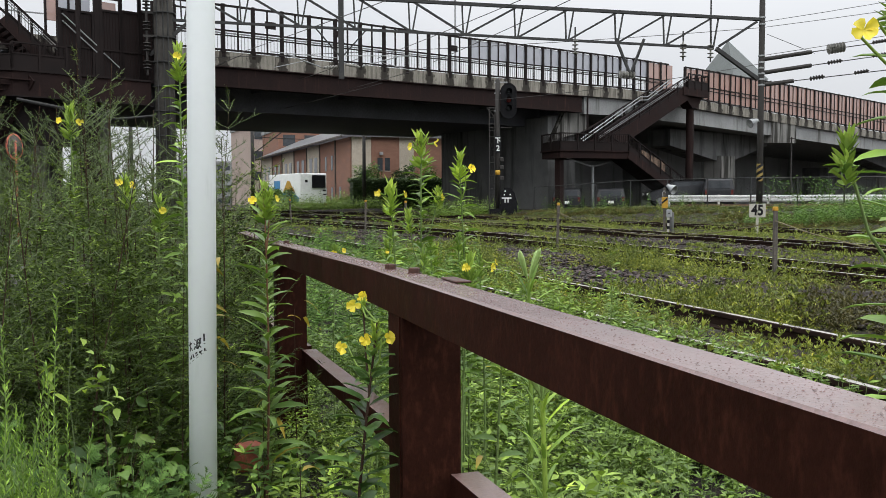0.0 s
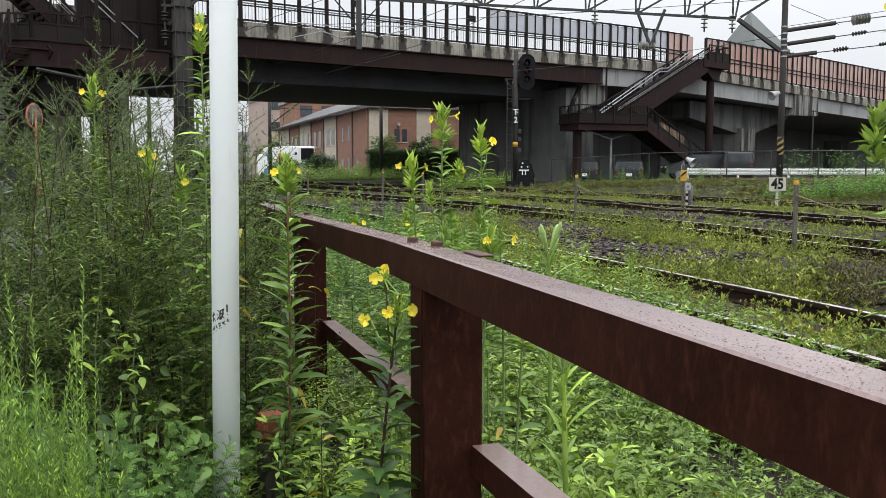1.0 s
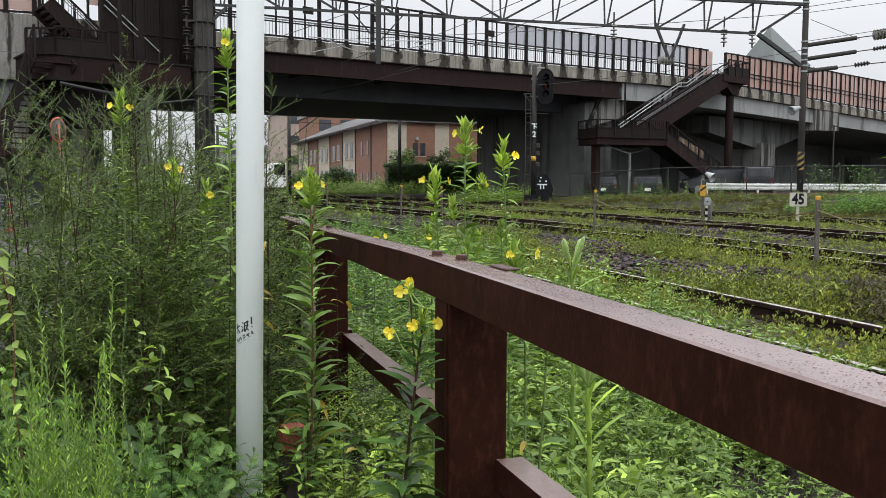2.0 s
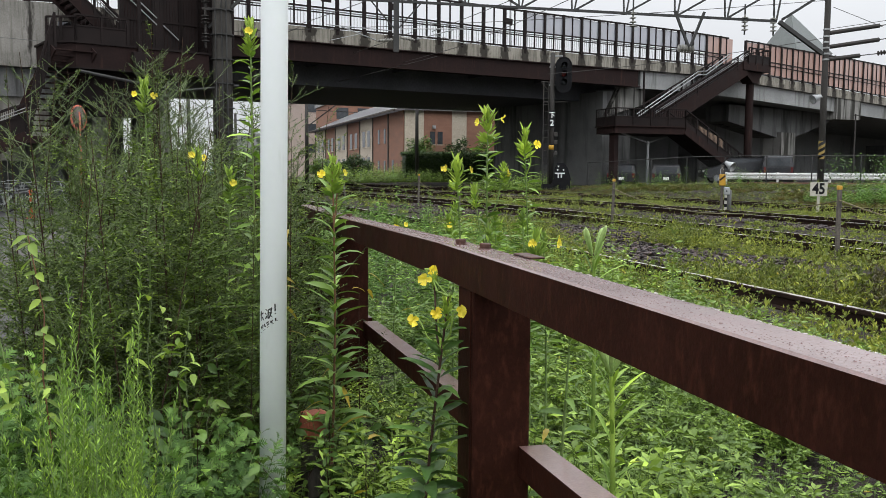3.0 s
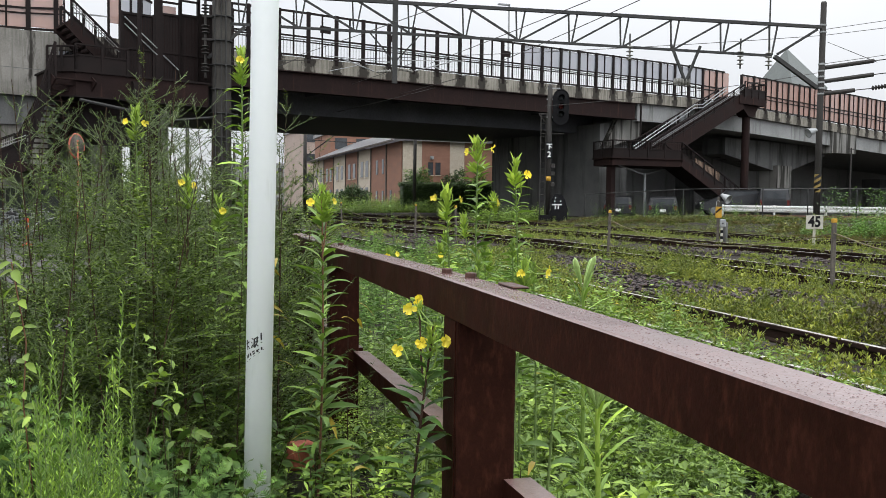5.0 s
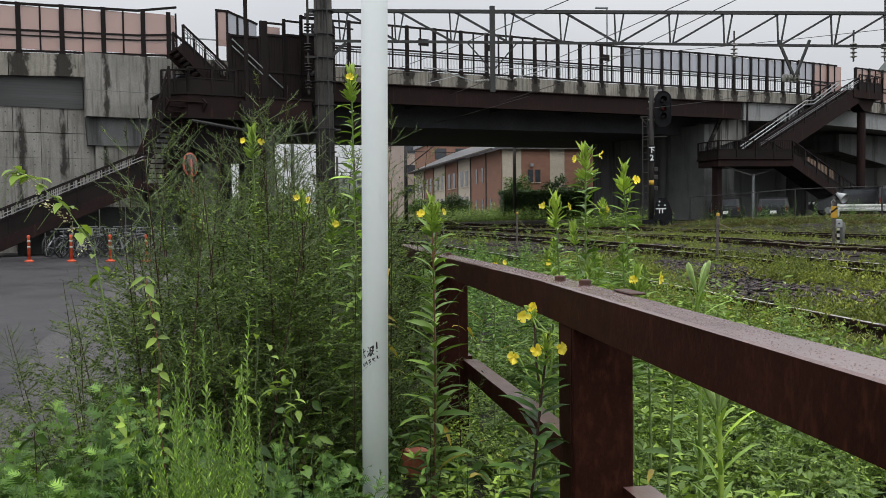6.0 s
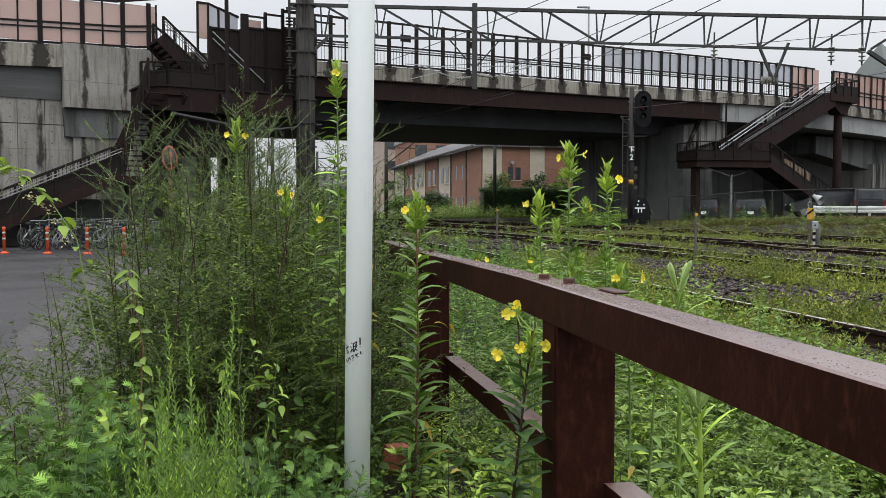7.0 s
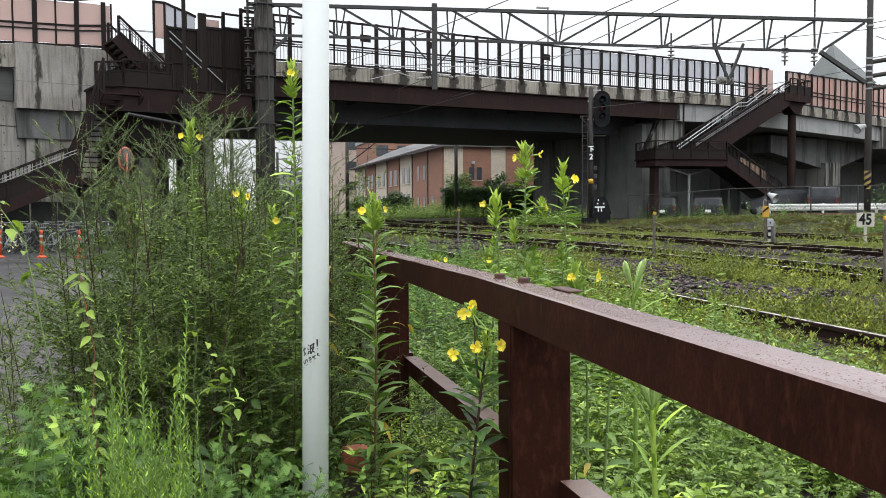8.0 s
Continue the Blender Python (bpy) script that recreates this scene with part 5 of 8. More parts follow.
def build_rain_beads():
    """Beads of rain standing on the top of the near beam."""
    r = np.random.default_rng(77)
    n = 3200
    y = 0.55 + 2.6 * r.uniform(0, 1, n) ** 1.3
    x = r.uniform(0.657, 0.741, n)
    rad = r.gamma(1.6, 0.00026, n) + 0.0004
    ring = np.array([(math.cos(a), math.sin(a)) for a in np.arange(6) * math.pi / 3])
    v = np.zeros((n, 13, 3))
    for k, (s, h) in enumerate(((1.0, 0.0), (0.72, 0.36))):
        v[:, k * 6:k * 6 + 6, :2] = ring[None] * s * rad[:, None, None]
        v[:, k * 6:k * 6 + 6, 2] = h * rad[:, None]
    v[:, 12, 2] = 0.52 * rad
    v += np.stack([x, y, np.array([beam_z(q) for q in y]) + 0.0005], -1)[:, None]
    f = []
    for i in range(6):
        j = (i + 1) % 6
        f += [[i, j, j + 6], [i, j + 6, i + 6], [i + 6, j + 6, 12]]
    f = (np.array(f)[None] + (np.arange(n) * 13)[:, None, None]).reshape(-1, 3)
    me = tri_mesh("rain_beads", v.reshape(-1, 3), f, np.zeros(len(f), int), [M_BEAD])
    me.shade_smooth()
    tagged(new("rain_beads", me), "small beads of rain on the steel beam", "water", kind="stuff")


build_fence()
build_pole()
build_rain_beads()

# ---- trackside equipment ----
def text_mesh(name, body, size, mat, parent, m, label="", bold=0.0):
    cu = bpy.data.curves.new(name, "FONT")
    cu.body, cu.size, cu.align_x, cu.align_y, cu.extrude = body, size, "CENTER", "CENTER", 0.002
    cu.offset = bold
    tmp = bpy.data.objects.new(name, cu)
    scene.collection.objects.link(tmp)
    me = bpy.data.meshes.new_from_object(tmp.evaluated_get(bpy.context.evaluated_depsgraph_get()))
    bpy.data.objects.remove(tmp)
    me.materials.append(mat)
    ob = new(name, me)
    ob.parent = parent
    ob.matrix_basis = m
    return tagged(ob, label)


def build_signal():
    x, y = 16.44, 41.7
    z0 = ground_z(x, y)
    s = thing("railway_signal", pose(x, y, z0, 0, 0, -16), "tall black railway signal on a mast with a ladder", "signal")
    part("mast", lathe(bmesh.new(), [(0.125, -0.2), (0.12, 6.9), (0.05, 6.96)], 14), M_MAST, s, smooth=True)
    part("base", bx(bmesh.new(), -0.45, 0.45, -0.4, 0.4, -0.2, 0.35), M_BLACK, s)
    # capsule-shaped backplate with a raised rim
    def capsule(r, lo, hi):
        return [(r * math.cos(a), hi + r * math.sin(a)) for a in np.linspace(0, math.pi, 11)] + [(r * math.cos(a), lo + r * math.sin(a)) for a in np.linspace(math.pi, 2 * math.pi, 11)]
    ob = part("backplate", prism(bmesh.new(), capsule(0.40, 5.32, 6.31), -0.2, -0.15), M_BLACK, s)
    ob.matrix_basis = pose(0.54, 0, 0)
    bm = bmesh.new()
    ring = capsule(0.39, 5.32, 6.31)
    tube(bm, [Vector((c, -0.215, d)) for c, d in ring + ring[:1]], 0.022, 5)
    part("rim", bm, M_BLACK, s).matrix_basis = pose(0.54, 0, 0)
    part("lamp_case", bevelled(bx(bmesh.new(), 0.34, 0.74, -0.15, 0.18, 5.1, 6.5), 0.03, 1), M_BLACK, s)
    for i, z in enumerate((6.28, 5.86, 5.46)):
        m = pose(0.54, -0.2, z, 90, 0, 0)
        hood = bmesh.new()
        rows = []
        for a in np.linspace(-0.6, math.pi + 0.6, 13):
            rows.append([hood.verts.new((0.54 + r * math.cos(a), -0.2 - d, z + r * math.sin(a))) for r, d in ((0.155, 0.0), (0.165, 0.36), (0.15, 0.36), (0.14, 0.0))])
        for p, q in zip(rows, rows[1:]):
            for j in range(4):
                hood.faces.new((p[j], q[j], q[(j + 1) % 4], p[(j + 1) % 4]))
        part("hood", hood, M_BLACK, s)
        part("lens", lathe(bmesh.new(), [(0.13, 0.0), (0.13, 0.02), (0.08, 0.045), (0.01, 0.055)], 16, m), M_RED if i == 1 else M_GLASS, s, smooth=True)
    for z in (5.3, 6.2, 6.75):
        part("clamp", bx(bmesh.new(), -0.16, 0.5, -0.05, 0.05, z, z + 0.06), M_GALV, s)
    bm = bmesh.new()
    for a in (-0.42, -0.16):
        bar(bm, (a, 0.1, 0.1), (a, 0.1, 5.5), 0.045)
    for z in np.arange(0.4, 5.4, 0.33):
        bar(bm, (-0.42, 0.1, z), (-0.16, 0.1, z), 0.03)
    part("ladder", bm, M_MAST, s)
    bm = bar(bmesh.new(), (-0.55, 0.1, 5.5), (-0.16, 0.1, 5.05), 0.04)
    bar(bm, (-0.55, 0.1, 5.5), (0.3, 0.1, 5.5), 0.05)
    bar(bm, (-0.42, 0.1, 4.5), (0.75, 0.1, 4.5), 0.05)
    part("platform_frame", bm, M_MAST, s)
    part("plate", bx(bmesh.new(), -0.15, 0.15, -0.15, -0.13, 3.2, 4.05), M_BLACK, s)
    text_mesh("plate_number", "2", 0.4, M_WHITE, s, pose(0.0, -0.156, 3.42, 90, 0, 0), "white figure on the plate", 0.006)
    bm = bmesh.new()
    bx(bm, -0.14, 0.14, -0.16, -0.152, 3.93, 3.97)
    bx(bm, -0.03, 0.015, -0.16, -0.152, 3.68, 3.93)
    bar(bm, (0.015, -0.156, 3.86), (0.12, -0.156, 3.77), 0.008, 0.04)
    part("plate_mark", bm, M_WHITE, s)
    part("yellow_band", lathe(bmesh.new(), [(0.13, 0), (0.13, 0.24)], 14, pose(0, 0, 2.08)), M_YELLOW, s, smooth=True)
    for z in (2.75, 2.35, 1.8):
        part("junction_box", bevelled(bx(bmesh.new(), 0.1, 0.3, -0.1, 0.1, z, z + 0.22), 0.02, 1), M_MAST, s)
    # ground signal at the foot
    part("relay_box", bevelled(bx(bmesh.new(), 0.05, 0.95, -0.4, -0.1, 0.0, 0.6), 0.03, 1), M_BLACK, s)
    part("shunt_head", prism(bmesh.new(), [(0.12, 0.55), (1.0, 0.55), (0.82, 1.15), (0.62, 1.42), (0.3, 1.42), (0.15, 1.15)], -0.42, -0.2), M_BLACK, s)
    bm = bx(bmesh.new(), 0.16, 0.66, -0.44, -0.425, 0.86, 0.92)
    bx(bm, 0.31, 0.36, -0.44, -0.425, 0.66, 0.86)
    bx(bm, 0.46, 0.51, -0.44, -0.425, 0.66, 0.86)
    part("white_mark", bm, M_WHITE, s)
    for a, z in ((0.3, 1.06), (0.6, 1.06), (0.34, 1.24)):
        part("lens", lathe(bmesh.new(), [(0.038, 0), (0.038, 0.02)], 10, pose(a, -0.42, z, 90, 0, 0)), M_WHITE, s)


def build_sign():
    x, y = 15.75, 20.3
    s = thing("speed_sign", pose(x, y, ground_z(x, y), 0, 0, -36), "white speed board with black numerals on a post", "sign")
    part("post", bx(bmesh.new(), -0.035, 0.035, 0.02, 0.09, -0.1, 0.85), M_BOARD, s)
    part("board", bevelled(bx(bmesh.new(), -0.215, 0.215, -0.01, 0.018, 0.5, 0.87), 0.004, 1), M_BOARD, s)
    text_mesh("numerals", "45", 0.40, M_BLACK, s, pose(0, -0.013, 0.685, 90, 0, 0) @ Matrix.Diagonal((0.78, 1, 1, 1)), "black numerals", 0.014)


def build_detector():
    x, y = 13.66, 21.5
    s = thing("trackside_detector", pose(x, y, ground_z(x, y) - 0.06, 0, 0, -32) @ Matrix.Diagonal((0.84, 0.84, 0.92, 1)), "grey trackside post with yellow plate and horn lamp", "signal post")
    part("post", bevelled(bx(bmesh.new(), -0.15, -0.06, -0.04, 0.05, -0.1, 1.5), 0.008, 1), M_STAKE, s, "weathered brown post")
    part("post", lathe(bmesh.new(), [(0.085, -0.1), (0.085, 0.72), (0.07, 0.76)], 14, pose(0.12, 0.02, 0)), M_CONC2, s, smooth=True)
    part("white_strip", bx(bmesh.new(), -0.02, 0.06, -0.1, -0.07, 0.0, 0.6), M_BOARD, s)
    for z in (0.05, 0.24, 0.43):
        part("black_stripe", bx(bmesh.new(), -0.023, 0.063, -0.104, -0.098, z, z + 0.09), M_BLACK, s)
    part("junction_box", bevelled(bx(bmesh.new(), -0.05, 0.14, -0.13, 0.05, 0.6, 0.84), 0.02, 1), M_GALV, s)
    part("box_lock", lathe(bmesh.new(), [(0.025, 0), (0.025, 0.01)], 10, pose(0.045, -0.13, 0.72, 90, 0, 0)), M_BLACK, s)
    part("yellow_plate", bevelled(bx(bmesh.new(), -0.2, 0.0, -0.075, -0.045, 0.88, 1.22), 0.008, 1), M_YELLOW, s)
    part("black_stripe", bar(bmesh.new(), (-0.19, -0.079, 1.04), (-0.01, -0.079, 1.18), 0.006, 0.05), M_BLACK, s)
    part("hook", tube(bmesh.new(), [Vector(c) for c in ((-0.16, -0.06, 1.22), (-0.18, -0.06, 1.36), (-0.12, -0.06, 1.42), (-0.07, -0.06, 1.36))], 0.012, 6), M_GALV, s)
    part("bracket", bevelled(bx(bmesh.new(), -0.1, 0.08, -0.02, 0.04, 1.4, 1.56), 0.01, 1), M_BLACK, s)
    m = pose(-0.02, -0.02, 1.58, 0, 118, -35)
    part("horn", lathe(bmesh.new(), [(0.05, 0), (0.07, 0.08), (0.15, 0.3), (0.155, 0.32), (0.14, 0.31), (0.05, 0.1)], 16, m), M_GALV, s, "pale grey horn-shaped lamp", True)
    part("lens", lathe(bmesh.new(), [(0.1, 0.2), (0.02, 0.22)], 16, m), M_BLACK, s, smooth=True)


def build_stakes():
    spots = [(7.72, 4.2), (7.72, 9.55), (7.65, 16.05), (6.35, 22.8), (6.0, 26.3), (4.6, 32.5)]
    tops = []
    for i, (x, y) in enumerate(spots):
        z = ground_z(x, y)
        s = thing("rope_stake", pose(x, y, z, random.uniform(-2, 2), random.uniform(-2, 2), random.uniform(-20, 40)), "weathered stake with a yellow cap beside the rails", "stake", "rope stakes")
        part("shaft", bevelled(bx(bmesh.new(), -0.026, 0.026, -0.026, 0.026, -0.2, 0.98), 0.006, 1), M_STAKE, s)
        part("cap", bevelled(bx(bmesh.new(), -0.032, 0.03, -0.03, 0.03, 0.93, 0.99), 0.01, 1), M_YELLOW, s)
        tops.append(Vector((x, y, z + 0.8)))
    for a, b in zip(tops, tops[1:]):
        bm = bmesh.new()
        pts = [a.lerp(b, k / 12) - Vector((0, 0, 0.32 * 4 * (k / 12) * (1 - k / 12))) for k in range(13)]
        tube(bm, pts, 0.008, 5)
        tagged(part("rope", bm, M_ROPE), "thin dirty rope sagging between stakes", "rope", "ropes")


build_signal()
build_sign()
build_detector()
build_stakes()

# ---- beyond the tracks ----
def build_chain_fence():
    a, b = Vector((19.5, 44.0, 0)), Vector((24.6, 32.2, 0))
    c = Vector((40.0, 27.0, 0))
    pts = [a.lerp(b, i / 6) for i in range(6)] + [b.lerp(c, i / 8) for i in range(9)]
    f = thing("chain_link_fence", Matrix(), "grey chain-link fence along the bank", "fence")
    me = data_of("post", lathe(bmesh.new(), [(0.03, -0.3), (0.03, 1.32)], 8), M_TRUSS)
    zs = [ground_z(p.x, p.y) for p in pts]
    for p, z in zip(pts, zs):
        share("post", me, f, pose(p.x, p.y, z))
    for i in range(len(pts) - 1):
        p, q = pts[i] + Vector((0, 0, zs[i])), pts[i + 1] + Vector((0, 0, zs[i + 1]))
        up = Vector((0, 0, 1))
        bm = bar(bmesh.new(), p + up * 1.3, q + up * 1.3, 0.045, sides=6)
        part("top_rail", bm, M_TRUSS, f)
        bm = bmesh.new()
        n = int((q - p).length / 0.16)
        h = 1.25
        k = int(h / 0.16)
        for j in range(-k, n):
            s0, s1 = max(0, j), min(n, j + k)
            if s1 > s0:
                for flip in (0, 1):
                    u0, u1 = (s0, s1) if not flip else (n - s0, n - s1)
                    bar(bm, p.lerp(q, u0 / n) + up * (0.04 + (s0 - j) * 0.16), p.lerp(q, u1 / n) + up * (0.04 + (s1 - j) * 0.16), 0.0035)
        tagged(part("mesh", bm, M_TRUSS, f, "fine diamond wire mesh"), kind="stuff")


def build_guard_rail():
    g = thing("guard_rail", Matrix(), "white steel guard rail beside the road under the bridge", "guard rail")
    a, b = Vector((23.5, 36.9, 0)), Vector((44.0, 30.0, 0))
    n = 9
    d = (b - a).normalized()
    nrm = Vector((d.y, -d.x, 0))
    prof = [(0, 0), (0.05, 0.05), (0.05, 0.1), (0, 0.155), (0.05, 0.21), (0.05, 0.26), (0, 0.31)]
    for i in range(n):
        p, q = a.lerp(b, i / n), a.lerp(b, (i + 1) / n - 0.002)
        bm = bmesh.new()
        z = 1.38
        ra, rb = ([bm.verts.new(e + nrm * o[0] + Vector((0, 0, z + o[1]))) for o in prof] for e in (p, q))
        for k in range(len(prof) - 1):
            bm.faces.new((ra[k], rb[k], rb[k + 1], ra[k + 1]))
        bmesh.ops.solidify(bm, geom=list(bm.faces), thickness=0.006)
        part("rail", bm, M_WHITE, g)
        part("post", bar(bmesh.new(), p - nrm * 0.08 + Vector((0, 0, 0.5)), p - nrm * 0.08 + Vector((0, 0, 1.72)), 0.11, sides=8), M_WHITE, g)
        bm = bmesh.new()
        bar(bm, p + Vector((0, 0, 0.9)) + nrm * 0.2, q + Vector((0, 0, 0.9)) + nrm * 0.2, 0.25, 0.7)
        part("kerb_block", bm, M_KERBRED, g)


def car_shape(bm, l, w, h, hood, z0=0.28):
    """A car body as a lofted outline, nose towards +x."""
    side = [(-l / 2, z0 + 0.1), (-l / 2, h * 0.62), (-l / 2 + 0.25, h * 0.96), (-l / 2 + 0.7, h), (l / 2 - hood - 0.7, h), (l / 2 - hood, h * 0.66),
            (l / 2 - 0.15, h * 0.56), (l / 2, h * 0.42), (l / 2, z0 + 0.1), (l / 2 - 0.3, z0), (-l / 2 + 0.3, z0)]
    rows = []
    for y, k in ((-w / 2, 0), (-w / 2 + 0.02, 0), (w / 2 - 0.02, 0), (w / 2, 0)):
        rows.append([bm.verts.new((x, y * (0.86 if z > h * 0.65 else 1), z)) for x, z in side])
    for p, q in zip(rows, rows[1:]):
        for i in range(len(side)):
            bm.faces.new((p[i], p[(i + 1) % len(side)], q[(i + 1) % len(side)], q[i]))
    bm.faces.new(rows[0][::-1])
    bm.faces.new(rows[-1])


def build_car(name, m, paint, label, l=4.3, w=1.7, h=1.5, hood=1.0):
    c = thing(name, m, label, "car", "parked cars")
    bm = bmesh.new()
    car_shape(bm, l, w, h, hood)
    bevelled(bm, 0.04, 1)
    part("body", bm, paint, c)
    for s in (-1, 1):
        bm = prism(bmesh.new(), [(-l / 2 + 0.45, h * 0.66), (-l / 2 + 0.6, h * 0.92), (l / 2 - hood - 0.75, h * 0.92), (l / 2 - hood - 0.3, h * 0.66)], s * (w * 0.435), s * (w * 0.445))
        part("side_window", bm, M_GLASS, c)
    bm = bx(bmesh.new(), -l / 2 - 0.012, -l / 2 + 0.2, -w * 0.36, w * 0.36, h * 0.66, h * 0.9)
    part("rear_window", bm, M_GLASS, c)
    for s in (-1, 1):
        part("tail_light", bx(bmesh.new(), -l / 2 - 0.015, -l / 2 + 0.1, s * w * 0.43 - 0.07, s * w * 0.43 + 0.07, h * 0.45, h * 0.62), M_RED, c)
        part("headlight", bx(bmesh.new(), l / 2 - 0.2, l / 2 + 0.012, s * w * 0.38 - 0.14, s * w * 0.38 + 0.14, h * 0.42, h * 0.5), M_WHITE, c)
        for x in (-l * 0.31, l * 0.31):
            wh = part("wheel", lathe(bmesh.new(), [(0.22, -0.1), (0.31, -0.09), (0.31, 0.09), (0.22, 0.1)], 18, pose(x, s * w * 0.44, 0.31, 90, 0, 0)), M_RUBBER, c)
            part("rim", lathe(bmesh.new(), [(0.2, -0.105), (0.2, 0.105)], 14, pose(x, s * w * 0.44, 0.31, 90, 0, 0)), M_SILVER, wh)
    part("number_plate", bx(bmesh.new(), -l / 2 - 0.02, -l / 2, -0.17, 0.17, h * 0.36, h * 0.36 + 0.16), M_WHITE, c)
    return c


build_chain_fence()
build_guard_rail()
build_car("parked_van", pose(33.4, 47.2, 0.9, 0, 0, 60), M_CARDARK, "dark van parked in the shade beside the bridge", 4.4, 1.75, 1.9, 0.7)
build_car("parked_car", pose(31.6, 48.6, 1.1, 0, 0, 160), M_CARDARK, "dark car parked beside the bridge", 4.3, 1.7, 1.6)
build_car("parked_car", pose(26.9, 48.8, 0.75, 0, 0, 60), M_CARDARK, "dark grey car parked in the shade of the bridge", 4.2, 1.7, 1.45)
build_car("parked_car", pose(24.2, 49.3, 0.75, 0, 0, 60), M_CARDARK, "dark car parked in the shade of the bridge", 4.2, 1.7, 1.45)


def build_brick_house():
    a, b = Vector((14.95, 70.7, 0)), Vector((12.3, 112.0, 0))
    h = thing("brick_house", Matrix(), "two-storey orange brick apartment house with cream stripes", "house")
    eave, base = 6.75, 0.5
    ln, ld = (b - a).length, (b - a).normalized()
    fd = Vector((ld.y, -ld.x, 0))
    def face(p, d, s0, s1, z0, z1, t, mat, name, parent=h, out=None):
        o = out
        bm = bmesh.new()
        vs = []
        for z in (z0, z1):
            for s in (s0, s1):
                for k in (0, 1):
                    vs.append(bm.verts.new(p + d * s + o * (t * k) + Vector((0, 0, z))))
        for q in ((0, 2, 3, 1), (4, 5, 7, 6), (0, 1, 5, 4), (2, 6, 7, 3), (0, 4, 6, 2), (1, 3, 7, 5)):
            bm.faces.new([vs[i] for i in q])
        return part(name, bm, mat, parent)
    lo = Vector((-ld.y, ld.x, 0))
    fo = Vector((fd.y, -fd.x, 0))
    # core and stripes
    face(a + fd * 0.12 + ld * 0.12, ld, 0, ln, base, eave, 9.0, M_CREAM, "wall", out=-lo)
    s, brick = 0.0, True
    for w, mat in ((10.5, M_BRICK), (5.5, M_CREAM), (6.0, M_BRICK), (6.5, M_CREAM), (6.0, M_BRICK), (7.0, M_CREAM)):
        face(a, ld, s + 0.02, min(s + w, ln) - 0.02, base, eave, 0.12, mat, "wall", out=lo)
        if s > 1:
            for z in (1.6, 4.1):
                for k in (0.3, 0.68):
                    wn_ = face(a, ld, s + w * k - 0.55, s + w * k + 0.55, z, z + 1.5, 0.16, M_GLASS, "window", out=lo)
                    face(a, ld, s + w * k - 0.68, s + w * k + 0.68, z - 0.12, z - 0.02, 0.2, M_CREAM, "sill", wn_, out=lo)
        face(a, ld, s + w - 0.12, s + w + 0.02, base, eave, 0.22, M_STAKE, "drainpipe", out=lo)
        s += w
    face(a, ld, 4.6, 4.8, base, eave, 0.22, M_STAKE, "drainpipe", out=lo)
    for k in (3.2, 6.0, 8.2):
        for z in (1.4, 4.2):
            if k > 5 or z < 2:
                face(a, ld, k - 0.3, k + 0.3, z, z + 1.3, 0.15, M_GLASS, "window", out=lo)
    s = 0.0
    for w, mat in ((1.65, M_CREAM), (2.45, M_BRICK), (1.3, M_CREAM), (3.6, M_BRICK), (1.5, M_CREAM)):
        face(a, fd, s + 0.01, s + w - 0.01, base, eave + 1.5, 0.12, mat, "wall", out=fo)
        s += w
    for k in (2.4, 3.05):
        wn_ = face(a, fd, k - 0.22, k + 0.22, 4.0, 5.05, 0.15, M_GLASS, "window", out=fo)
        face(a, fd, k - 0.28, k + 0.28, 3.93, 3.99, 0.19, M_CREAM, "sill", wn_, out=fo)
    face(a, fd, 2.35, 2.6, 5.3, 5.55, 0.4, M_GALV, "vent", out=fo)
    face(a, fd, 0.5, 1.3, 3.75, 3.85, 0.9, M_WHITE, "lamp", out=fo)
    # roof
    bm = bmesh.new()
    e0 = a + lo * 1.0 - ld * 0.5 + Vector((0, 0, eave))
    e1 = b + lo * 1.0 + Vector((0, 0, eave))
    r0, r1 = a - lo * 5 - ld * 0.5 + Vector((0, 0, eave + 2.6)), b - lo * 5 + Vector((0, 0, eave + 2.6))
    f0, f1 = a - lo * 11 - ld * 0.5 + Vector((0, 0, eave)), b - lo * 11 + Vector((0, 0, eave))
    for q in ((e0, e1, r1, r0), (r0, r1, f1, f0), (e0, r0, f0), (e1, f1, r1)):
        bm.faces.new([bm.verts.new(v) for v in q])
    bmesh.ops.solidify(bm, geom=list(bm.faces), thickness=0.18)
    part("roof", bm, M_ROOF, h, "grey slate roof")
    part("gutter", bar(bmesh.new(), e0, e1, 0.14), M_STAKE, h)
    return h


def build_block(name, x, y, w, d, high, turn, mat, label, floors, cols, category="apartment building"):
    h = thing(name, pose(x, y, 0.3, 0, 0, turn), label, category)
    part("wall", bx(bmesh.new(), -w / 2, w / 2, -d / 2, d / 2, 0, high), mat, h)
    part("roof", bx(bmesh.new(), -w / 2 - 0.2, w / 2 + 0.2, -d / 2 - 0.2, d / 2 + 0.2, high, high + 0.5), M_CONC3, h)
    fh, cw = high / floors, w / cols
    me = data_of("window", bx(bmesh.new(), -cw * 0.28, cw * 0.28, -0.06, 0.06, 0, fh * 0.42), M_GLASS)
    bal = data_of("balcony", bx(bmesh.new(), -cw * 0.42, cw * 0.42, -0.9, 0.0, 0, fh * 0.34), M_CONC3)
    for i in range(floors):
        for j in range(cols):
            share("window", me, h, pose(-w / 2 + (j + 0.5) * cw, -d / 2 - 0.03, (i + 0.4) * fh))
            if i and j % 3 == 1:
                share("balcony", bal, h, pose(-w / 2 + (j + 0.5) * cw, -d / 2, i * fh + 0.1))
    return h


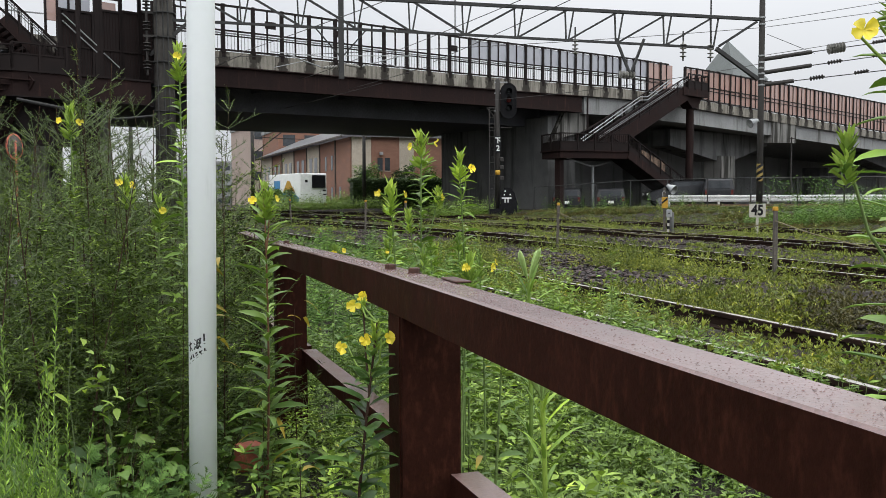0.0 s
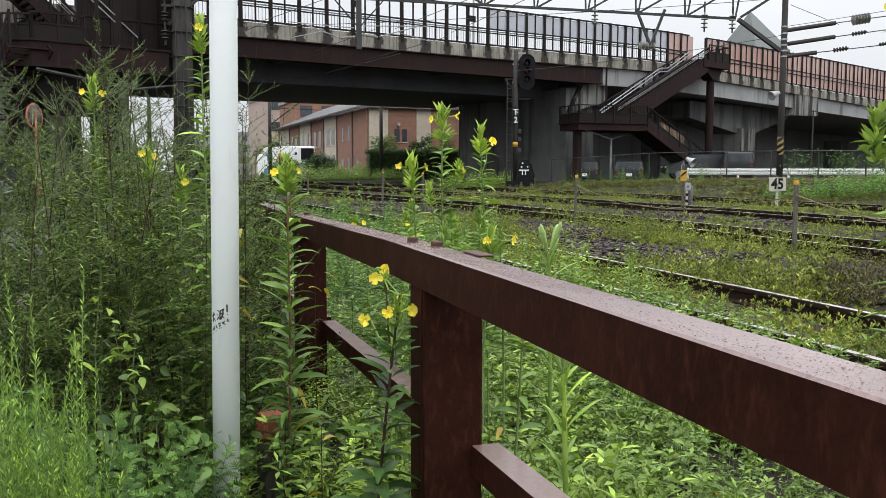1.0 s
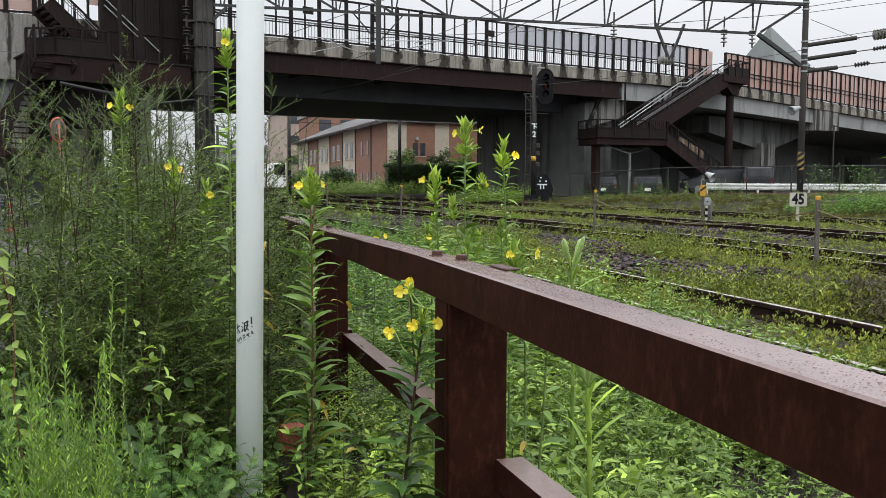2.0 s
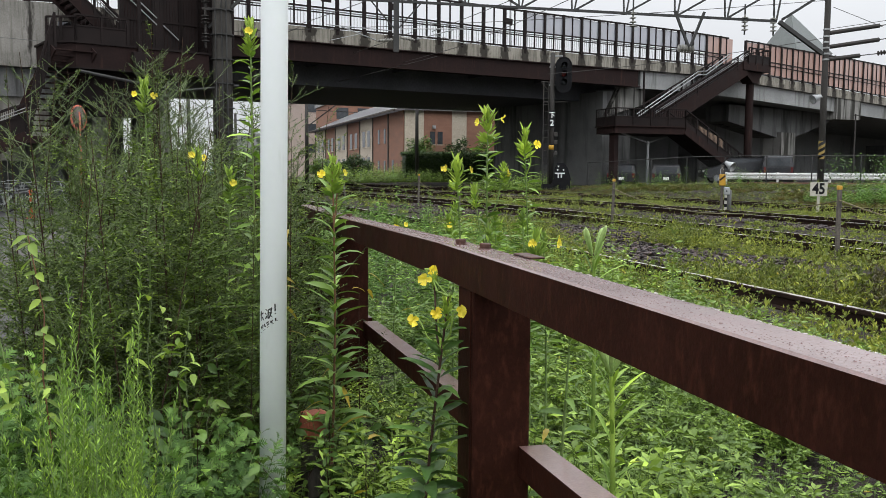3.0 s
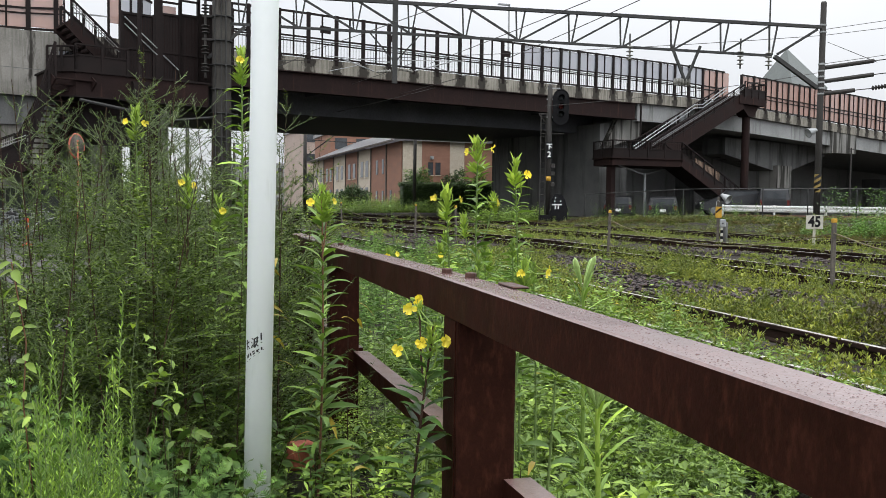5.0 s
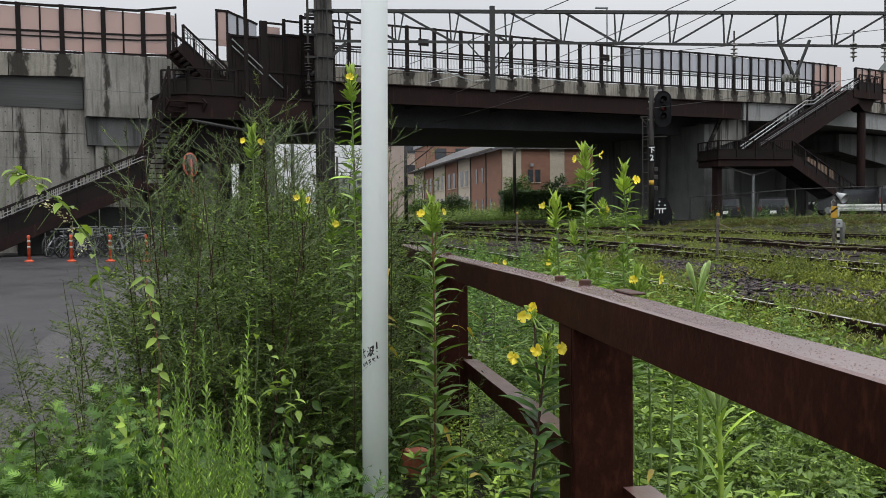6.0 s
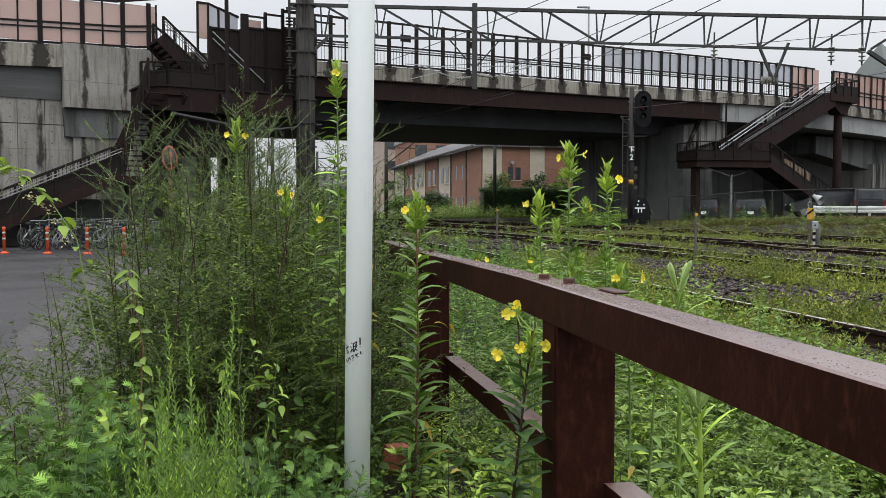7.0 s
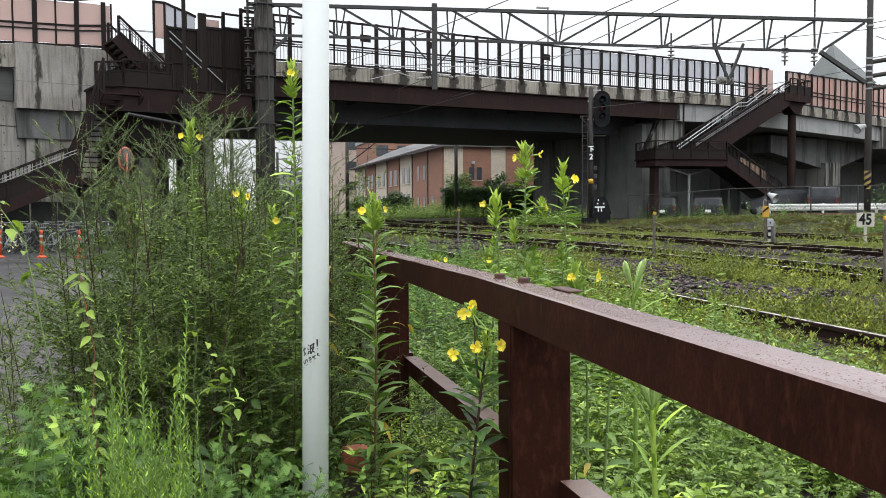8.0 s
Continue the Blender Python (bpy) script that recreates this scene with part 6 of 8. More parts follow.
build_brick_house()
build_block("apartment_building", 23.5, 150, 22, 14, 13.0, 8, M_BEIGE, "distant pinkish apartment building in rain haze", 4, 8)
build_block("apartment_building", 8.0, 185, 12, 14, 8.6, -6, M_CONC3, "distant pale grey apartment building", 4, 8)
build_block("office_building", 21.0, 128, 12, 12, 11.0, 4, M_BRICK, "distant orange-brown building behind the brick house", 3, 4, "building")


def build_pyramid_roof():
    h = thing("pyramid_roof_building", pose(82.4, 112.9, 0, 0, 0, 12), "building with a steep grey pyramid roof behind the bridge", "building")
    part("wall", bx(bmesh.new(), -3.6, 3.6, -3.6, 3.6, 0, 19.5), M_CONC3, h)
    bm = bmesh.new()
    top = bm.verts.new((-0.9, 0, 25.3))
    ring = [bm.verts.new(p) for p in ((-3.7, -3.7, 19.4), (3.7, -3.7, 19.4), (3.7, 3.7, 19.4), (-3.7, 3.7, 19.4))]
    for i in range(4):
        bm.faces.new((ring[i], ring[(i + 1) % 4], top))
    bm.faces.new(ring[::-1])
    part("roof", bm, M_DARKROOF, h, "dull grey pyramid roof")
    for x in (-2.2, 0.3, 2.6):
        part("window", bx(bmesh.new(), x - 0.6, x + 0.6, -3.68, -3.5, 17.2, 18.6), M_GLASS, h)


build_pyramid_roof()


def build_utility_pole(x, y, high, arm=True):
    p = thing("utility_pole", pose(x, y, ground_z(x, y) if x < 30 else 0), "thin dark utility pole beyond the tracks", "pole", "utility poles")
    part("shaft", lathe(bmesh.new(), [(0.15, -0.2), (0.11, high)], 10), M_MAST, p, smooth=True)
    if arm:
        bm = bar(bmesh.new(), (-0.9, 0, high - 0.6), (0.9, 0, high - 0.6), 0.09)
        bar(bm, (0, 0, high - 2.6), (2.2, 0, high - 0.9), 0.08)
        bar(bm, (0, 0, high - 1.4), (3.6, 0, high - 1.5), 0.05)
        part("crossarm", bm, M_TRUSS, p)
    return p


build_utility_pole(14.6, 64.5, 8.0, False)
build_utility_pole(6.1, 62.0, 6.6)
build_utility_pole(1.6, 80.0, 6.0)
build_utility_pole(-1.8, 60.0, 6.6, False)
for x, y, z in ((16.9, 49.76, 5.6), (80.0, 78.0, 4.5)):
    lp = thing("street_lamp", pose(x, y, 7.8), "slim grey street lamp on the bridge", "street lamp", "street lamps")
    part("shaft", lathe(bmesh.new(), [(0.07, 0), (0.05, z)], 8), M_GALV, lp)
    part("head", bevelled(bx(bmesh.new(), -0.7, 0.05, -0.09, 0.09, z, z + 0.1), 0.02, 1), M_GALV, lp)


def build_lane_pole():
    lp = thing("lane_pole", pose(46.9, 56.6, 0.9), "thin dark pole at the lane beside the bridge", "pole")
    part("shaft", lathe(bmesh.new(), [(0.07, 0), (0.055, 5.4)], 8), M_MAST, lp)
    part("crossarm", bar(bmesh.new(), (-0.25, 0, 5.3), (0.35, 0, 5.3), 0.07), M_MAST, lp)


build_lane_pole()


def build_truck():
    """Origin on the ground at the middle of the rear; the nose points along +x."""
    t = thing("delivery_truck", pose(10.6, 66, 0.8), "white refrigerated truck with blue and yellow print", "truck")
    part("cargo_box", bevelled(bx(bmesh.new(), 0, 6.2, -1.08, 1.08, 0.55, 2.85), 0.03, 1), M_WHITE, t)
    part("rear_door", bevelled(bx(bmesh.new(), -0.03, 0.0, -1.0, 1.0, 0.62, 2.78), 0.01, 1), M_WHITE, t)
    part("cooling_unit", bevelled(bx(bmesh.new(), -0.14, -0.03, -0.95, 0.15, 1.75, 2.7), 0.02, 1), M_BLACK, t, "black cooling unit")
    part("vent", bx(bmesh.new(), -0.05, -0.03, 0.5, 0.7, 2.15, 2.35), M_BLACK, t)
    for z in (1.5, 1.2):
        part("hinge", bx(bmesh.new(), -0.06, -0.03, -1.02, -0.75, z, z + 0.1), M_BLACK, t)
    for s in (-1, 1):
        bm = prism(bmesh.new(), [(0.3, 0.6), (6.0, 0.6), (6.0, 1.0), (3.6, 1.35), (2.4, 1.55), (1.3, 1.4), (0.3, 1.0)], s * 1.083, s * 1.088)
        part("print", bm, M_TRUCKBLUE, t, "blue printed panel")
        bm = prism(bmesh.new(), [(1.0, 1.46), (2.4, 1.6), (3.4, 1.44), (2.9, 1.9), (2.5, 2.3), (2.0, 2.3), (1.6, 1.9)], s * 1.083, s * 1.088)
        part("print", bm, M_YELLOW, t, "yellow printed shape")
        bm = prism(bmesh.new(), [(3.9, 1.7), (5.2, 1.7), (5.2, 2.35), (3.9, 2.35)], s * 1.083, s * 1.088)
        part("print", bm, M_TRUCKBLUE, t)
        part("tail_light", bx(bmesh.new(), -0.06, 0.0, s * 0.95 - 0.12, s * 0.95 + 0.12, 0.42, 0.56), M_RED, t)
        for x in (1.3, 6.7):
            part("wheel", lathe(bmesh.new(), [(0.25, -0.14), (0.38, -0.12), (0.38, 0.12), (0.25, 0.14)], 18, pose(x, s * 0.9, 0.38, 90, 0, 0)), M_RUBBER, t)
    part("bumper", bevelled(bx(bmesh.new(), -0.05, 0.12, -1.02, 1.02, 0.22, 0.5), 0.02, 1), M_BLACK, t)
    part("chassis", bx(bmesh.new(), 0.1, 7.4, -0.5, 0.5, 0.38, 0.55), M_BLACK, t)
    part("cab", bevelled(bx(bmesh.new(), 6.3, 7.9, -1.0, 1.0, 0.45, 2.3), 0.12, 2), M_WHITE, t)
    part("windscreen", bx(bmesh.new(), 7.85, 7.92, -0.85, 0.85, 1.35, 2.05), M_GLASS, t)
    return t


TRUCK = build_truck()


def build_bollards():
    for x, y in ((-8.88, 28.15), (-7.55, 27.8), (-6.33, 27.45), (-5.22, 27.2), (-10.2, 28.5)):
        b = thing("bollard", pose(x, y, 0.006 * y), "orange flexible bollard with a round foot", "bollard", "orange bollards")
        part("foot", lathe(bmesh.new(), [(0.14, 0), (0.14, 0.03), (0.06, 0.07)], 14), M_ORANGE, b, smooth=True)
        part("tube", lathe(bmesh.new(), [(0.045, 0.05), (0.04, 0.72), (0.05, 0.74), (0.05, 0.8), (0.02, 0.82)], 12), M_ORANGE, b, smooth=True)
        for z in (0.42, 0.6):
            part("band", lathe(bmesh.new(), [(0.0465, z), (0.0465, z + 0.06)], 12), M_BOARD, b, smooth=True)


def build_bicycle(m, paint):
    c = thing("bicycle", m, "parked city bicycle with wire basket", "bicycle", "parked bicycles")
    for x in (-0.52, 0.52):
        w = bmesh.new()
        n = 20
        pts = [Vector((x + 0.33 * math.cos(2 * math.pi * i / n), 0, 0.33 + 0.33 * math.sin(2 * math.pi * i / n))) for i in range(n + 1)]
        for p, q in zip(pts, pts[1:]):
            bar(w, p, q, 0.035)
        wh = part("wheel", w, M_RUBBER, c)
        sp = bmesh.new()
        for i in range(0, n, 2):
            bar(sp, Vector((x, 0, 0.33)), pts[i], 0.006)
        part("spoke_set", sp, M_GALV, wh)
    bm = bmesh.new()
    for p, q in (((-0.52, 0.33), (-0.1, 0.28)), ((-0.1, 0.28), (-0.2, 0.8)), ((-0.1, 0.28), (0.38, 0.62)), ((-0.17, 0.62), (0.36, 0.75)),
                 ((0.52, 0.33), (0.36, 0.95)), ((-0.52, 0.33), (-0.18, 0.66))):
        bar(bm, (p[0], 0, p[1]), (q[0], 0, q[1]), 0.035)
    part("frame", bm, paint, c)
    bm = bar(bmesh.new(), (0.3, -0.28, 1.0), (0.3, 0.28, 1.0), 0.025)
    part("handlebar", bm, M_GALV, c)
    part("saddle", bevelled(bx(bmesh.new(), -0.34, -0.08, -0.08, 0.08, 0.8, 0.88), 0.03, 2), M_RUBBER, c)
    bm = bmesh.new()
    for z in (0.7, 0.8, 0.92):
        for p, q in (((0.42, -0.16), (0.72, -0.16)), ((0.72, -0.16), (0.72, 0.16)), ((0.72, 0.16), (0.42, 0.16)), ((0.42, 0.16), (0.42, -0.16))):
            bar(bm, (*p, z), (*q, z), 0.012)
    for i in range(6):
        bar(bm, (0.42 + 0.06 * i, -0.16, 0.7), (0.42 + 0.06 * i, -0.16, 0.92), 0.008)
    part("basket", bm, M_GALV, c)


build_bollards()
for i in range(9):
    build_bicycle(pose(-8.7 + 0.42 * i, 30.3 + 0.25 * (i % 3), 0.18, 0, random.uniform(-7, 7), 55 + random.uniform(-28, 28)), (M_SILVER, M_CARDARK, M_GALV)[i % 3])


def build_mirror():
    """A round orange-rimmed traffic mirror on its post beside the stairs."""
    mi = thing("traffic_mirror", pose(-3.34, 23.6, 0.16, 0, 0, 215) @ Matrix.Diagonal((0.62, 0.62, 0.98, 1)), "orange-rimmed convex traffic mirror on a post by the stairs", "mirror")
    part("post", lathe(bmesh.new(), [(0.04, 0), (0.04, 2.9)], 10), M_LUMP, mi, smooth=True)
    face = Matrix.Translation((0, -0.1, 2.75)) @ Matrix.Rotation(radians(100), 4, "X")
    part("glass", lathe(bmesh.new(), [(0.29, 0.0), (0.2, 0.03), (0.1, 0.045), (0.01, 0.05)], 24, face), M_MIRROR, mi, smooth=True)
    part("rim", lathe(bmesh.new(), [(0.29, -0.04), (0.335, -0.03), (0.335, 0.03), (0.29, 0.015)], 24, face), M_LUMP, mi, smooth=True)
    part("hood", lathe(bmesh.new(), [(0.03, -0.09), (0.29, -0.05)], 24, face), M_STAKE, mi, smooth=True)


build_mirror()


# ---- plants ----
def az(n):
    return rng.uniform(0, 2 * np.pi, n)


def dirs(a, rise):
    a, rise = np.broadcast_arrays(np.asarray(a, float), np.asarray(rise, float))
    return np.stack([np.cos(a) * np.cos(rise), np.sin(a) * np.cos(rise), np.sin(rise)], -1)


def curve(base, way, length, sag, n=6):
    """Points of a shoot that leaves base along way and bends by sag (up is negative)."""
    s = np.linspace(0, 1, n)[:, None]
    return np.asarray(base) + np.asarray(way) * length * s + np.array([0, 0, -1.0]) * sag * length * s ** 2


def along(pts, s):
    """Places at shares s of a shoot."""
    pts = np.asarray(pts)
    k = np.linspace(0, 1, len(pts))
    return np.stack([np.interp(s, k, pts[:, i]) for i in range(3)], -1)


def spray(t, sh, w, m, size, top=False):
    """Narrow leaves in two flat rows along a shoot, pointing forward, shorter towards its tip."""
    q = np.sort(rng.uniform(0.06, 1.0, m))
    side = unit(np.cross(w, [0, 0, 1.0]) + 1e-6) * np.where(np.arange(m) % 2, 1.0, -1.0)[:, None]
    way = unit(0.75 * w + (1.0 if top else 0.85) * side + rng.normal(0, 0.28, (m, 3)))
    put_leaves(t, along(sh, q), way, size * rng.uniform(0.65, 1.15, m) * (1.15 - 0.5 * q), size * rng.uniform(0.17, 0.25, m), rng.uniform(-0.1, 0.3, m), 0, None, roll=0.5)


def feathery(high, seed, bare=0.25):
    """Tall weed with spreading side shoots and very many narrow leaves; the tips thin and dotted with buds."""
    global rng
    keep, rng = rng, np.random.default_rng(seed)
    t = Tris()
    lean = rng.uniform(-0.08, 0.08, 2)
    stem = curve((0, 0, -0.05), unit(np.array([lean[0], lean[1], 1.0])), high, rng.uniform(-0.03, 0.06), 8)
    put_stem(t, stem, 0.006, 0.0015, 1, 4)
    for s in np.sort(rng.uniform(0.1, 0.97, int(21 * high))):
        b = along(stem, s)
        w = dirs(rng.uniform(0, 6.28), rng.uniform(0.0, 0.5) + 0.4 * s)
        ln = (0.46 * (1 - s) + 0.15) * rng.uniform(0.5, 1.25)
        sh = curve(b, w, ln, rng.uniform(-0.35, 0.2), 4)
        put_stem(t, sh, 0.0022, 0.0009, 2, 3)
        top = s > 1 - bare
        spray(t, sh, w, int(ln * (84 if not top else 62)) + 5, 0.042 if not top else 0.02, top)
        for k in rng.uniform(0.2, 0.92, 4):
            p = along(sh, k)
            w2 = unit(w + 0.95 * dirs(rng.uniform(0, 6.28), 0.15 if not top else 0.5))
            s2 = curve(p, w2, ln * (0.42 if not top else 0.25), 0.0, 3)
            put_stem(t, s2[[0, -1]], 0.0013, 0.0007, 2, 3)
            spray(t, s2, w2, int(ln * 34) + 4 if not top else 4, 0.036 if not top else 0.013, top)
    m = int(70 * high)
    q = rng.uniform(0.08, 1, m)
    put_leaves(t, along(stem, q), dirs(az(m), rng.uniform(0.1, 0.9, m)), rng.uniform(0.03, 0.07, m) * (1.1 - q), rng.uniform(0.005, 0.009, m), 0.3, 0, None)
    rng = keep
    return t.done()


def lobed(t, base, way, length, mat, lobes=3):
    """A deeply cut leaf: one blade with pointed lobes in pairs along a drooping midrib."""
    way = unit(np.asarray(way, float))
    side = np.cross(way, [0, 0, 1.0])
    side = side / max(np.linalg.norm(side), 1e-6)
    tilt = rng.normal(0, 0.65)
    side = side * math.cos(tilt) + np.cross(side, way) * math.sin(tilt)
    k = 2 * lobes + 1
    mid = along(curve(base, way, length, 0.4, 5), np.linspace(0, 0.86, k))
    v, f = list(mid), []
    for i in range(lobes):
        reach = length * (0.58 - 0.11 * abs(i - 0.8)) * rng.uniform(0.8, 1.1)
        for sg in (-1, 1):
            v.append(mid[2 * i + 1] + way * reach * 0.6 + side * sg * reach * 0.9 + np.array([0, 0, -0.12 * reach]))
            f.append([2 * i, len(v) - 1, 2 * i + 2] if sg > 0 else [2 * i, 2 * i + 2, len(v) - 1])
    v += [mid[-1] + way * length * 0.3 + np.array([0, 0, -0.2 * length]), mid[-2] + side * length * 0.1, mid[-2] - side * length * 0.1]
    n = len(v)
    f += [[k - 2, n - 2, n - 3], [k - 2, n - 3, n - 1]]
    t.put(v, f, mat)


def mugwort(high, seed, lobes=3, size=1.0, stems=0, more=1.0):
    global rng
    keep, rng = rng, np.random.default_rng(seed)
    t = Tris()
    for k in range(stems or rng.integers(2, 4)):
        l = rng.uniform(-0.3, 0.3, 2)
        h = high * rng.uniform(0.7, 1.0)
        stem = curve((rng.uniform(-0.05, 0.05), rng.uniform(-0.05, 0.05), -0.03), unit(np.array([l[0], l[1], 1.0])), h, 0.06, 6)
        put_stem(t, stem, 0.0035, 0.0014, 1, 4)
        n = int(more * 26 * h ** 0.6 / size)
        for i in range(n):
            s = 0.15 + 0.85 * ((i + rng.uniform()) / n) ** 0.75
            ln = size * rng.uniform(0.055, 0.10) * (1.25 - 0.75 * s)
            lobed(t, along(stem, s), dirs(i * 2.4 + rng.uniform(-0.4, 0.4), rng.uniform(0.05, 0.5) + 0.5 * s), ln, 0, lobes)
    rng = keep
    return t.done()


def lance_weed(high, seed, leaf_len=0.07, leaf_w=0.016, n=22, stems=2, droop=0.35, fine=False, bunch=0.0, bare_stem=True, spread=0.25, rise=0.05):
    """An upright weed with lance-shaped leaves spiralling up the stem."""
    global rng
    keep, rng = rng, np.random.default_rng(seed)
    t = Tris()
    for k in range(stems):
        l = rng.uniform(-spread, spread, 2)
        h = high * rng.uniform(0.7, 1.0)
        stem = curve((rng.uniform(-0.03, 0.03), rng.uniform(-0.03, 0.03), -0.03), unit(np.array([l[0], l[1], 1.0])), h, rng.uniform(-0.05, 0.08), 5)
        put_stem(t, stem, 0.003, 0.0012, 1, 3) if bare_stem else None
        i = np.arange(n)
        s = 0.12 + 0.88 * ((i + rng.uniform(0, 1, n)) / n) ** (1 - bunch)
        put_leaves(t, along(stem, s), dirs(i * 2.4 + rng.uniform(-0.3, 0.3, n), rng.uniform(rise, rise + 0.4, n) + 0.6 * s ** 3),
                   leaf_len * rng.uniform(0.65, 1.1, n) * (1.1 - 0.55 * s), leaf_w * rng.uniform(0.7, 1.1, n), droop, 0, fine)
    rng = keep
    return t.done()


def star_weed(high, seed, stems=5, n=14, leaf_len=0.045, leaf_w=0.013, spread=0.5, side=0, stalk=True, droop=0.25, rings=4, rise=-0.15):
    """A low bushy weed: stems with rings of small pointed leaves, each ending in a star of them, with short side shoots."""
    global rng
    keep, rng = rng, np.random.default_rng(seed)
    t = Tris()
    for k in range(stems):
        l = rng.uniform(-spread, spread, 2)
        h = high * rng.uniform(0.6, 1.05)
        stem = curve((rng.uniform(-0.04, 0.04), rng.uniform(-0.04, 0.04), -0.02), unit(np.array([l[0], l[1], 1.0])), h, rng.uniform(-0.1, 0.1), 4)
        shoots = [(stem, n)]
        for j in range(side):
            p = along(stem, rng.uniform(0.35, 0.8))
            shoots.append((curve(p, dirs(rng.uniform(0, 6.28), rng.uniform(0.5, 0.9)), h * rng.uniform(0.2, 0.4), -0.1, 3), n // 2))
        for sh, m in shoots:
            if stalk:
                put_stem(t, sh[[0, -1]], 0.0022, 0.001, 1, 3)
            i = np.arange(m)
            ring = np.linspace(0.3, 1.0, rings)[i * rings // m] if len(sh) == 4 else np.full(m, 1.0)
            s = np.clip(ring + rng.normal(0, 0.025, m), 0.1, 1.0)
            put_leaves(t, along(sh, s), dirs(i * 2.4 + rng.uniform(-0.4, 0.4, m), rng.uniform(rise, rise + 0.8, m) + 0.4 * (s > 0.93)), leaf_len * rng.uniform(0.7, 1.15, m) * (1.2 - 0.35 * s),
                       leaf_w * rng.uniform(0.8, 1.15, m), droop, 0, None, roll=0.6)
    rng = keep
    return t.done()


def ovate_bush(high, seed, n=40, size=0.06):
    """A leafy shoot with pointed oval leaves in pairs."""
    global rng
    keep, rng = rng, np.random.default_rng(seed)
    t = Tris()
    for k in range(3):
        l = rng.uniform(-0.5, 0.5, 2)
        stem = curve((0, 0, -0.03), unit(np.array([l[0], l[1], 1.0])), high * rng.uniform(0.7, 1.05), 0.12, 6)
        put_stem(t, stem, 0.003, 0.0012, 1, 4)
        m = n // 3
        s = rng.uniform(0.1, 1, m)
        put_leaves(t, along(stem, s), dirs(az(m), rng.uniform(-0.3, 0.5, m)), size * rng.uniform(0.6, 1.15, m), size * rng.uniform(0.42, 0.58, m), 0.35, 0, True)
    rng = keep
    return t.done()


def tuft(high, seed, n=16):
    global rng
    keep, rng = rng, np.random.default_rng(seed)
    t = Tris()
    put_leaves(t, np.c_[rng.uniform(-0.02, 0.02, (n, 2)), np.zeros(n)], dirs(az(n), rng.uniform(0.8, 1.45, n)), high * rng.uniform(0.5, 1.0, n),
               rng.uniform(0.004, 0.009, n), rng.uniform(0.1, 0.6, n), 0, None, 0.4)
    rng = keep
    return t.done()


def stem_and_leaves(name, tris, leaf_mat, stem_mats):
    """Two meshes of one plant: its stems and its leaves."""
    v, f, m = tris
    out = []
    for k, (part_name, mats) in enumerate((("foliage", [leaf_mat]), ("stem", stem_mats))):
        pickf = (m == 0) if k == 0 else (m > 0)
        used, inv = np.unique(f[pickf], return_inverse=True)
        out.append(tri_mesh(part_name, v[used], inv.reshape(-1, 3), m[pickf] - k, mats))
    return out


def plant(name, meshes, m, label, category, group):
    ob = thing(name, m, label, category, group)
    for me, nm in zip(meshes, ("foliage", "stem")):
        o = new(nm, me)
        o.parent = ob
        tagged(o, kind="stuff")
    return ob


# tall feathery weeds behind the pole: each plant its own object
FEATHER = [stem_and_leaves("feathery_weed", feathery(h, 100 + i), L_FEATHER, [L_DARKSTEM, L_SHOOT]) for i, h in enumerate((1.75, 1.9, 2.1, 1.65, 1.85))]
pick = np.random.default_rng(31)


def place_feathery():
    spots = []
    for i in range(54):
        for _ in range(80):
            x, y = pick.uniform(-1.5, 0.62), pick.uniform(3.45, 7.4)
            if x < -0.205 * y and pick.uniform() < 0.9:
                continue
            if x < -1.35 + 0.04 * y and y < 4.5:
                continue
            if x < -1.0 and pick.uniform() < 0.6:
                continue
            if x > 0.09 * y and y < 7.0:
                continue
            if all((x - a) ** 2 + (y - b) ** 2 > 0.024 for a, b in spots):
                break
        spots.append((x, y))
        # lower towards the car park and towards the viewer
        k = lerp(x, [(-1.5, 0.72), (-1.0, 1.02), (-0.65, 1.13), (-0.3, 1.12), (0.6, 1.03)]) * lerp(y, [(3.4, 0.74), (4.4, 0.96), (7.4, 1.06)]) * pick.uniform(0.8, 1.08)
        plant("feathery_weed", FEATHER[i % 5], pose(x, y, 0, pick.uniform(-6, 6), pick.uniform(-6, 6) - 8 * max(0, -x - 0.7), pick.uniform(0, 360)) @ Matrix.Diagonal((k, k, k, 1)), "tall dark green feathery weed growing in a dense thicket", "weed", "tall feathery weeds")


place_feathery()

WISP = [stem_and_leaves("feathery_weed", feathery(h, 130 + i, 0.55), L_FEATHER, [L_DARKSTEM, L_SHOOT]) for i, h in enumerate((2.0, 2.2))]
for i in range(13):
    x, y = (pick.uniform(-0.62, 0.0), pick.uniform(4.3, 5.6)) if i % 2 else (pick.uniform(-1.0, -0.6), pick.uniform(4.4, 5.6))
    k = pick.uniform(0.9, 1.06)
    plant("feathery_weed", WISP[i % 2], pose(x, y, 0, pick.uniform(-5, 5), pick.uniform(-5, 5), pick.uniform(0, 360)) @ Matrix.Diagonal((k, k, k, 1)),
          "tall feathery weed with bare arching tips over the thicket", "weed", "tall feathery weeds")
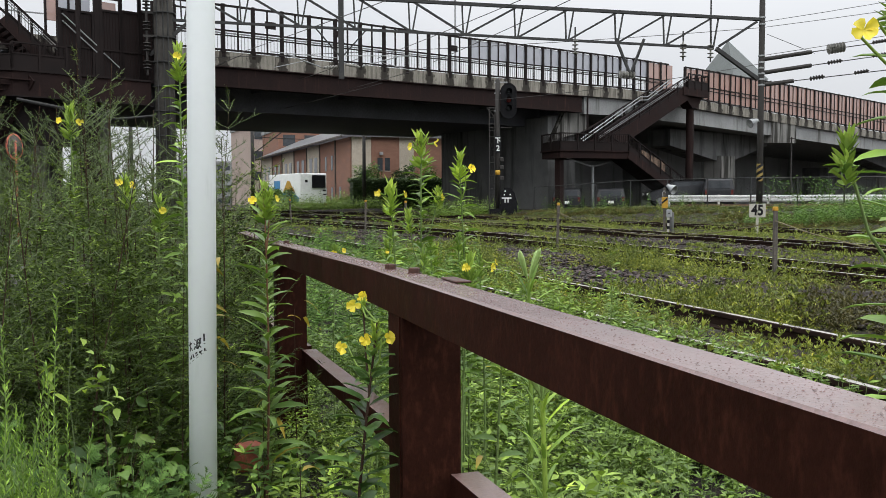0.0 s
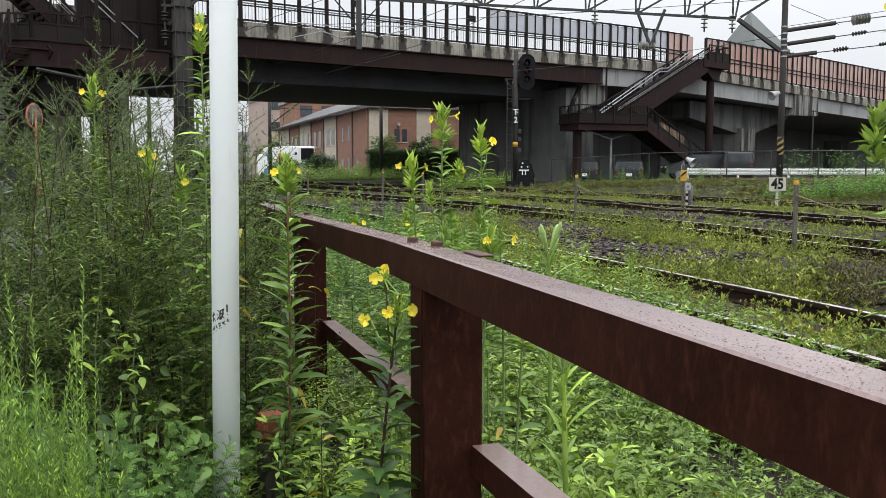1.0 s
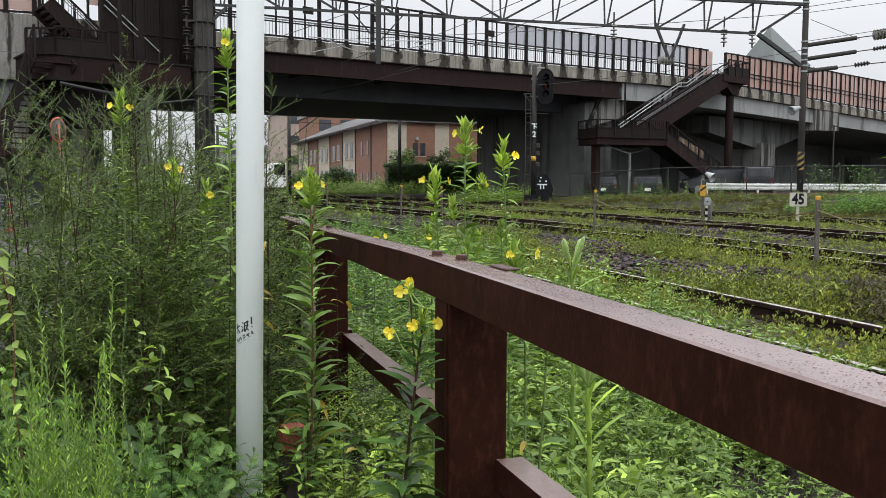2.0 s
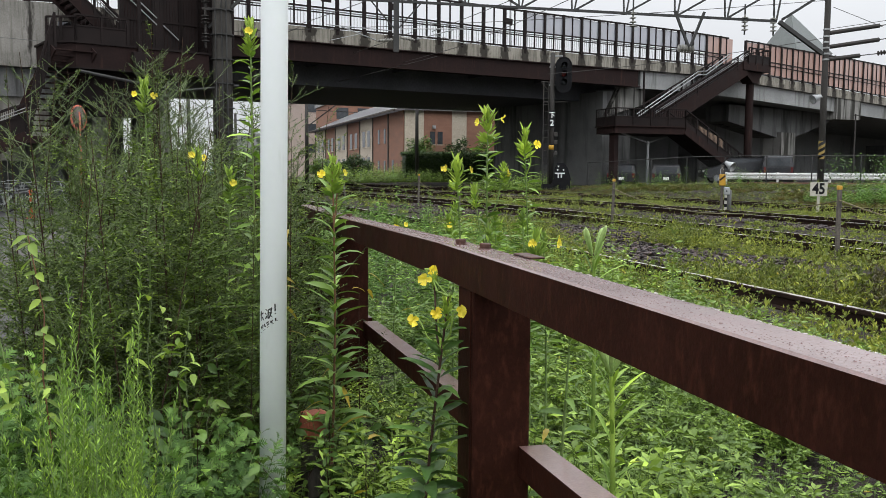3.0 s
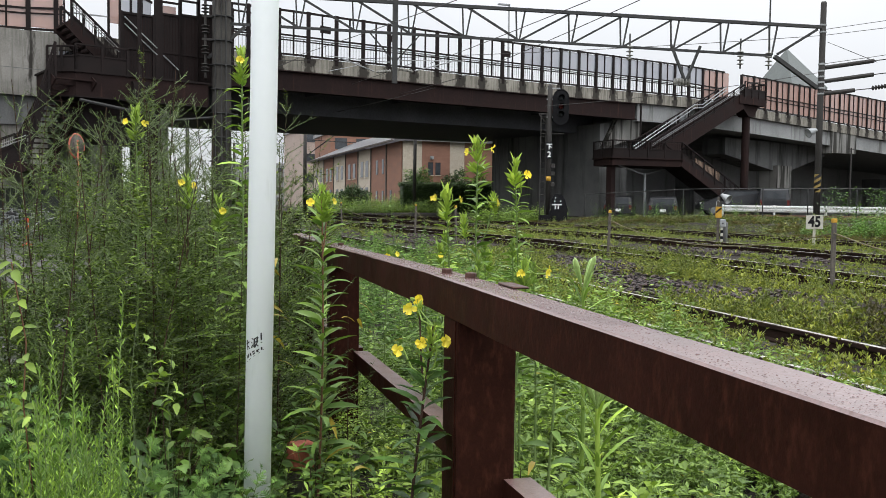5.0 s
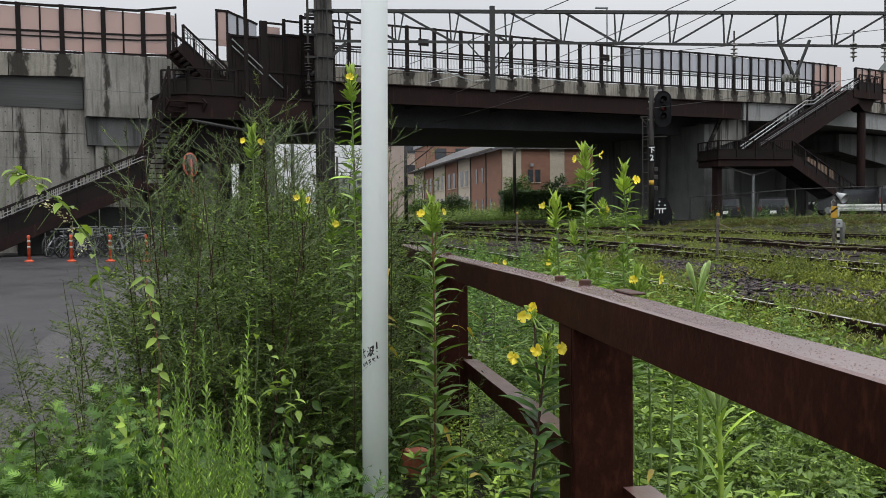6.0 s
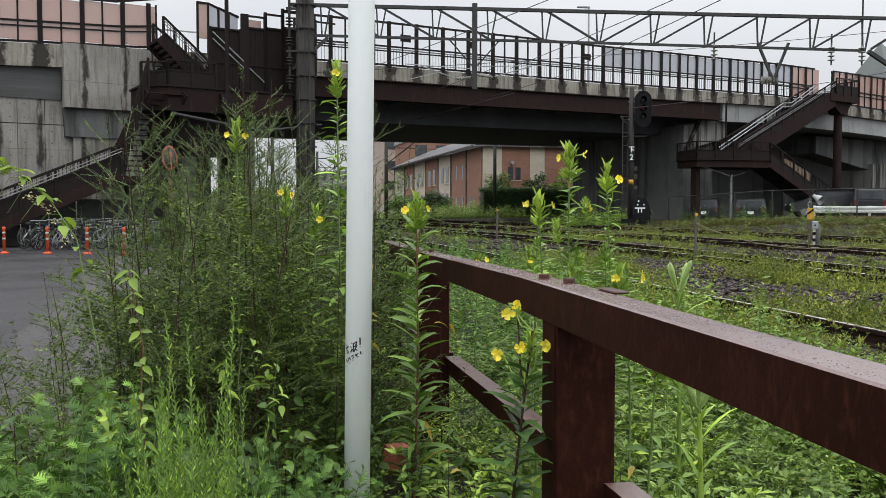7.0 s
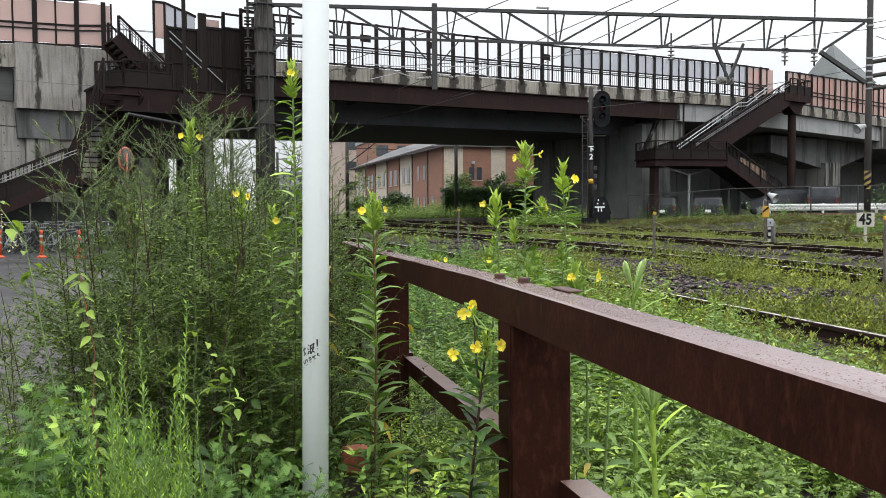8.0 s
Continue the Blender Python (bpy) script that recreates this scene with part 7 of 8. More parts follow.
# lower plants lean out over the gravel edge
for x, y, k, tip in ((-1.02, 3.35, 0.52, -14), (-1.12, 3.7, 0.55, -18), (-1.18, 4.1, 0.6, -16), (-0.92, 3.5, 0.62, -8), (-1.0, 3.95, 0.68, -10), (-0.82, 3.3, 0.6, -4), (-1.32, 4.4, 0.55, -20), (-0.85, 3.8, 0.74, -6)):
    plant("feathery_weed", FEATHER[int(y * 10) % 5], pose(x, y, 0, pick.uniform(-6, 6), tip, pick.uniform(-40, 40)) @ Matrix.Diagonal((k, k, k, 1)),
          "low feathery weed leaning out over the gravel edge", "weed", "tall feathery weeds")

MUG = [stem_and_leaves("mugwort", mugwort(h, 200 + i, 4, 1.35, 5, 2.0), L_MUGWORT, [L_STEM]) for i, h in enumerate((1.0, 1.1, 0.9, 1.15))]
GOLD = [stem_and_leaves("goldenrod_shoot", lance_weed(h, 300 + i, 0.046, 0.0062, 150, 6, 0.0, spread=0.1, rise=0.35, fine=None), L_GOLD, [L_STEM]) for i, h in enumerate((1.25, 1.35, 1.1))]
OVAL = [stem_and_leaves("oval_leaf_bush", ovate_bush(h, 400 + i, 66, 0.07), L_VINE, [L_DARKSTEM]) for i, h in enumerate((0.8, 0.95, 0.7))]


def place_front():
    for i in range(84):
        x, y = pick.uniform(-1.35, -0.2), pick.uniform(1.75, 3.2)
        # a hollow is left open round the pole
        if x > -0.5 and y > 2.15:
            x -= 0.55
        k = pick.uniform(0.8, 1.1) * lerp(x, [(-1.6, 0.62), (-1.0, 0.9), (0.2, 0.95)]) * lerp(y, [(1.7, 0.72), (2.6, 0.95), (3.5, 1.0)])
        if -0.15 * y - 0.12 < x and y < 2.75:
            k *= 0.5
        plant("mugwort", MUG[i % 4], pose(x, y, 0, pick.uniform(-8, 8), pick.uniform(-8, 8), pick.uniform(0, 360)) @ Matrix.Diagonal((k, k, k, 1)), "bright green mugwort plant with deeply cut leaves", "weed", "mugwort plants")
    # a fuller mound in front of the thicket
    for i in range(30):
        x, y = pick.uniform(-0.92, -0.1), pick.uniform(2.15, 2.75)
        k = pick.uniform(0.72, 0.92) * lerp(x, [(-0.92, 1.0), (-0.3, 0.92), (-0.1, 0.72)])
        plant("mugwort", MUG[i % 4], pose(x, y, 0, pick.uniform(-10, 10), pick.uniform(-10, 10), pick.uniform(0, 360)) @ Matrix.Diagonal((k, k, k, 1)), "bright green mugwort plant with deeply cut leaves", "weed", "mugwort plants")
    # two sprays reach across the foot of the pole
    for x, y, k, tip in ((0.02, 2.9, 0.72, 9), (-0.1, 2.8, 0.8, 6)):
        plant("mugwort", MUG[1], pose(x, y, 0, 3, tip, 40) @ Matrix.Diagonal((k, k, k, 1)), "bright green mugwort plant with deeply cut leaves", "weed", "mugwort plants")
    for i in range(21):
        x, y = np.clip(pick.normal(-0.325, 0.06), -0.42, -0.24), pick.normal(2.42, 0.13)
        k = pick.uniform(0.6, 0.86) if i > 2 else (1.04, 0.96, 0.9)[i]
        plant("goldenrod_shoot", GOLD[i % 3], pose(x, y, 0, pick.uniform(-5, 5), pick.uniform(-5, 5), pick.uniform(0, 360)) @ Matrix.Diagonal((k, k, k, 1)), "light green goldenrod shoot with narrow leaves", "weed", "goldenrod shoots")
    for i in range(46):
        x, y = pick.uniform(-1.3, 0.45), pick.uniform(2.9, 4.3)
        if abs(x - 0.17) < 0.22 and y < 3.4:
            y += 0.7
        k = pick.uniform(0.7, 1.1)
        plant("oval_leaf_bush", OVAL[i % 3], pose(x, y, 0, pick.uniform(-8, 8), pick.uniform(-8, 8), pick.uniform(0, 360)) @ Matrix.Diagonal((k, k, k, 1)), "dark green bush shoot with pointed oval leaves", "bush", "oval-leaved shoots")
    for i in range(18):
        x, y = pick.uniform(-0.55, -0.1), pick.uniform(3.05, 3.5)
        k = pick.uniform(0.85, 1.15)
        plant("oval_leaf_bush", OVAL[i % 3], pose(x, y, 0, pick.uniform(-8, 8), pick.uniform(-8, 8), pick.uniform(0, 360)) @ Matrix.Diagonal((k, k, k, 1)), "dark green bush shoot with pointed oval leaves", "bush", "oval-leaved shoots")
    for i in range(10):
        x, y = pick.uniform(0.30, 0.50), pick.uniform(4.6, 5.9)
        k = pick.uniform(0.45, 0.8)
        plant("oval_leaf_bush", OVAL[i % 3], pose(x, y, 0, pick.uniform(-8, 8), pick.uniform(-8, 8), pick.uniform(0, 360)) @ Matrix.Diagonal((k, k, k, 1)), "dark green bush shoot with pointed oval leaves", "bush", "oval-leaved shoots")


place_front()


def flower(t, c, way, size, mats=(3, 2)):
    """Four broad petals round a throat, on a pale tube."""
    way = unit(np.asarray(way, float))
    a = unit(np.cross(way, [0.2, 0.3, 1.0]))
    b = np.cross(way, a)
    c = np.asarray(c, float)
    put_stem(t, np.array([c - way * size * 0.9, c - way * size * 0.4, c]), 0.003, 0.005, mats[1], 5)
    spin = rng.uniform(0, 1.57)
    for k in range(4):
        e = k * math.pi / 2 + spin + rng.uniform(-0.2, 0.2)
        d = math.cos(e) * a + math.sin(e) * b
        s = np.cross(way, d)
        r = size * 0.55 * rng.uniform(0.85, 1.1)
        cup, bend_back, wide = rng.uniform(0.5, 1.1), rng.uniform(0.2, 0.6), rng.uniform(0.75, 1.05)
        v = [c]
        for q in (0.45, 0.8, 1.0):
            for i in range(5):
                g = (i - 2) / 2
                w = (0.26 + 0.32 * q) * g * wide
                reach = q * (1.0 - 0.28 * g * g - (0.1 if q == 1.0 and i == 2 else 0))
                v.append(c + d * r * reach + s * r * w + way * r * (cup * q - bend_back * q * q + 0.2 * g * g + 0.06 * math.sin(5 * g + k)))
        f = [[0, 1 + i, 2 + i] for i in range(4)]
        for o in (1, 6):
            for i in range(4):
                f += [[o + i, o + i + 5, o + i + 6], [o + i, o + i + 6, o + i + 1]]
        t.put(v, f, mats[0])


def primrose(name, foot, tip, seed, blooms=(), leaf_len=0.12, leaf_n=46, side=(), label="evening primrose with yellow flowers", first=0.08, stem_mat=L_STEM, head=0.1, dense=2.1, ratio=0.24, leaf_mat=L_PRIM, arch=0.0):
    """A tall evening primrose from foot to tip; blooms are (place, way, size), side shoots end at places."""
    global rng
    keep, rng = rng, np.random.default_rng(seed)
    foot, tip = np.array(foot, float), np.array(tip, float)
    ob = thing(name, Matrix.Translation(foot), label, "flowering plant", "evening primroses")
    d = tip - foot
    ln = np.linalg.norm(d)
    s = np.linspace(0, 1, 9)[:, None]
    stem = d * s + np.array([0.02, 0.015, 0]) * np.sin(s * 3.1) * (1 if seed % 2 else -1)
    t = Tris()
    put_stem(t, stem, 0.0065, 0.003, 0, 7)
    for e in side:
        e = np.array(e, float) - foot
        p = along(stem, min(0.95, max(0.3, (e[2] - 0.22) / d[2])))
        sh = np.array([p, p + (e - p) * np.array([0.6, 0.6, 0.4]), e])
        put_stem(t, sh, 0.0035, 0.0025, 0, 5)
    v, f, m = t.done()
    o = new("stem", tri_mesh("stem", v, f, m, [stem_mat]))
    o.parent = ob
    t = Tris()
    leaf_n = int(leaf_n * dense)
    i = np.arange(leaf_n)
    q = first + (0.93 - first) * i / leaf_n
    size = leaf_len * (1.35 - 0.72 * q) * rng.uniform(0.75, 1.1, leaf_n)
    put_leaves(t, along(stem, q), dirs(i * 2.4 + rng.uniform(-0.3, 0.3, leaf_n), rng.uniform(0.0, 0.35, leaf_n) + 0.3 * q ** 2 + arch), size, size * rng.uniform(0.82, 1.18, leaf_n) * ratio, rng.uniform(0.12, 0.5, leaf_n) + 0.1 * arch, 0, True, roll=0.28)
    for e in side:
        e = np.array(e, float) - foot
        n = 9
        put_leaves(t, e + rng.normal(0, 0.008, (n, 3)) - np.array([0, 0, 0.03]), dirs(az(n), rng.uniform(0.2, 0.9, n)), rng.uniform(0.03, 0.06, n), 0.012, 0.3, 0, True)
    v, f, m = t.done()
    o = new("foliage", tri_mesh("foliage", v, f, m, [leaf_mat]))
    o.parent = ob
    tagged(o, "lance-shaped green leaves", kind="stuff")
    # crowded buds at the top
    t = Tris()
    tops = [(along(stem, 0.97), head)] + [(np.array(e, float) - foot, head * 0.6) for e in side]
    for c, r in tops:
        n = 54
        z = rng.uniform(-1.0, 0.3, n)
        put_leaves(t, c + np.stack([np.zeros(n), np.zeros(n), z * r], -1), dirs(az(n), rng.uniform(0.1, 0.5, n) + 0.85 * (z + 1.0) / 1.3), r * rng.uniform(0.3, 0.62, n), r * 0.16, -0.2, 0, True)
    v, f, m = t.done()
    o = new("inflorescence", tri_mesh("inflorescence", v, f, m, [L_PRIMTOP]))
    o.parent = ob
    tagged(o, "pale green cluster of long buds", kind="stuff")
    for c, way, size in blooms:
        t = Tris()
        c = np.array(c, float) - foot
        flower(t, (0, 0, 0), way, size * 0.8, (0, 1))
        v, f, m = t.done()
        fl = new("flower", tri_mesh("flower", v, f, m, [L_PETAL, L_PRIMTOP]))
        fl.parent = ob
        fl.matrix_basis = Matrix.Translation(c)
        tagged(fl, "yellow four-petalled flower")
        j = np.argmin(np.abs(stem[:, 2] - (c[2] - 0.04)))
        t = Tris()
        w = unit(np.array(way, float))
        put_stem(t, np.array([stem[j], (stem[j] + c) / 2 + np.array([0, 0, -0.01]), c - w * size * 0.8]), 0.003, 0.0025, 0, 5)
        v, f, m = t.done()
        sk = new("flower_stalk", tri_mesh("flower_stalk", v, f, m, [L_PRIMTOP]))
        sk.parent = ob
    rng = keep
    return ob


primrose("evening_primrose", (0.43, 3.62, 0.0), (0.445, 3.6, 1.555), 1, [((0.40, 3.57, 1.50), (-0.5, -1, 0.1), 0.045), ((0.49, 3.58, 1.505), (0.8, -0.8, 0.2), 0.04)], 0.185, 64,
                  side=[((0.47, 3.6, 1.50))], stem_mat=L_REDSTEM, dense=1.45, ratio=0.21, arch=0.3, first=0.2, label="tall evening primrose with narrow leaves beside the white pole")
primrose("evening_primrose", (0.50, 2.28, 0.0), (0.61, 2.33, 1.16), 2,
                  [((0.623, 2.266, 1.127), (0.2, -1, 0.15), 0.046), ((0.588, 2.38, 1.105), (-0.3, -1, 0.05), 0.045), ((0.525, 2.40, 1.085), (-0.5, -1, -0.25), 0.046),
                   ((0.575, 2.46, 1.195), (-0.7, -0.8, -0.1), 0.045), ((0.60, 2.5, 1.215), (0.3, -0.9, -0.05), 0.044)], 0.17, 44, dense=2.4, ratio=0.26, arch=0.15, leaf_mat=L_PRIMDARK,
                  side=[(0.60, 2.46, 1.19)], label="evening primrose with open yellow flowers in front of the fence post", first=0.1, stem_mat=L_DARKSTEM, head=0.06)
P_BACK = [
    primrose("evening_primrose", (0.98, 3.45, 0.0), (0.935, 3.45, 1.575), 3, [((0.885, 3.42, 1.525), (-0.9, -0.6, 0.25), 0.042), ((0.985, 3.42, 1.52), (0.8, -0.6, 0.25), 0.042)], 0.115, 40,
             label="evening primrose growing up behind the fence", stem_mat=L_STEM, first=0.45),
    primrose("evening_primrose", (1.09, 3.4, 0.0), (1.055, 3.4, 1.775), 4, [((1.005, 3.38, 1.71), (-0.9, -0.6, 0.1), 0.042), ((1.105, 3.38, 1.725), (0.9, -0.5, 0.1), 0.04), ((1.125, 3.36, 1.51), (0.9, -0.5, 0.0), 0.04)],
             0.12, 50, side=[(1.12, 3.38, 1.52), (0.99, 3.36, 1.42)], label="tall bushy evening primrose behind the fence", first=0.45),
    primrose("evening_primrose", (1.36, 3.68, 0.0), (1.31, 3.68, 1.71), 5, [((1.352, 3.64, 1.635), (0.3, -1, 0.0), 0.05), ((1.45, 3.6, 1.22), (0.9, -0.4, 0.1), 0.04)], 0.115, 46, label="evening primrose with one large flower behind the fence",
             stem_mat=L_STEM, first=0.45)]
P_MISC = [
    primrose("evening_primrose", (0.20, 3.95, 0.0), (0.135, 3.9, 2.16), 6, [((0.125, 3.86, 2.10), (0.1, -1, 0.3), 0.045)], 0.14, 70, label="very tall evening primrose half hidden by the pole", stem_mat=L_STEM),
    primrose("evening_primrose", (-0.14, 4.1, 0.0), (-0.10, 4.05, 1.60), 7, [((-0.12, 4.0, 1.575), (-0.4, -1, 0.3), 0.045), ((-0.07, 4.0, 1.565), (0.6, -1, 0.2), 0.04)], 0.07, 24, label="thin evening primrose in the weed thicket", stem_mat=L_DARKSTEM),
    primrose("evening_primrose", (0.03, 4.05, 0.0), (0.045, 4.0, 1.50), 8, [((0.05, 3.95, 1.455), (0.2, -1, 0.2), 0.042)], 0.13, 40, label="evening primrose in the weed thicket", stem_mat=L_STEM),
    primrose("evening_primrose", (-0.36, 4.25, 0.0), (-0.33, 4.2, 1.92), 9, [((-0.36, 4.15, 1.85), (-0.8, -0.8, 0.1), 0.04), ((-0.29, 4.15, 1.845), (0.8, -0.8, 0.1), 0.04)], 0.08, 54, label="tall slender evening primrose rising out of the weeds", stem_mat=L_STEM),
    primrose("evening_primrose", (1.33, 1.22, 0.0), (1.30, 1.24, 1.95), 10, [((1.17, 1.19, 1.775), (-0.6, -0.8, 0.1), 0.05), ((1.22, 1.17, 1.80), (0.3, -1, 0.1), 0.045)], 0.13, 46,
             side=[(1.15, 1.2, 1.57)], label="evening primrose close to the end of the fence", stem_mat=L_STEM, first=0.3),
    primrose("evening_primrose", (0.90, 2.35, 0.0), (0.98, 2.33, 1.12), 13, [], 0.13, 12, dense=1.6, label="primrose stem bending below the beam", stem_mat=L_STEM),
    primrose("evening_primrose", (2.5, 2.92, 0.3), (2.49, 2.9, 0.56), 17, [((2.47, 2.86, 0.53), (-0.4, -1, 0.3), 0.045), ((2.4, 2.9, 0.58), (-0.7, -0.8, 0.2), 0.04)], 0.1, 9, first=0.2, head=0.05, label="low evening primrose with yellow flowers among verge weeds"),
    primrose("evening_primrose", (0.98, 4.9, 0.0), (0.99, 4.9, 1.22), 14, [((0.97, 4.85, 1.2), (-0.4, -1, 0.1), 0.045), ((1.02, 4.85, 1.215), (0.6, -1, 0.1), 0.04)], 0.09, 20, first=0.5, label="small evening primrose behind the far beam"),
    primrose("evening_primrose", (1.25, 4.7, 0.0), (1.24, 4.7, 1.26), 15, [((1.23, 4.65, 1.22), (-0.5, -1, 0.1), 0.042)], 0.09, 20, first=0.5, label="small evening primrose behind the far beam"),
    primrose("evening_primrose", (1.08, 3.0, 0.0), (1.12, 3.0, 1.27), 16, [((1.10, 2.98, 1.25), (-0.5, -1, 0.1), 0.04), ((1.19, 2.97, 1.25), (0.5, -1, 0.1), 0.04)], 0.09, 20, first=0.6, label="small evening primrose behind the beam"),
]


def lily(foot, tip, seed, pods, size, label):
    """A stout lily stem with narrow leaves and long closed buds at the top."""
    global rng
    keep, rng = rng, np.random.default_rng(seed)
    ob = thing("lily", pose(*foot), label, "flowering plant", "lilies in bud")
    d = np.array(tip, float) - np.array(foot, float)
    stem = d * np.linspace(0, 1, 7)[:, None] + np.array([0.01, 0, 0]) * np.sin(np.linspace(0, 3, 7))[:, None]
    t = Tris()
    put_stem(t, stem, 0.010, 0.0065, 0, 8)
    o = new("stem", tri_mesh("stem", *t.done(), [L_PRIMTOP]))
    o.parent = ob
    t = Tris()
    n = 52
    q = np.linspace(0.12, 0.99, n)
    put_leaves(t, along(stem, q), dirs(np.arange(n) * 2.4, rng.uniform(0.55, 1.25, n)), rng.uniform(0.11, 0.2, n), 0.012, 0.3, 0, True, roll=0.3)
    o = new("foliage", tri_mesh("foliage", *t.done(), [L_PRIM]))
    o.parent = ob
    tagged(o, "long narrow green leaves", kind="stuff")
    for k in range(pods):
        a = k * 6.28 / pods + 0.5
        way = Vector((math.cos(a) * 0.42, math.sin(a) * 0.42, 1.0)).normalized()
        ln = size * rng.uniform(0.85, 1.1)
        w = ln * 0.085
        bm = lathe(bmesh.new(), [(0.002, -0.03), (0.0025, 0.0), (w * 0.55, ln * 0.12), (w * 0.8, ln * 0.4), (w, ln * 0.68), (w * 0.72, ln * 0.9), (0.001, ln)], 9,
                   Matrix.Translation(Vector(tip) - Vector(foot) + way * 0.02) @ way.to_track_quat("Z", "Y").to_matrix().to_4x4())
        part("bud", bm, L_BUD, ob, "pale green closed lily bud", smooth=True)
    rng = keep
    return ob


lily((1.02, 2.12, 0.0), (1.0, 2.1, 0.965), 61, 5, 0.13, "lily with a stout pale stem and closed buds below the beam")
lily((1.40, 3.1, 0.0), (1.395, 3.1, 1.175), 62, 4, 0.12, "lily with long pale green buds showing over the beam")


def build_vine():
    """A climbing stem with paired oval leaves against the thicket."""
    vi = thing("climbing_vine", pose(-0.56, 2.95, 0), "young vine with bright yellow-green paired leaves", "vine")
    pts = np.array([(0.05, 0.1, 0.0), (0.02, 0.05, 0.5), (0.0, 0, 0.85), (0.01, 0, 1.05), (-0.03, 0, 1.3)])
    t = Tris()
    put_stem(t, pts, 0.003, 0.002, 0, 5)
    v, f, m = t.done()
    o = new("stem", tri_mesh("stem", v, f, m, [L_REDSTEM]))
    o.parent = vi
    for i, z in enumerate(np.arange(0.72, 1.32, 0.042) + pick.uniform(-0.012, 0.012, 15)):
        for s in (-1, 1):
            if pick.uniform() < 0.15:
                continue
            t = Tris()
            a = (0.0 if s > 0 else math.pi) + pick.uniform(-1.3, 1.1)
            l = pick.uniform(0.036, 0.052) * (1.2 if z > 1.1 else 1)
            put_leaves(t, [(0, 0, 0)], [dirs(a, pick.uniform(-0.5, 0.35))], l, l * 0.52, pick.uniform(0.1, 0.5), 0, True, roll=0.7, tilt=-0.6 * s)
            v, f, m = t.done()
            o = new("leaf", tri_mesh("leaf", v, f, m, [L_LIME]))
            o.parent = vi
            o.matrix_basis = Matrix.Translation(along(pts, np.interp(z, pts[:, 2], np.linspace(0, 1, 5))))
    for k, (x, y, z0, z1, n) in enumerate(((-0.13, 3.0, 0.86, 1.02, 10), (-0.25, 3.05, 0.9, 1.1, 5), (-0.06, 2.95, 0.66, 0.76, 6), (-0.62, 2.9, 0.72, 0.9, 16))):
        t = Tris()
        n *= 2
        q = np.c_[pick.normal(0, 0.045, n), pick.normal(0, 0.045, n), pick.uniform(z0 - 0.04, z1, n)]
        put_stem(t, np.array([(0, 0.05, 0), (0.02, 0.03, z0 * 0.6), (0, 0, z0), (0.02, 0, z1)]), 0.0025, 0.0012, 1, 4)
        put_leaves(t, q, dirs(pick.uniform(0, 6.28, n), pick.uniform(-0.4, 0.5, n)), pick.uniform(0.036, 0.06, n), pick.uniform(0.015, 0.026, n), 0.4, 0, True)
        v, f, m = t.done()
        ob = new("lime_vine", tri_mesh("lime_vine", v, f, m, [L_LIME, L_SHOOT]))
        ob.matrix_world = pose(x, y, 0)
        tagged(ob, "shoot with fresh yellow-green leaves among darker weeds", "vine", "young vines")


build_vine()


def build_arching_vine():
    """A shoot that arches out over the car park with small whitish flowers."""
    vi = thing("flowering_vine", pose(-0.70, 2.95, 0), "arching vine with small whitish flowers over the asphalt", "vine")
    pts = np.array([(0.1, 0.05, 0.0), (0.06, 0.02, 0.7), (-0.02, 0, 1.2), (-0.05, 0, 1.4), (-0.13, 0, 1.53), (-0.24, 0, 1.63), (-0.30, 0.02, 1.66)])
    t = Tris()
    put_stem(t, pts, 0.003, 0.0012, 0, 5)
    for k in range(7):
        p = along(pts, 0.55 + 0.06 * k)
        put_stem(t, np.array([p, p + np.array([-0.04, 0, 0.0]), p + np.array([-0.09, 0, -0.05 - 0.01 * k])]), 0.0014, 0.0008, 0, 3)
    v, f, m = t.done()
    o = new("stem", tri_mesh("stem", v, f, m, [L_STEM]))
    o.parent = vi
    for k in range(26):
        t = Tris()
        l = pick.uniform(0.035, 0.06)
        put_leaves(t, [(0, 0, 0)], [dirs(pick.uniform(0, 6.28), pick.uniform(-0.6, 0.3))], l, l * 0.6, 0.4, 0, True, roll=0.8)
        v, f, m = t.done()
        o = new("leaf", tri_mesh("leaf", v, f, m, [L_LIME]))
        o.parent = vi
        o.matrix_basis = Matrix.Translation(along(pts, pick.uniform(0.35, 1.0)) + pick.normal(0, 0.006, 3))
    t = Tris()
    n = 154
    q = np.repeat(along(pts, np.linspace(0.52, 0.93, 14)) + np.c_[pick.uniform(-0.03, 0.012, 14), pick.normal(0, 0.008, 14), pick.uniform(-0.03, 0.0, 14)], 11, 0) + pick.normal(0, 0.008, (n, 3))
    put_leaves(t, q, dirs(pick.uniform(0, 6.28, n), pick.uniform(-0.8, 0.8, n)), 0.011, 0.007, 0.1, 0, None)
    v, f, m = t.done()
    o = new("blossom", tri_mesh("blossom", v, f, m, [L_BLOSSOM]))
    o.parent = vi
    tagged(o, "tiny whitish blossom", kind="stuff")


build_arching_vine()


# leafy stems without flowers that thicken the group behind the beam
for k, (x, y, h) in enumerate(((1.0, 3.62, 1.38), (1.14, 3.5, 1.34), (1.2, 3.62, 1.3), (1.27, 3.52, 1.36), (1.4, 3.8, 1.32), (0.9, 3.6, 1.24), (1.05, 3.28, 1.3), (1.36, 3.5, 1.26))):
    P_MISC.append(primrose("evening_primrose", (x, y, 0.0), (x - 0.02, y, h), 30 + k, [], 0.13, 26, label="leafy evening primrose stem behind the beam", stem_mat=L_STEM, head=0.06, first=0.55))


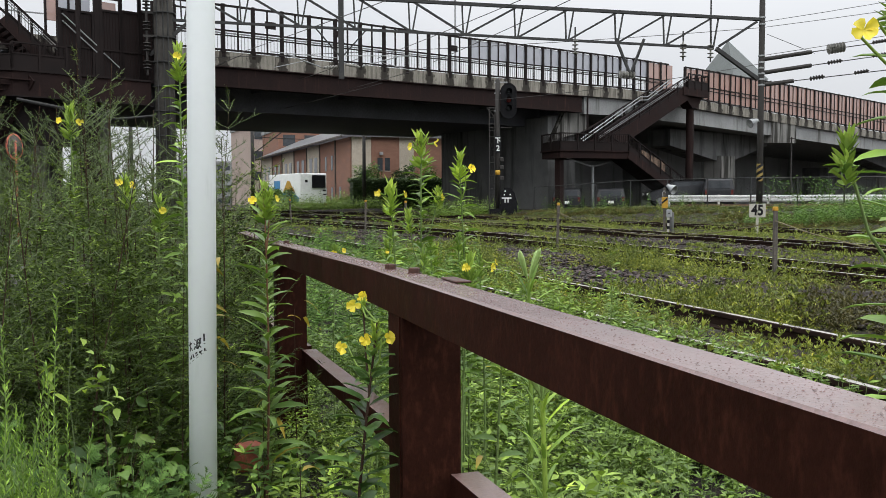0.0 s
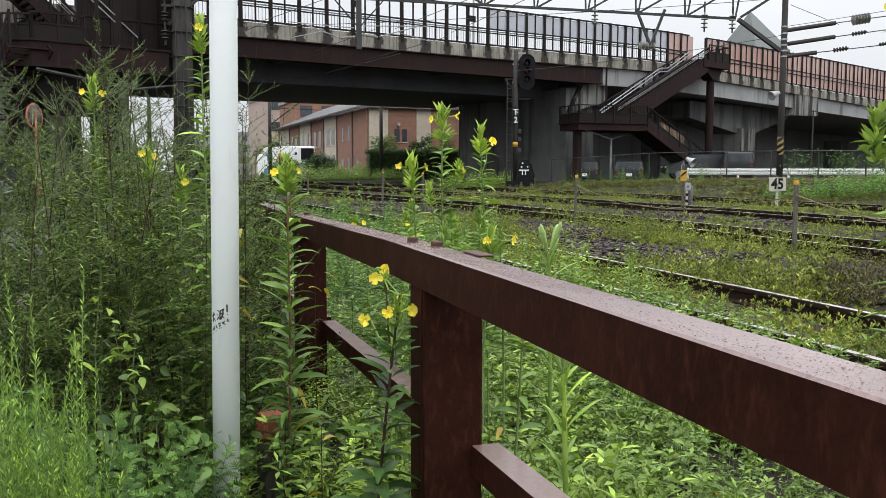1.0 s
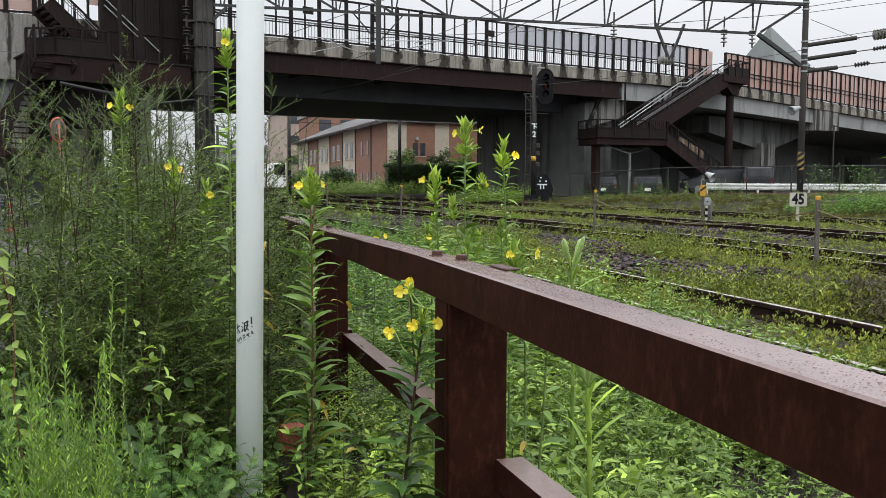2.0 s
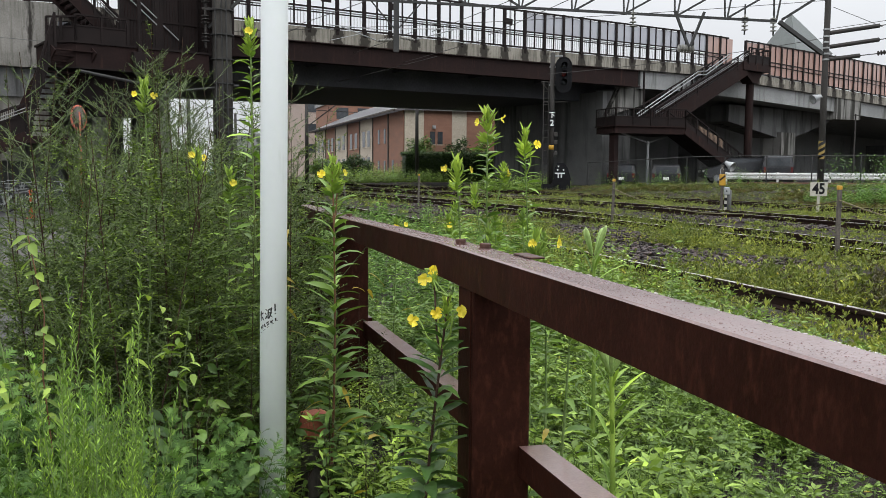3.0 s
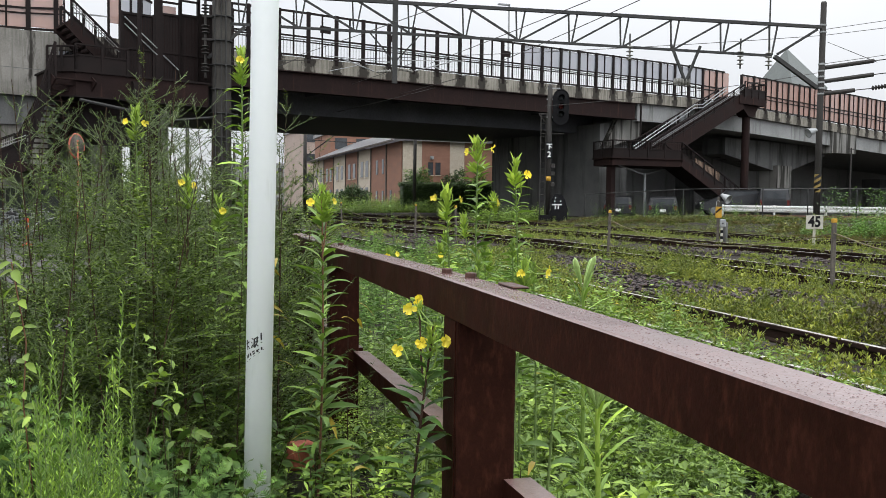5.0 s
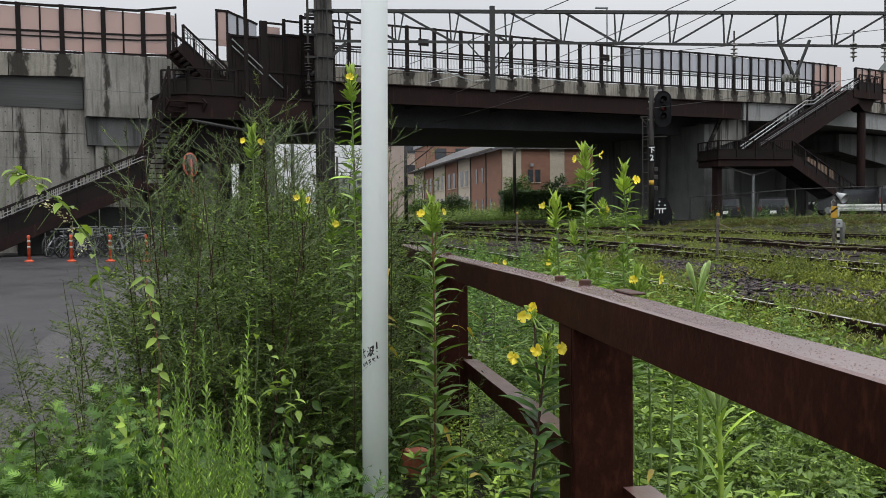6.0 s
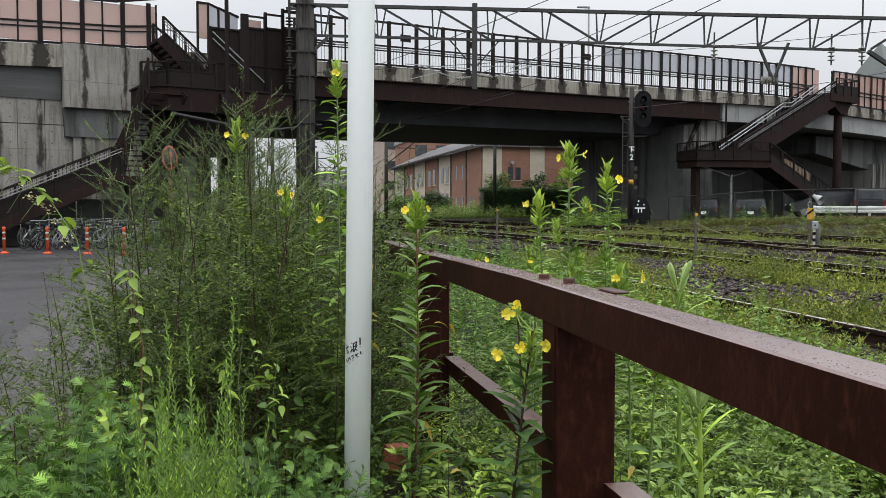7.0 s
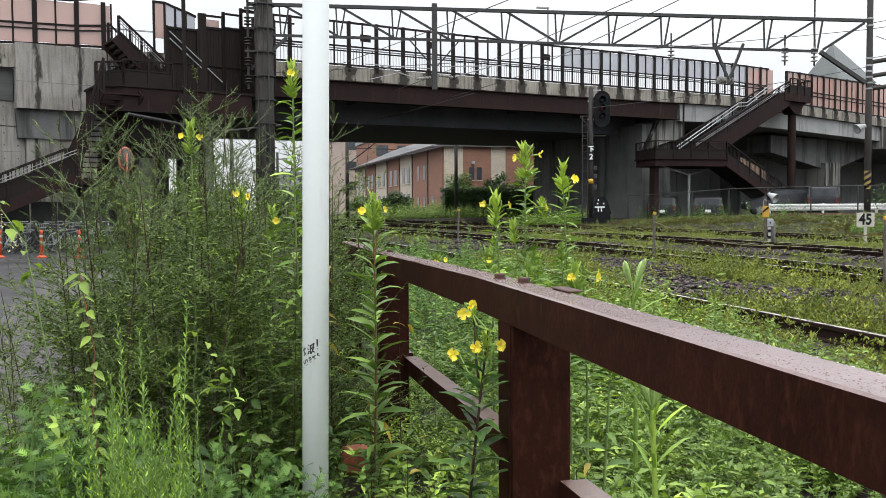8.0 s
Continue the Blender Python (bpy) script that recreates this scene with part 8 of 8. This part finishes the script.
def build_yellowed():
    """Drooping yellowed leaves near the pole and the fence posts."""
    for x, y, z, n, l in ((0.22, 3.75, 1.25, 6, 0.11), (0.24, 3.7, 1.0, 5, 0.11), (0.52, 3.2, 0.55, 2, 0.14), (0.43, 3.6, 0.62, 3, 0.1), (0.62, 4.0, 1.0, 3, 0.09), (0.9, 2.4, 0.72, 2, 0.09), (0.25, 3.8, 0.75, 3, 0.09)):
        t = Tris()
        q = np.c_[pick.normal(0, 0.03, n), pick.normal(0, 0.03, n), pick.uniform(-0.08, 0.08, n)]
        put_leaves(t, q, dirs(pick.uniform(0, 6.28, n), pick.uniform(-0.3, 0.5, n)), l * pick.uniform(0.7, 1.1, n), l * 0.2, 0.6, 0, True)
        put_stem(t, np.array([(0.02, 0.02, -z), (0, 0, -z / 2), (0, 0, 0)]), 0.003, 0.001, 1, 4)
        v, f, m = t.done()
        ob = new("yellowed_shoot", tri_mesh("yellowed_shoot", v, f, m, [L_YELLOWED, L_DARKSTEM]))
        ob.matrix_world = pose(x, y, z)
        tagged(ob, "weed stem with drooping yellowed leaves", "weed", "yellowed weeds")


build_yellowed()


def build_brick_lump():
    bm = bevelled(bx(bmesh.new(), -0.055, 0.055, -0.04, 0.04, 0, 0.12), 0.012, 2)
    tagged(part("broken_brick", bm, M_LUMP), "faded orange-red block standing among the weeds", "brick").matrix_world = pose(0.385, 3.84, 0.325, 4, 3, 24) @ Matrix.Diagonal((0.98, 0.98, 0.95, 1))
    # added prop below the brick; its dark colour stands for a shadowed stub
    bm = bevelled(bx(bmesh.new(), -0.14, 0.14, -0.1, 0.1, 0, 0.22), 0.02, 1)
    tagged(part("stone_block", bm, M_STAKE), "dark stone block added to prop the brick, toned as shadowed", "stone").matrix_world = pose(0.39, 3.87, 0.02, 0, 0, 24) @ Matrix.Diagonal((0.34, 0.4, 1.4, 1))


build_brick_lump()

# low cover: one object of kind stuff for each belt
LOW = [mugwort(0.42, 500, 4, 1.0, 3, 1.0), star_weed(0.40, 501, 5, 22, 0.06, 0.0155, 0.4, rings=4), star_weed(0.46, 502, 4, 26, 0.064, 0.0155, 0.32, rings=5), star_weed(0.34, 503, 5, 18, 0.056, 0.017, 0.5, rings=3),
       ovate_bush(0.32, 504, 24, 0.05), tuft(0.4, 505, 16), star_weed(0.62, 506, 3, 40, 0.055, 0.013, 0.18, rings=9)]
SMALL = [star_weed(0.22, 510, 5, 9, 0.054, 0.0135, 0.4, 0, False, rings=2, rise=0.4), star_weed(0.27, 511, 4, 12, 0.054, 0.013, 0.32, 0, False, rings=3, rise=0.4), star_weed(0.16, 512, 5, 7, 0.05, 0.0145, 0.6, 0, False, rings=1, rise=0.4), tuft(0.2, 513, 10),
         star_weed(0.24, 514, 5, 10, 0.056, 0.0135, 0.36, 0, False, rings=2, rise=0.4)]
TINY = [star_weed(0.19, 520, 4, 5, 0.075, 0.02, 0.45, 0, False, rings=1, rise=0.45), star_weed(0.25, 521, 4, 5, 0.075, 0.02, 0.4, 0, False, rings=2, rise=0.45), tuft(0.24, 522, 9)]


def patch(x, y, s=0.5, o=0.0):
    return noise.noise((x * s + o, y * s * 0.8, 4.2)) + 0.45 * noise.noise((x * s * 3.1, y * s * 2.6 + o, 1.7))


def spots_in(n, x0, x1, y0, y1, kinds, size, bare=-9.0, follow=True, weights=None, clear=(), trim=True):
    out = []
    while len(out) < n:
        x, y = pick.uniform(x0, x1), pick.uniform(y0, y1)
        k = patch(x, y)
        if k < bare + pick.uniform(-0.2, 0.2):
            continue
        xx = x + (bend(y) if follow else 0)
        if (xx - 0.14) ** 2 + (0.3 * (y - 2.9)) ** 2 < 0.07 and y < 3.4:
            continue
        if any((xx - a) ** 2 + ((y - b) * 0.8) ** 2 < r * r for a, b, r in clear):
            continue
        near_rail = min((r - x if x < r else 5 * (x - r)) for r in (3.44, 4.5, 8.37, 9.43, 12.79, 13.85, 18.02, 19.08))
        if near_rail < 0.07 or (trim and near_rail < 0.5 and x > 2.9 and pick.uniform() < 0.3):
            continue
        s = size * pick.uniform(0.5, 1.2) * (0.95 + 0.6 * k) * (lerp(near_rail, [(0.07, 0.4), (0.4, 0.62), (0.9, 1.0)]) if trim else 1.0)
        w = pick.choice(kinds, p=weights)
        out.append((xx, y, ground_z(xx, y) - 0.01, pick.uniform(0, 6.28), s, pick.uniform(-0.2, 0.2), w))
    return out


def clumps(n, x0, x1, y0, y1, kinds, size, each=(5, 12), wide=0.24, clear=()):
    """Weeds in separate clumps, tall in the middle and lower at the edge, with gaps between."""
    out = []
    for cx, cy, cz, *_ in spots_in(n, x0, x1, y0, y1, kinds, size, -0.25, True, trim=False, clear=clear):
        s = size * pick.uniform(0.6, 1.25)
        for _ in range(pick.integers(*each)):
            dx, dy = pick.normal(0, wide * s, 2)
            x, y = cx + dx, cy + dy
            if any((x - a) ** 2 + ((y - b) * 0.8) ** 2 < (0.9 * r) ** 2 for a, b, r in clear) or min(abs(x - bend(y) - r) for r in (3.44, 4.5, 8.37, 9.43, 12.79, 13.85)) < 0.15:
                continue
            k = s * max(0.4, 1.05 - 0.9 * math.hypot(dx, dy) / (wide * s * 1.8)) * pick.uniform(0.8, 1.1)
            out.append((x, y, ground_z(x, y) - 0.01, pick.uniform(0, 6.28), k, pick.uniform(-0.15, 0.15), pick.choice(kinds)))
    return out


# bare patches of ballast
BARE = [(6.7, 15.4, 0.95), (6.6, 14.0, 0.9), (5.6, 11.9, 0.95), (5.75, 10.4, 0.8), (5.95, 9.3, 0.55), (6.9, 9.6, 0.4), (6.45, 6.7, 0.55), (6.2, 5.9, 0.6), (6.5, 5.0, 0.5), (11.7, 24.0, 0.9), (11.3, 18.5, 0.9), (12.1, 17.4, 0.7), (11.8, 15.6, 0.6),
        (5.7, 26.0, 0.9), (5.9, 22.4, 1.0), (9.0, 22.8, 0.9)]
scattered("verge_weeds", LOW, spots_in(880, 0.92, 3.18, 0.7, 8.0, [0, 1, 2, 3, 4, 5], 0.85, -9, False, [0.2, 0.24, 0.2, 0.25, 0.07, 0.04], trim=False) + clumps(130, 0.98, 3.1, 0.9, 8.0, [1, 2, 3, 3], 1.05, (5, 10), 0.2) + spots_in(70, 2.25, 3.1, 2.4, 4.0, [0, 1, 2, 3], 0.9, -9, False, trim=False) + clumps(34, 0.98, 3.2, 0.9, 5.5, [0, 0, 0, 4], 1.05, (5, 9), 0.16), [L_GROUND, L_STEM],
          "dense bright green weeds between fence and track", "weeds")
scattered("path_weeds", LOW, spots_in(360, -0.2, 0.95, 1.2, 6.2, [0, 1, 2, 3, 4, 5], 0.9, -9, False, clear=((0.36, 3.2, 0.12), (0.42, 3.6, 0.14), (0.39, 3.84, 0.14))) + spots_in(90, 0.95, 1.9, 2.2, 4.6, [1, 3, 3, 4], 0.95, -9, False), [L_GROUND, L_STEM], "low green weeds at the foot of the fence", "weeds")
scattered("edge_weeds", LOW, spots_in(150, -1.7, -1.0, 1.4, 8.0, [0, 1, 2, 3, 4, 5], 0.6, -0.1, False), [L_MUGWORT, L_STEM], "low weeds creeping over the gravel edge", "weeds")
scattered("track_weeds", SMALL, spots_in(1750, 2.9, 8.2, 1.6, 17, [0, 1, 2, 3, 4], 0.95, -0.1, True, [0.28, 0.26, 0.2, 0.04, 0.22], clear=BARE) + clumps(420, 2.9, 8.2, 2.2, 17, [0, 1, 2, 4], 1.5, clear=BARE), [L_TRACK, L_STEM], "yellow-green weeds growing over the ballast", "weeds")
BUSHY = [star_weed(0.34, 540, 6, 13, 0.064, 0.0145, 0.36, stalk=False, rings=3, rise=0.35), star_weed(0.28, 541, 6, 11, 0.06, 0.0155, 0.5, stalk=False, rings=2, rise=0.35), star_weed(0.4, 542, 5, 17, 0.064, 0.014, 0.3, stalk=False, rings=4, rise=0.35)]
scattered("bushy_track_weeds", BUSHY, spots_in(480, 2.9, 7.8, 2.4, 15, [0, 1, 2], 1.1, -0.1, True, clear=BARE) + spots_in(300, 3.52, 4.2, 3.4, 15, [0, 1, 2], 0.7, -0.35, True, trim=False) + spots_in(150, 4.55, 5.3, 4.0, 14, [0, 1, 2], 0.9, -0.1, True, trim=False, clear=BARE)
          + spots_in(170, 7.6, 8.3, 6, 18, [0, 1], 0.9, -0.2, True, trim=False) + spots_in(160, 8.5, 9.4, 6, 18, [0, 1], 0.7, -0.1, True, trim=False), [L_TRACK, L_STEM], "bushy green weeds standing in clumps on the ballast", "weeds")
scattered("tall_track_weeds", LOW, spots_in(170, 2.5, 3.15, 3.6, 12, [1, 2, 3, 6], 0.75, -9, True, trim=False) + spots_in(110, 2.3, 3.0, 4.6, 8.4, [6, 2], 0.95, -9, True, trim=False) + spots_in(60, 3.6, 4.4, 8.8, 14, [1, 2], 0.7, -9, True, trim=False)
          + spots_in(120, 1.0, 3.4, 7, 18, [1, 2, 3, 6], 1.0, -0.2, True), [L_GROUND, L_STEM], "taller green weeds beside the near rails", "weeds")
BROWN = [(pick.normal(5.5, 0.32), pick.normal(6.3, 0.55)) for _ in range(110)]
scattered("verge_thicket", LOW, spots_in(330, 1.0, 3.3, 6.8, 16, [0, 1, 2, 6, 6], 1.2, -9, True, trim=False) + spots_in(90, 3.6, 4.3, 10, 17, [1, 2, 6], 0.8, -9, True, trim=False), [L_MUGWORT, L_STEM], "tall green weeds crowding the near track beyond the fence", "weeds")
scattered("brown_weeds", BUSHY, [(x, y, ground_z(x, y) - 0.01, pick.uniform(0, 6.28), pick.uniform(0.6, 1.2), pick.uniform(-0.2, 0.2), pick.integers(3)) for x, y in BROWN if x > 4.85], [L_DRY, L_REDSTEM], "brownish dying weeds on the ballast", "weeds")
scattered("far_track_weeds", TINY, spots_in(3300, 7.6, 17.6, 3.5, 34, [0, 1, 2], 1.1, -0.1, True, [0.45, 0.45, 0.1], clear=BARE) + clumps(460, 7.6, 17.6, 6, 30, [0, 1], 1.6, (4, 9), 0.3, clear=BARE) + spots_in(2000, 1.5, 20.5, 17, 60, [0, 1, 2], 1.2, -0.1, True), [L_TRACK, L_STEM],
          "low green weeds between the far tracks", "weeds")


def build_stones():
    """Wet ballast stones, thick in the bare patches."""
    v0 = np.array([(1, 0, 0), (-1, 0, 0), (0, 1, 0), (0, -1, 0), (0, 0, 1), (0, 0, -1), (.6, .6, .6), (-.6, .5, .6), (.5, -.6, .6), (-.6, -.6, .5)], float)
    protos = []
    for k in range(5):
        r = np.random.default_rng(50 + k)
        bm = bmesh.new()
        for p in v0 * r.uniform(0.65, 1.1, (len(v0), 1)) * np.array([1.0, 0.8, 0.6]):
            bm.verts.new(p)
        bmesh.ops.convex_hull(bm, input=bm.verts)
        bmesh.ops.triangulate(bm, faces=bm.faces)
        bm.verts.index_update()
        used = [v for v in bm.verts if v.link_faces]
        ix = {v: i for i, v in enumerate(used)}
        protos.append((np.array([v.co[:] for v in used]), np.array([[ix[v] for v in f.verts] for f in bm.faces]), np.zeros(len(bm.faces), int)))
        bm.free()
    s = []
    for x0, y0, r in BARE:
        for _ in range(int(850 * r * r)):
            a, d = pick.uniform(0, 6.28), r * 1.15 * math.sqrt(pick.uniform())
            x, y = x0 + d * math.cos(a), y0 + d * math.sin(a) * 1.25
            s.append((x, y, ground_z(x, y) + 0.015 + pick.uniform(-0.02, 0.03), pick.uniform(0, 6.28), pick.uniform(0.025, 0.058), pick.uniform(-0.6, 0.6), pick.integers(5)))
    for _ in range(5000):
        q, y = pick.uniform(2.6, 20), pick.uniform(1.5, 26)
        x = q + bend(y)
        s.append((x, y, ground_z(x, y) + 0.01, pick.uniform(0, 6.28), pick.uniform(0.018, 0.036), pick.uniform(-0.5, 0.5), pick.integers(5)))
    g = []
    for _ in range(2600):
        y = pick.uniform(3.5, 15)
        x = -2.3 - 0.155 * max(0, y - 5.5) + pick.normal(0.5, 0.28)
        if x < -1.1:
            g.append((x, y, 0.006 * y + 0.008, pick.uniform(0, 6.28), pick.uniform(0.004, 0.012), pick.uniform(-0.5, 0.5), pick.integers(5)))
    scattered("edge_pebbles", protos, g, [M_GRAVEL], "small wet pebbles strewn along the asphalt edge", "gravel")
    scattered("ballast_stones", protos, s, [M_STONE], "wet dark brown ballast stones", "gravel")


build_stones()

# the bank beyond the tracks
BANK = [tuft(0.5, 530, 10), lance_weed(0.6, 531, 0.16, 0.05, 10, 3, fine=None, bare_stem=False), lance_weed(0.8, 532, 0.14, 0.04, 14, 3, fine=None, bare_stem=False)]


def bank_spots(n, a, b, wide, kinds, size):
    out = []
    a, b = np.array(a, float), np.array(b, float)
    d = unit(b - a)
    for _ in range(n):
        p = a + (b - a) * pick.uniform() + np.array([-d[1], d[0]]) * pick.uniform(-wide, wide)
        out.append((p[0], p[1], ground_z(p[0], p[1]) - 0.02, pick.uniform(0, 6.28), size * pick.uniform(0.5, 1.2), pick.uniform(-0.2, 0.2), pick.choice(kinds)))
    return out


scattered("bank_grass", BANK, spots_in(1000, 20.2, 29, 8, 44, [0], 0.5, -0.5, True) + bank_spots(1300, (18.5, 40.5), (24.0, 30.5), 1.6, [0, 0, 0, 0, 0, 1], 0.55) + bank_spots(1400, (24.0, 30.5), (38, 25), 1.8, [0, 0, 0, 1], 0.5) + spots_in(2000, 19.6, 24, 15, 40, [0, 0, 0, 0, 0, 0, 1], 0.65, -9, True), [L_GRASS, L_STEM],
          "rough green and straw-coloured grass on the bank", "grass")
scattered("straw_grass", BANK, spots_in(1300, 19.8, 25, 18, 42, [0], 0.75, 0.05, True), [L_STRAW], "dry straw-coloured grass on the bank", "grass")
scattered("bank_shrubs", BANK, bank_spots(500, (27.0, 28.0), (37, 23.5), 1.2, [1, 2], 0.9) + bank_spots(520, (21.5, 25.5), (30, 19.5), 1.6, [1, 2], 1.0) + bank_spots(480, (19.6, 26.0), (25.5, 20.5), 1.2, [1, 2], 0.85) + bank_spots(50, (19.5, 43), (23.5, 34), 0.8, [2], 1.0), [L_MUGWORT, L_STEM], "leafy green shrubs along the fence", "shrubs")
def build_creeper():
    """A leafy climber straggling over the chain-link fence."""
    t = Tris()
    a, b = np.array((24.6, 32.2)), np.array((40.0, 27.0))
    for c in pick.uniform(0.04, 0.5, 26):
        n = int(pick.integers(20, 60))
        q = np.clip(c + pick.normal(0, 0.012, n), 0, 1)[:, None]
        xy = a + (b - a) * q + pick.normal(0, 0.05, (n, 2))
        top = pick.uniform(0.7, 1.42)
        z = np.array([ground_z(x, y) for x, y in xy]) + top * pick.uniform(0.0, 1.0, n) ** 0.45
        put_leaves(t, np.c_[xy, z], dirs(az(n), pick.uniform(-0.6, 0.6, n)), pick.uniform(0.06, 0.13, n), pick.uniform(0.05, 0.09, n), 0.3, 0, False)
        put_stem(t, np.array([(*xy[0], z[0] - top * 0.9), (*xy[0], z[0]), (*xy[-1], z[-1])]), 0.006, 0.003, 1, 3)
    v, f, m = t.done()
    tagged(new("fence_creeper", tri_mesh("fence_creeper", v, f, m, [L_PRIMDARK, L_STEM])), "leafy creeper straggling over the chain-link fence", "creeper", kind="stuff")


build_creeper()
scattered("under_bridge_weeds", BANK, bank_spots(450, (5.0, 63), (17.0, 64), 1.4, [0, 1, 2], 1.3) + bank_spots(300, (12, 40.5), (18, 44), 1.0, [0, 1, 2], 1.2) + bank_spots(300, (8, 66), (16, 68), 1.5, [1, 2], 1.8),
          [L_GROUND, L_STEM], "tall green weeds beyond the far tracks", "weeds")


def clump_tree(name, x, y, z, w, d, h, seed, n, mat, label, category, leaf_size=0.16, box=False, trunk=True):
    """A shrub, hedge or tree: trunk and limbs under a crown of many small leaf clumps."""
    r = np.random.default_rng(seed)
    ob = thing(name, pose(x, y, z), label, category)
    if trunk:
        t = Tris()
        put_stem(t, curve((0, 0, -0.1), np.array([0.03, 0.02, 1.0]), h * 0.6, 0, 4), 0.09, 0.05, 0, 7)
        for k in range(6):
            put_stem(t, curve((0, 0, h * r.uniform(0.2, 0.5)), dirs(k * 1.1, r.uniform(0.4, 1.0)), w * 0.45, -0.1, 4), 0.035, 0.012, 0, 5)
        v, f, m = t.done()
        o = new("trunk", tri_mesh("trunk", v, f, m, [M_BARK]))
        o.parent = ob
    t = Tris()
    if box:
        part("hedge_core", bx(bmesh.new(), -w / 2 + 0.15, w / 2 - 0.15, -d / 2 + 0.15, d / 2 - 0.15, -0.2, h - 0.15), L_HEDGE, ob)
        c = np.c_[r.uniform(-w / 2, w / 2, n), r.uniform(-d / 2, d / 2, n), r.uniform(0.05, h, n)]
        edge = r.integers(0, 3, n)
        c[edge == 0, 1] = -d / 2 + r.normal(0, 0.05, (edge == 0).sum())
        c[edge == 1, 2] = h + r.normal(0, 0.05, (edge == 1).sum())
    else:
        q = unit(r.normal(0, 1, (n, 3)))
        rad = r.uniform(0.55, 1.0, (n, 1)) * (0.82 + 0.3 * np.sin(q[:, :1] * 5 + seed) * np.cos(q[:, 2:] * 4))
        c = q * rad * np.array([w / 2, d / 2, h * 0.42]) + np.array([0, 0, h * 0.58])
    k = 4
    b = np.repeat(c, k, 0) + r.normal(0, leaf_size * 0.4, (n * k, 3))
    put_leaves(t, b, dirs(r.uniform(0, 6.28, n * k), r.uniform(-0.5, 0.9, n * k)), leaf_size * r.uniform(0.7, 1.3, n * k), leaf_size * 0.45, 0.2, 0, None)
    v, f, m = t.done()
    o = new("crown", tri_mesh("crown", v, f, m, [mat]))
    o.parent = ob
    return ob


clump_tree("hedge", 17.6, 66.6, 0.6, 7.4, 1.6, 2.5, 1, 9000, L_HEDGE, "dense dark green clipped hedge before the brick house", "hedge", 0.13, True, False)
clump_tree("shrub", 15.7, 68.2, 0.6, 2.6, 2.4, 4.1, 2, 700, L_VINE, "round green garden tree behind the hedge", "tree", 0.22)
clump_tree("shrub", 18.9, 68.4, 0.6, 2.8, 2.4, 4.0, 3, 700, L_HEDGE, "dark green garden tree behind the hedge", "tree", 0.22)
clump_tree("shrub", 20.9, 68.4, 0.6, 2.6, 2.4, 3.8, 4, 600, L_VINE, "green garden tree behind the hedge", "tree", 0.22)
clump_tree("shrub", 10.4, 67.4, 0.6, 3.4, 2.0, 2.5, 5, 700, L_HEDGE, "dark green shrub beside the house wall", "shrub", 0.22)
clump_tree("shrub", 8.2, 69.4, 0.6, 3.0, 2.0, 2.2, 6, 600, L_VINE, "green shrub beside the road", "shrub", 0.22)
for i, (x, y, w, h) in enumerate(((-2.5, 58, 3.2, 3.2), (0.8, 60, 3.0, 2.8), (-5.2, 60, 3.5, 3.0), (2.6, 72, 4, 3.4))):
    clump_tree("shrub", x, y, 0.3, w, 2.4, h, 20 + i, 600, L_VINE, "green shrub beyond the bridge", "shrub", 0.24)




def motions():
    """The truck drives off behind the pole and the weeds."""
    rows = []
    for t, x, y, a in ((0, 11.0, 66.0, 105), (0.4, 10.35, 68.0, 105), (0.8, 9.95, 70.4, 105), (1.2, 9.3, 73.6, 106), (1.7, 8.0, 79.0, 107), (2.3, 5.6, 88.0, 108),
                       (4.0, -3.5, 116.0, 108), (8.0, -24.0, 178.0, 108)):
        rows.append((t, pose(x, y, 0.75, 0, 0, a)))
    walk(TRUCK, rows)


motions()
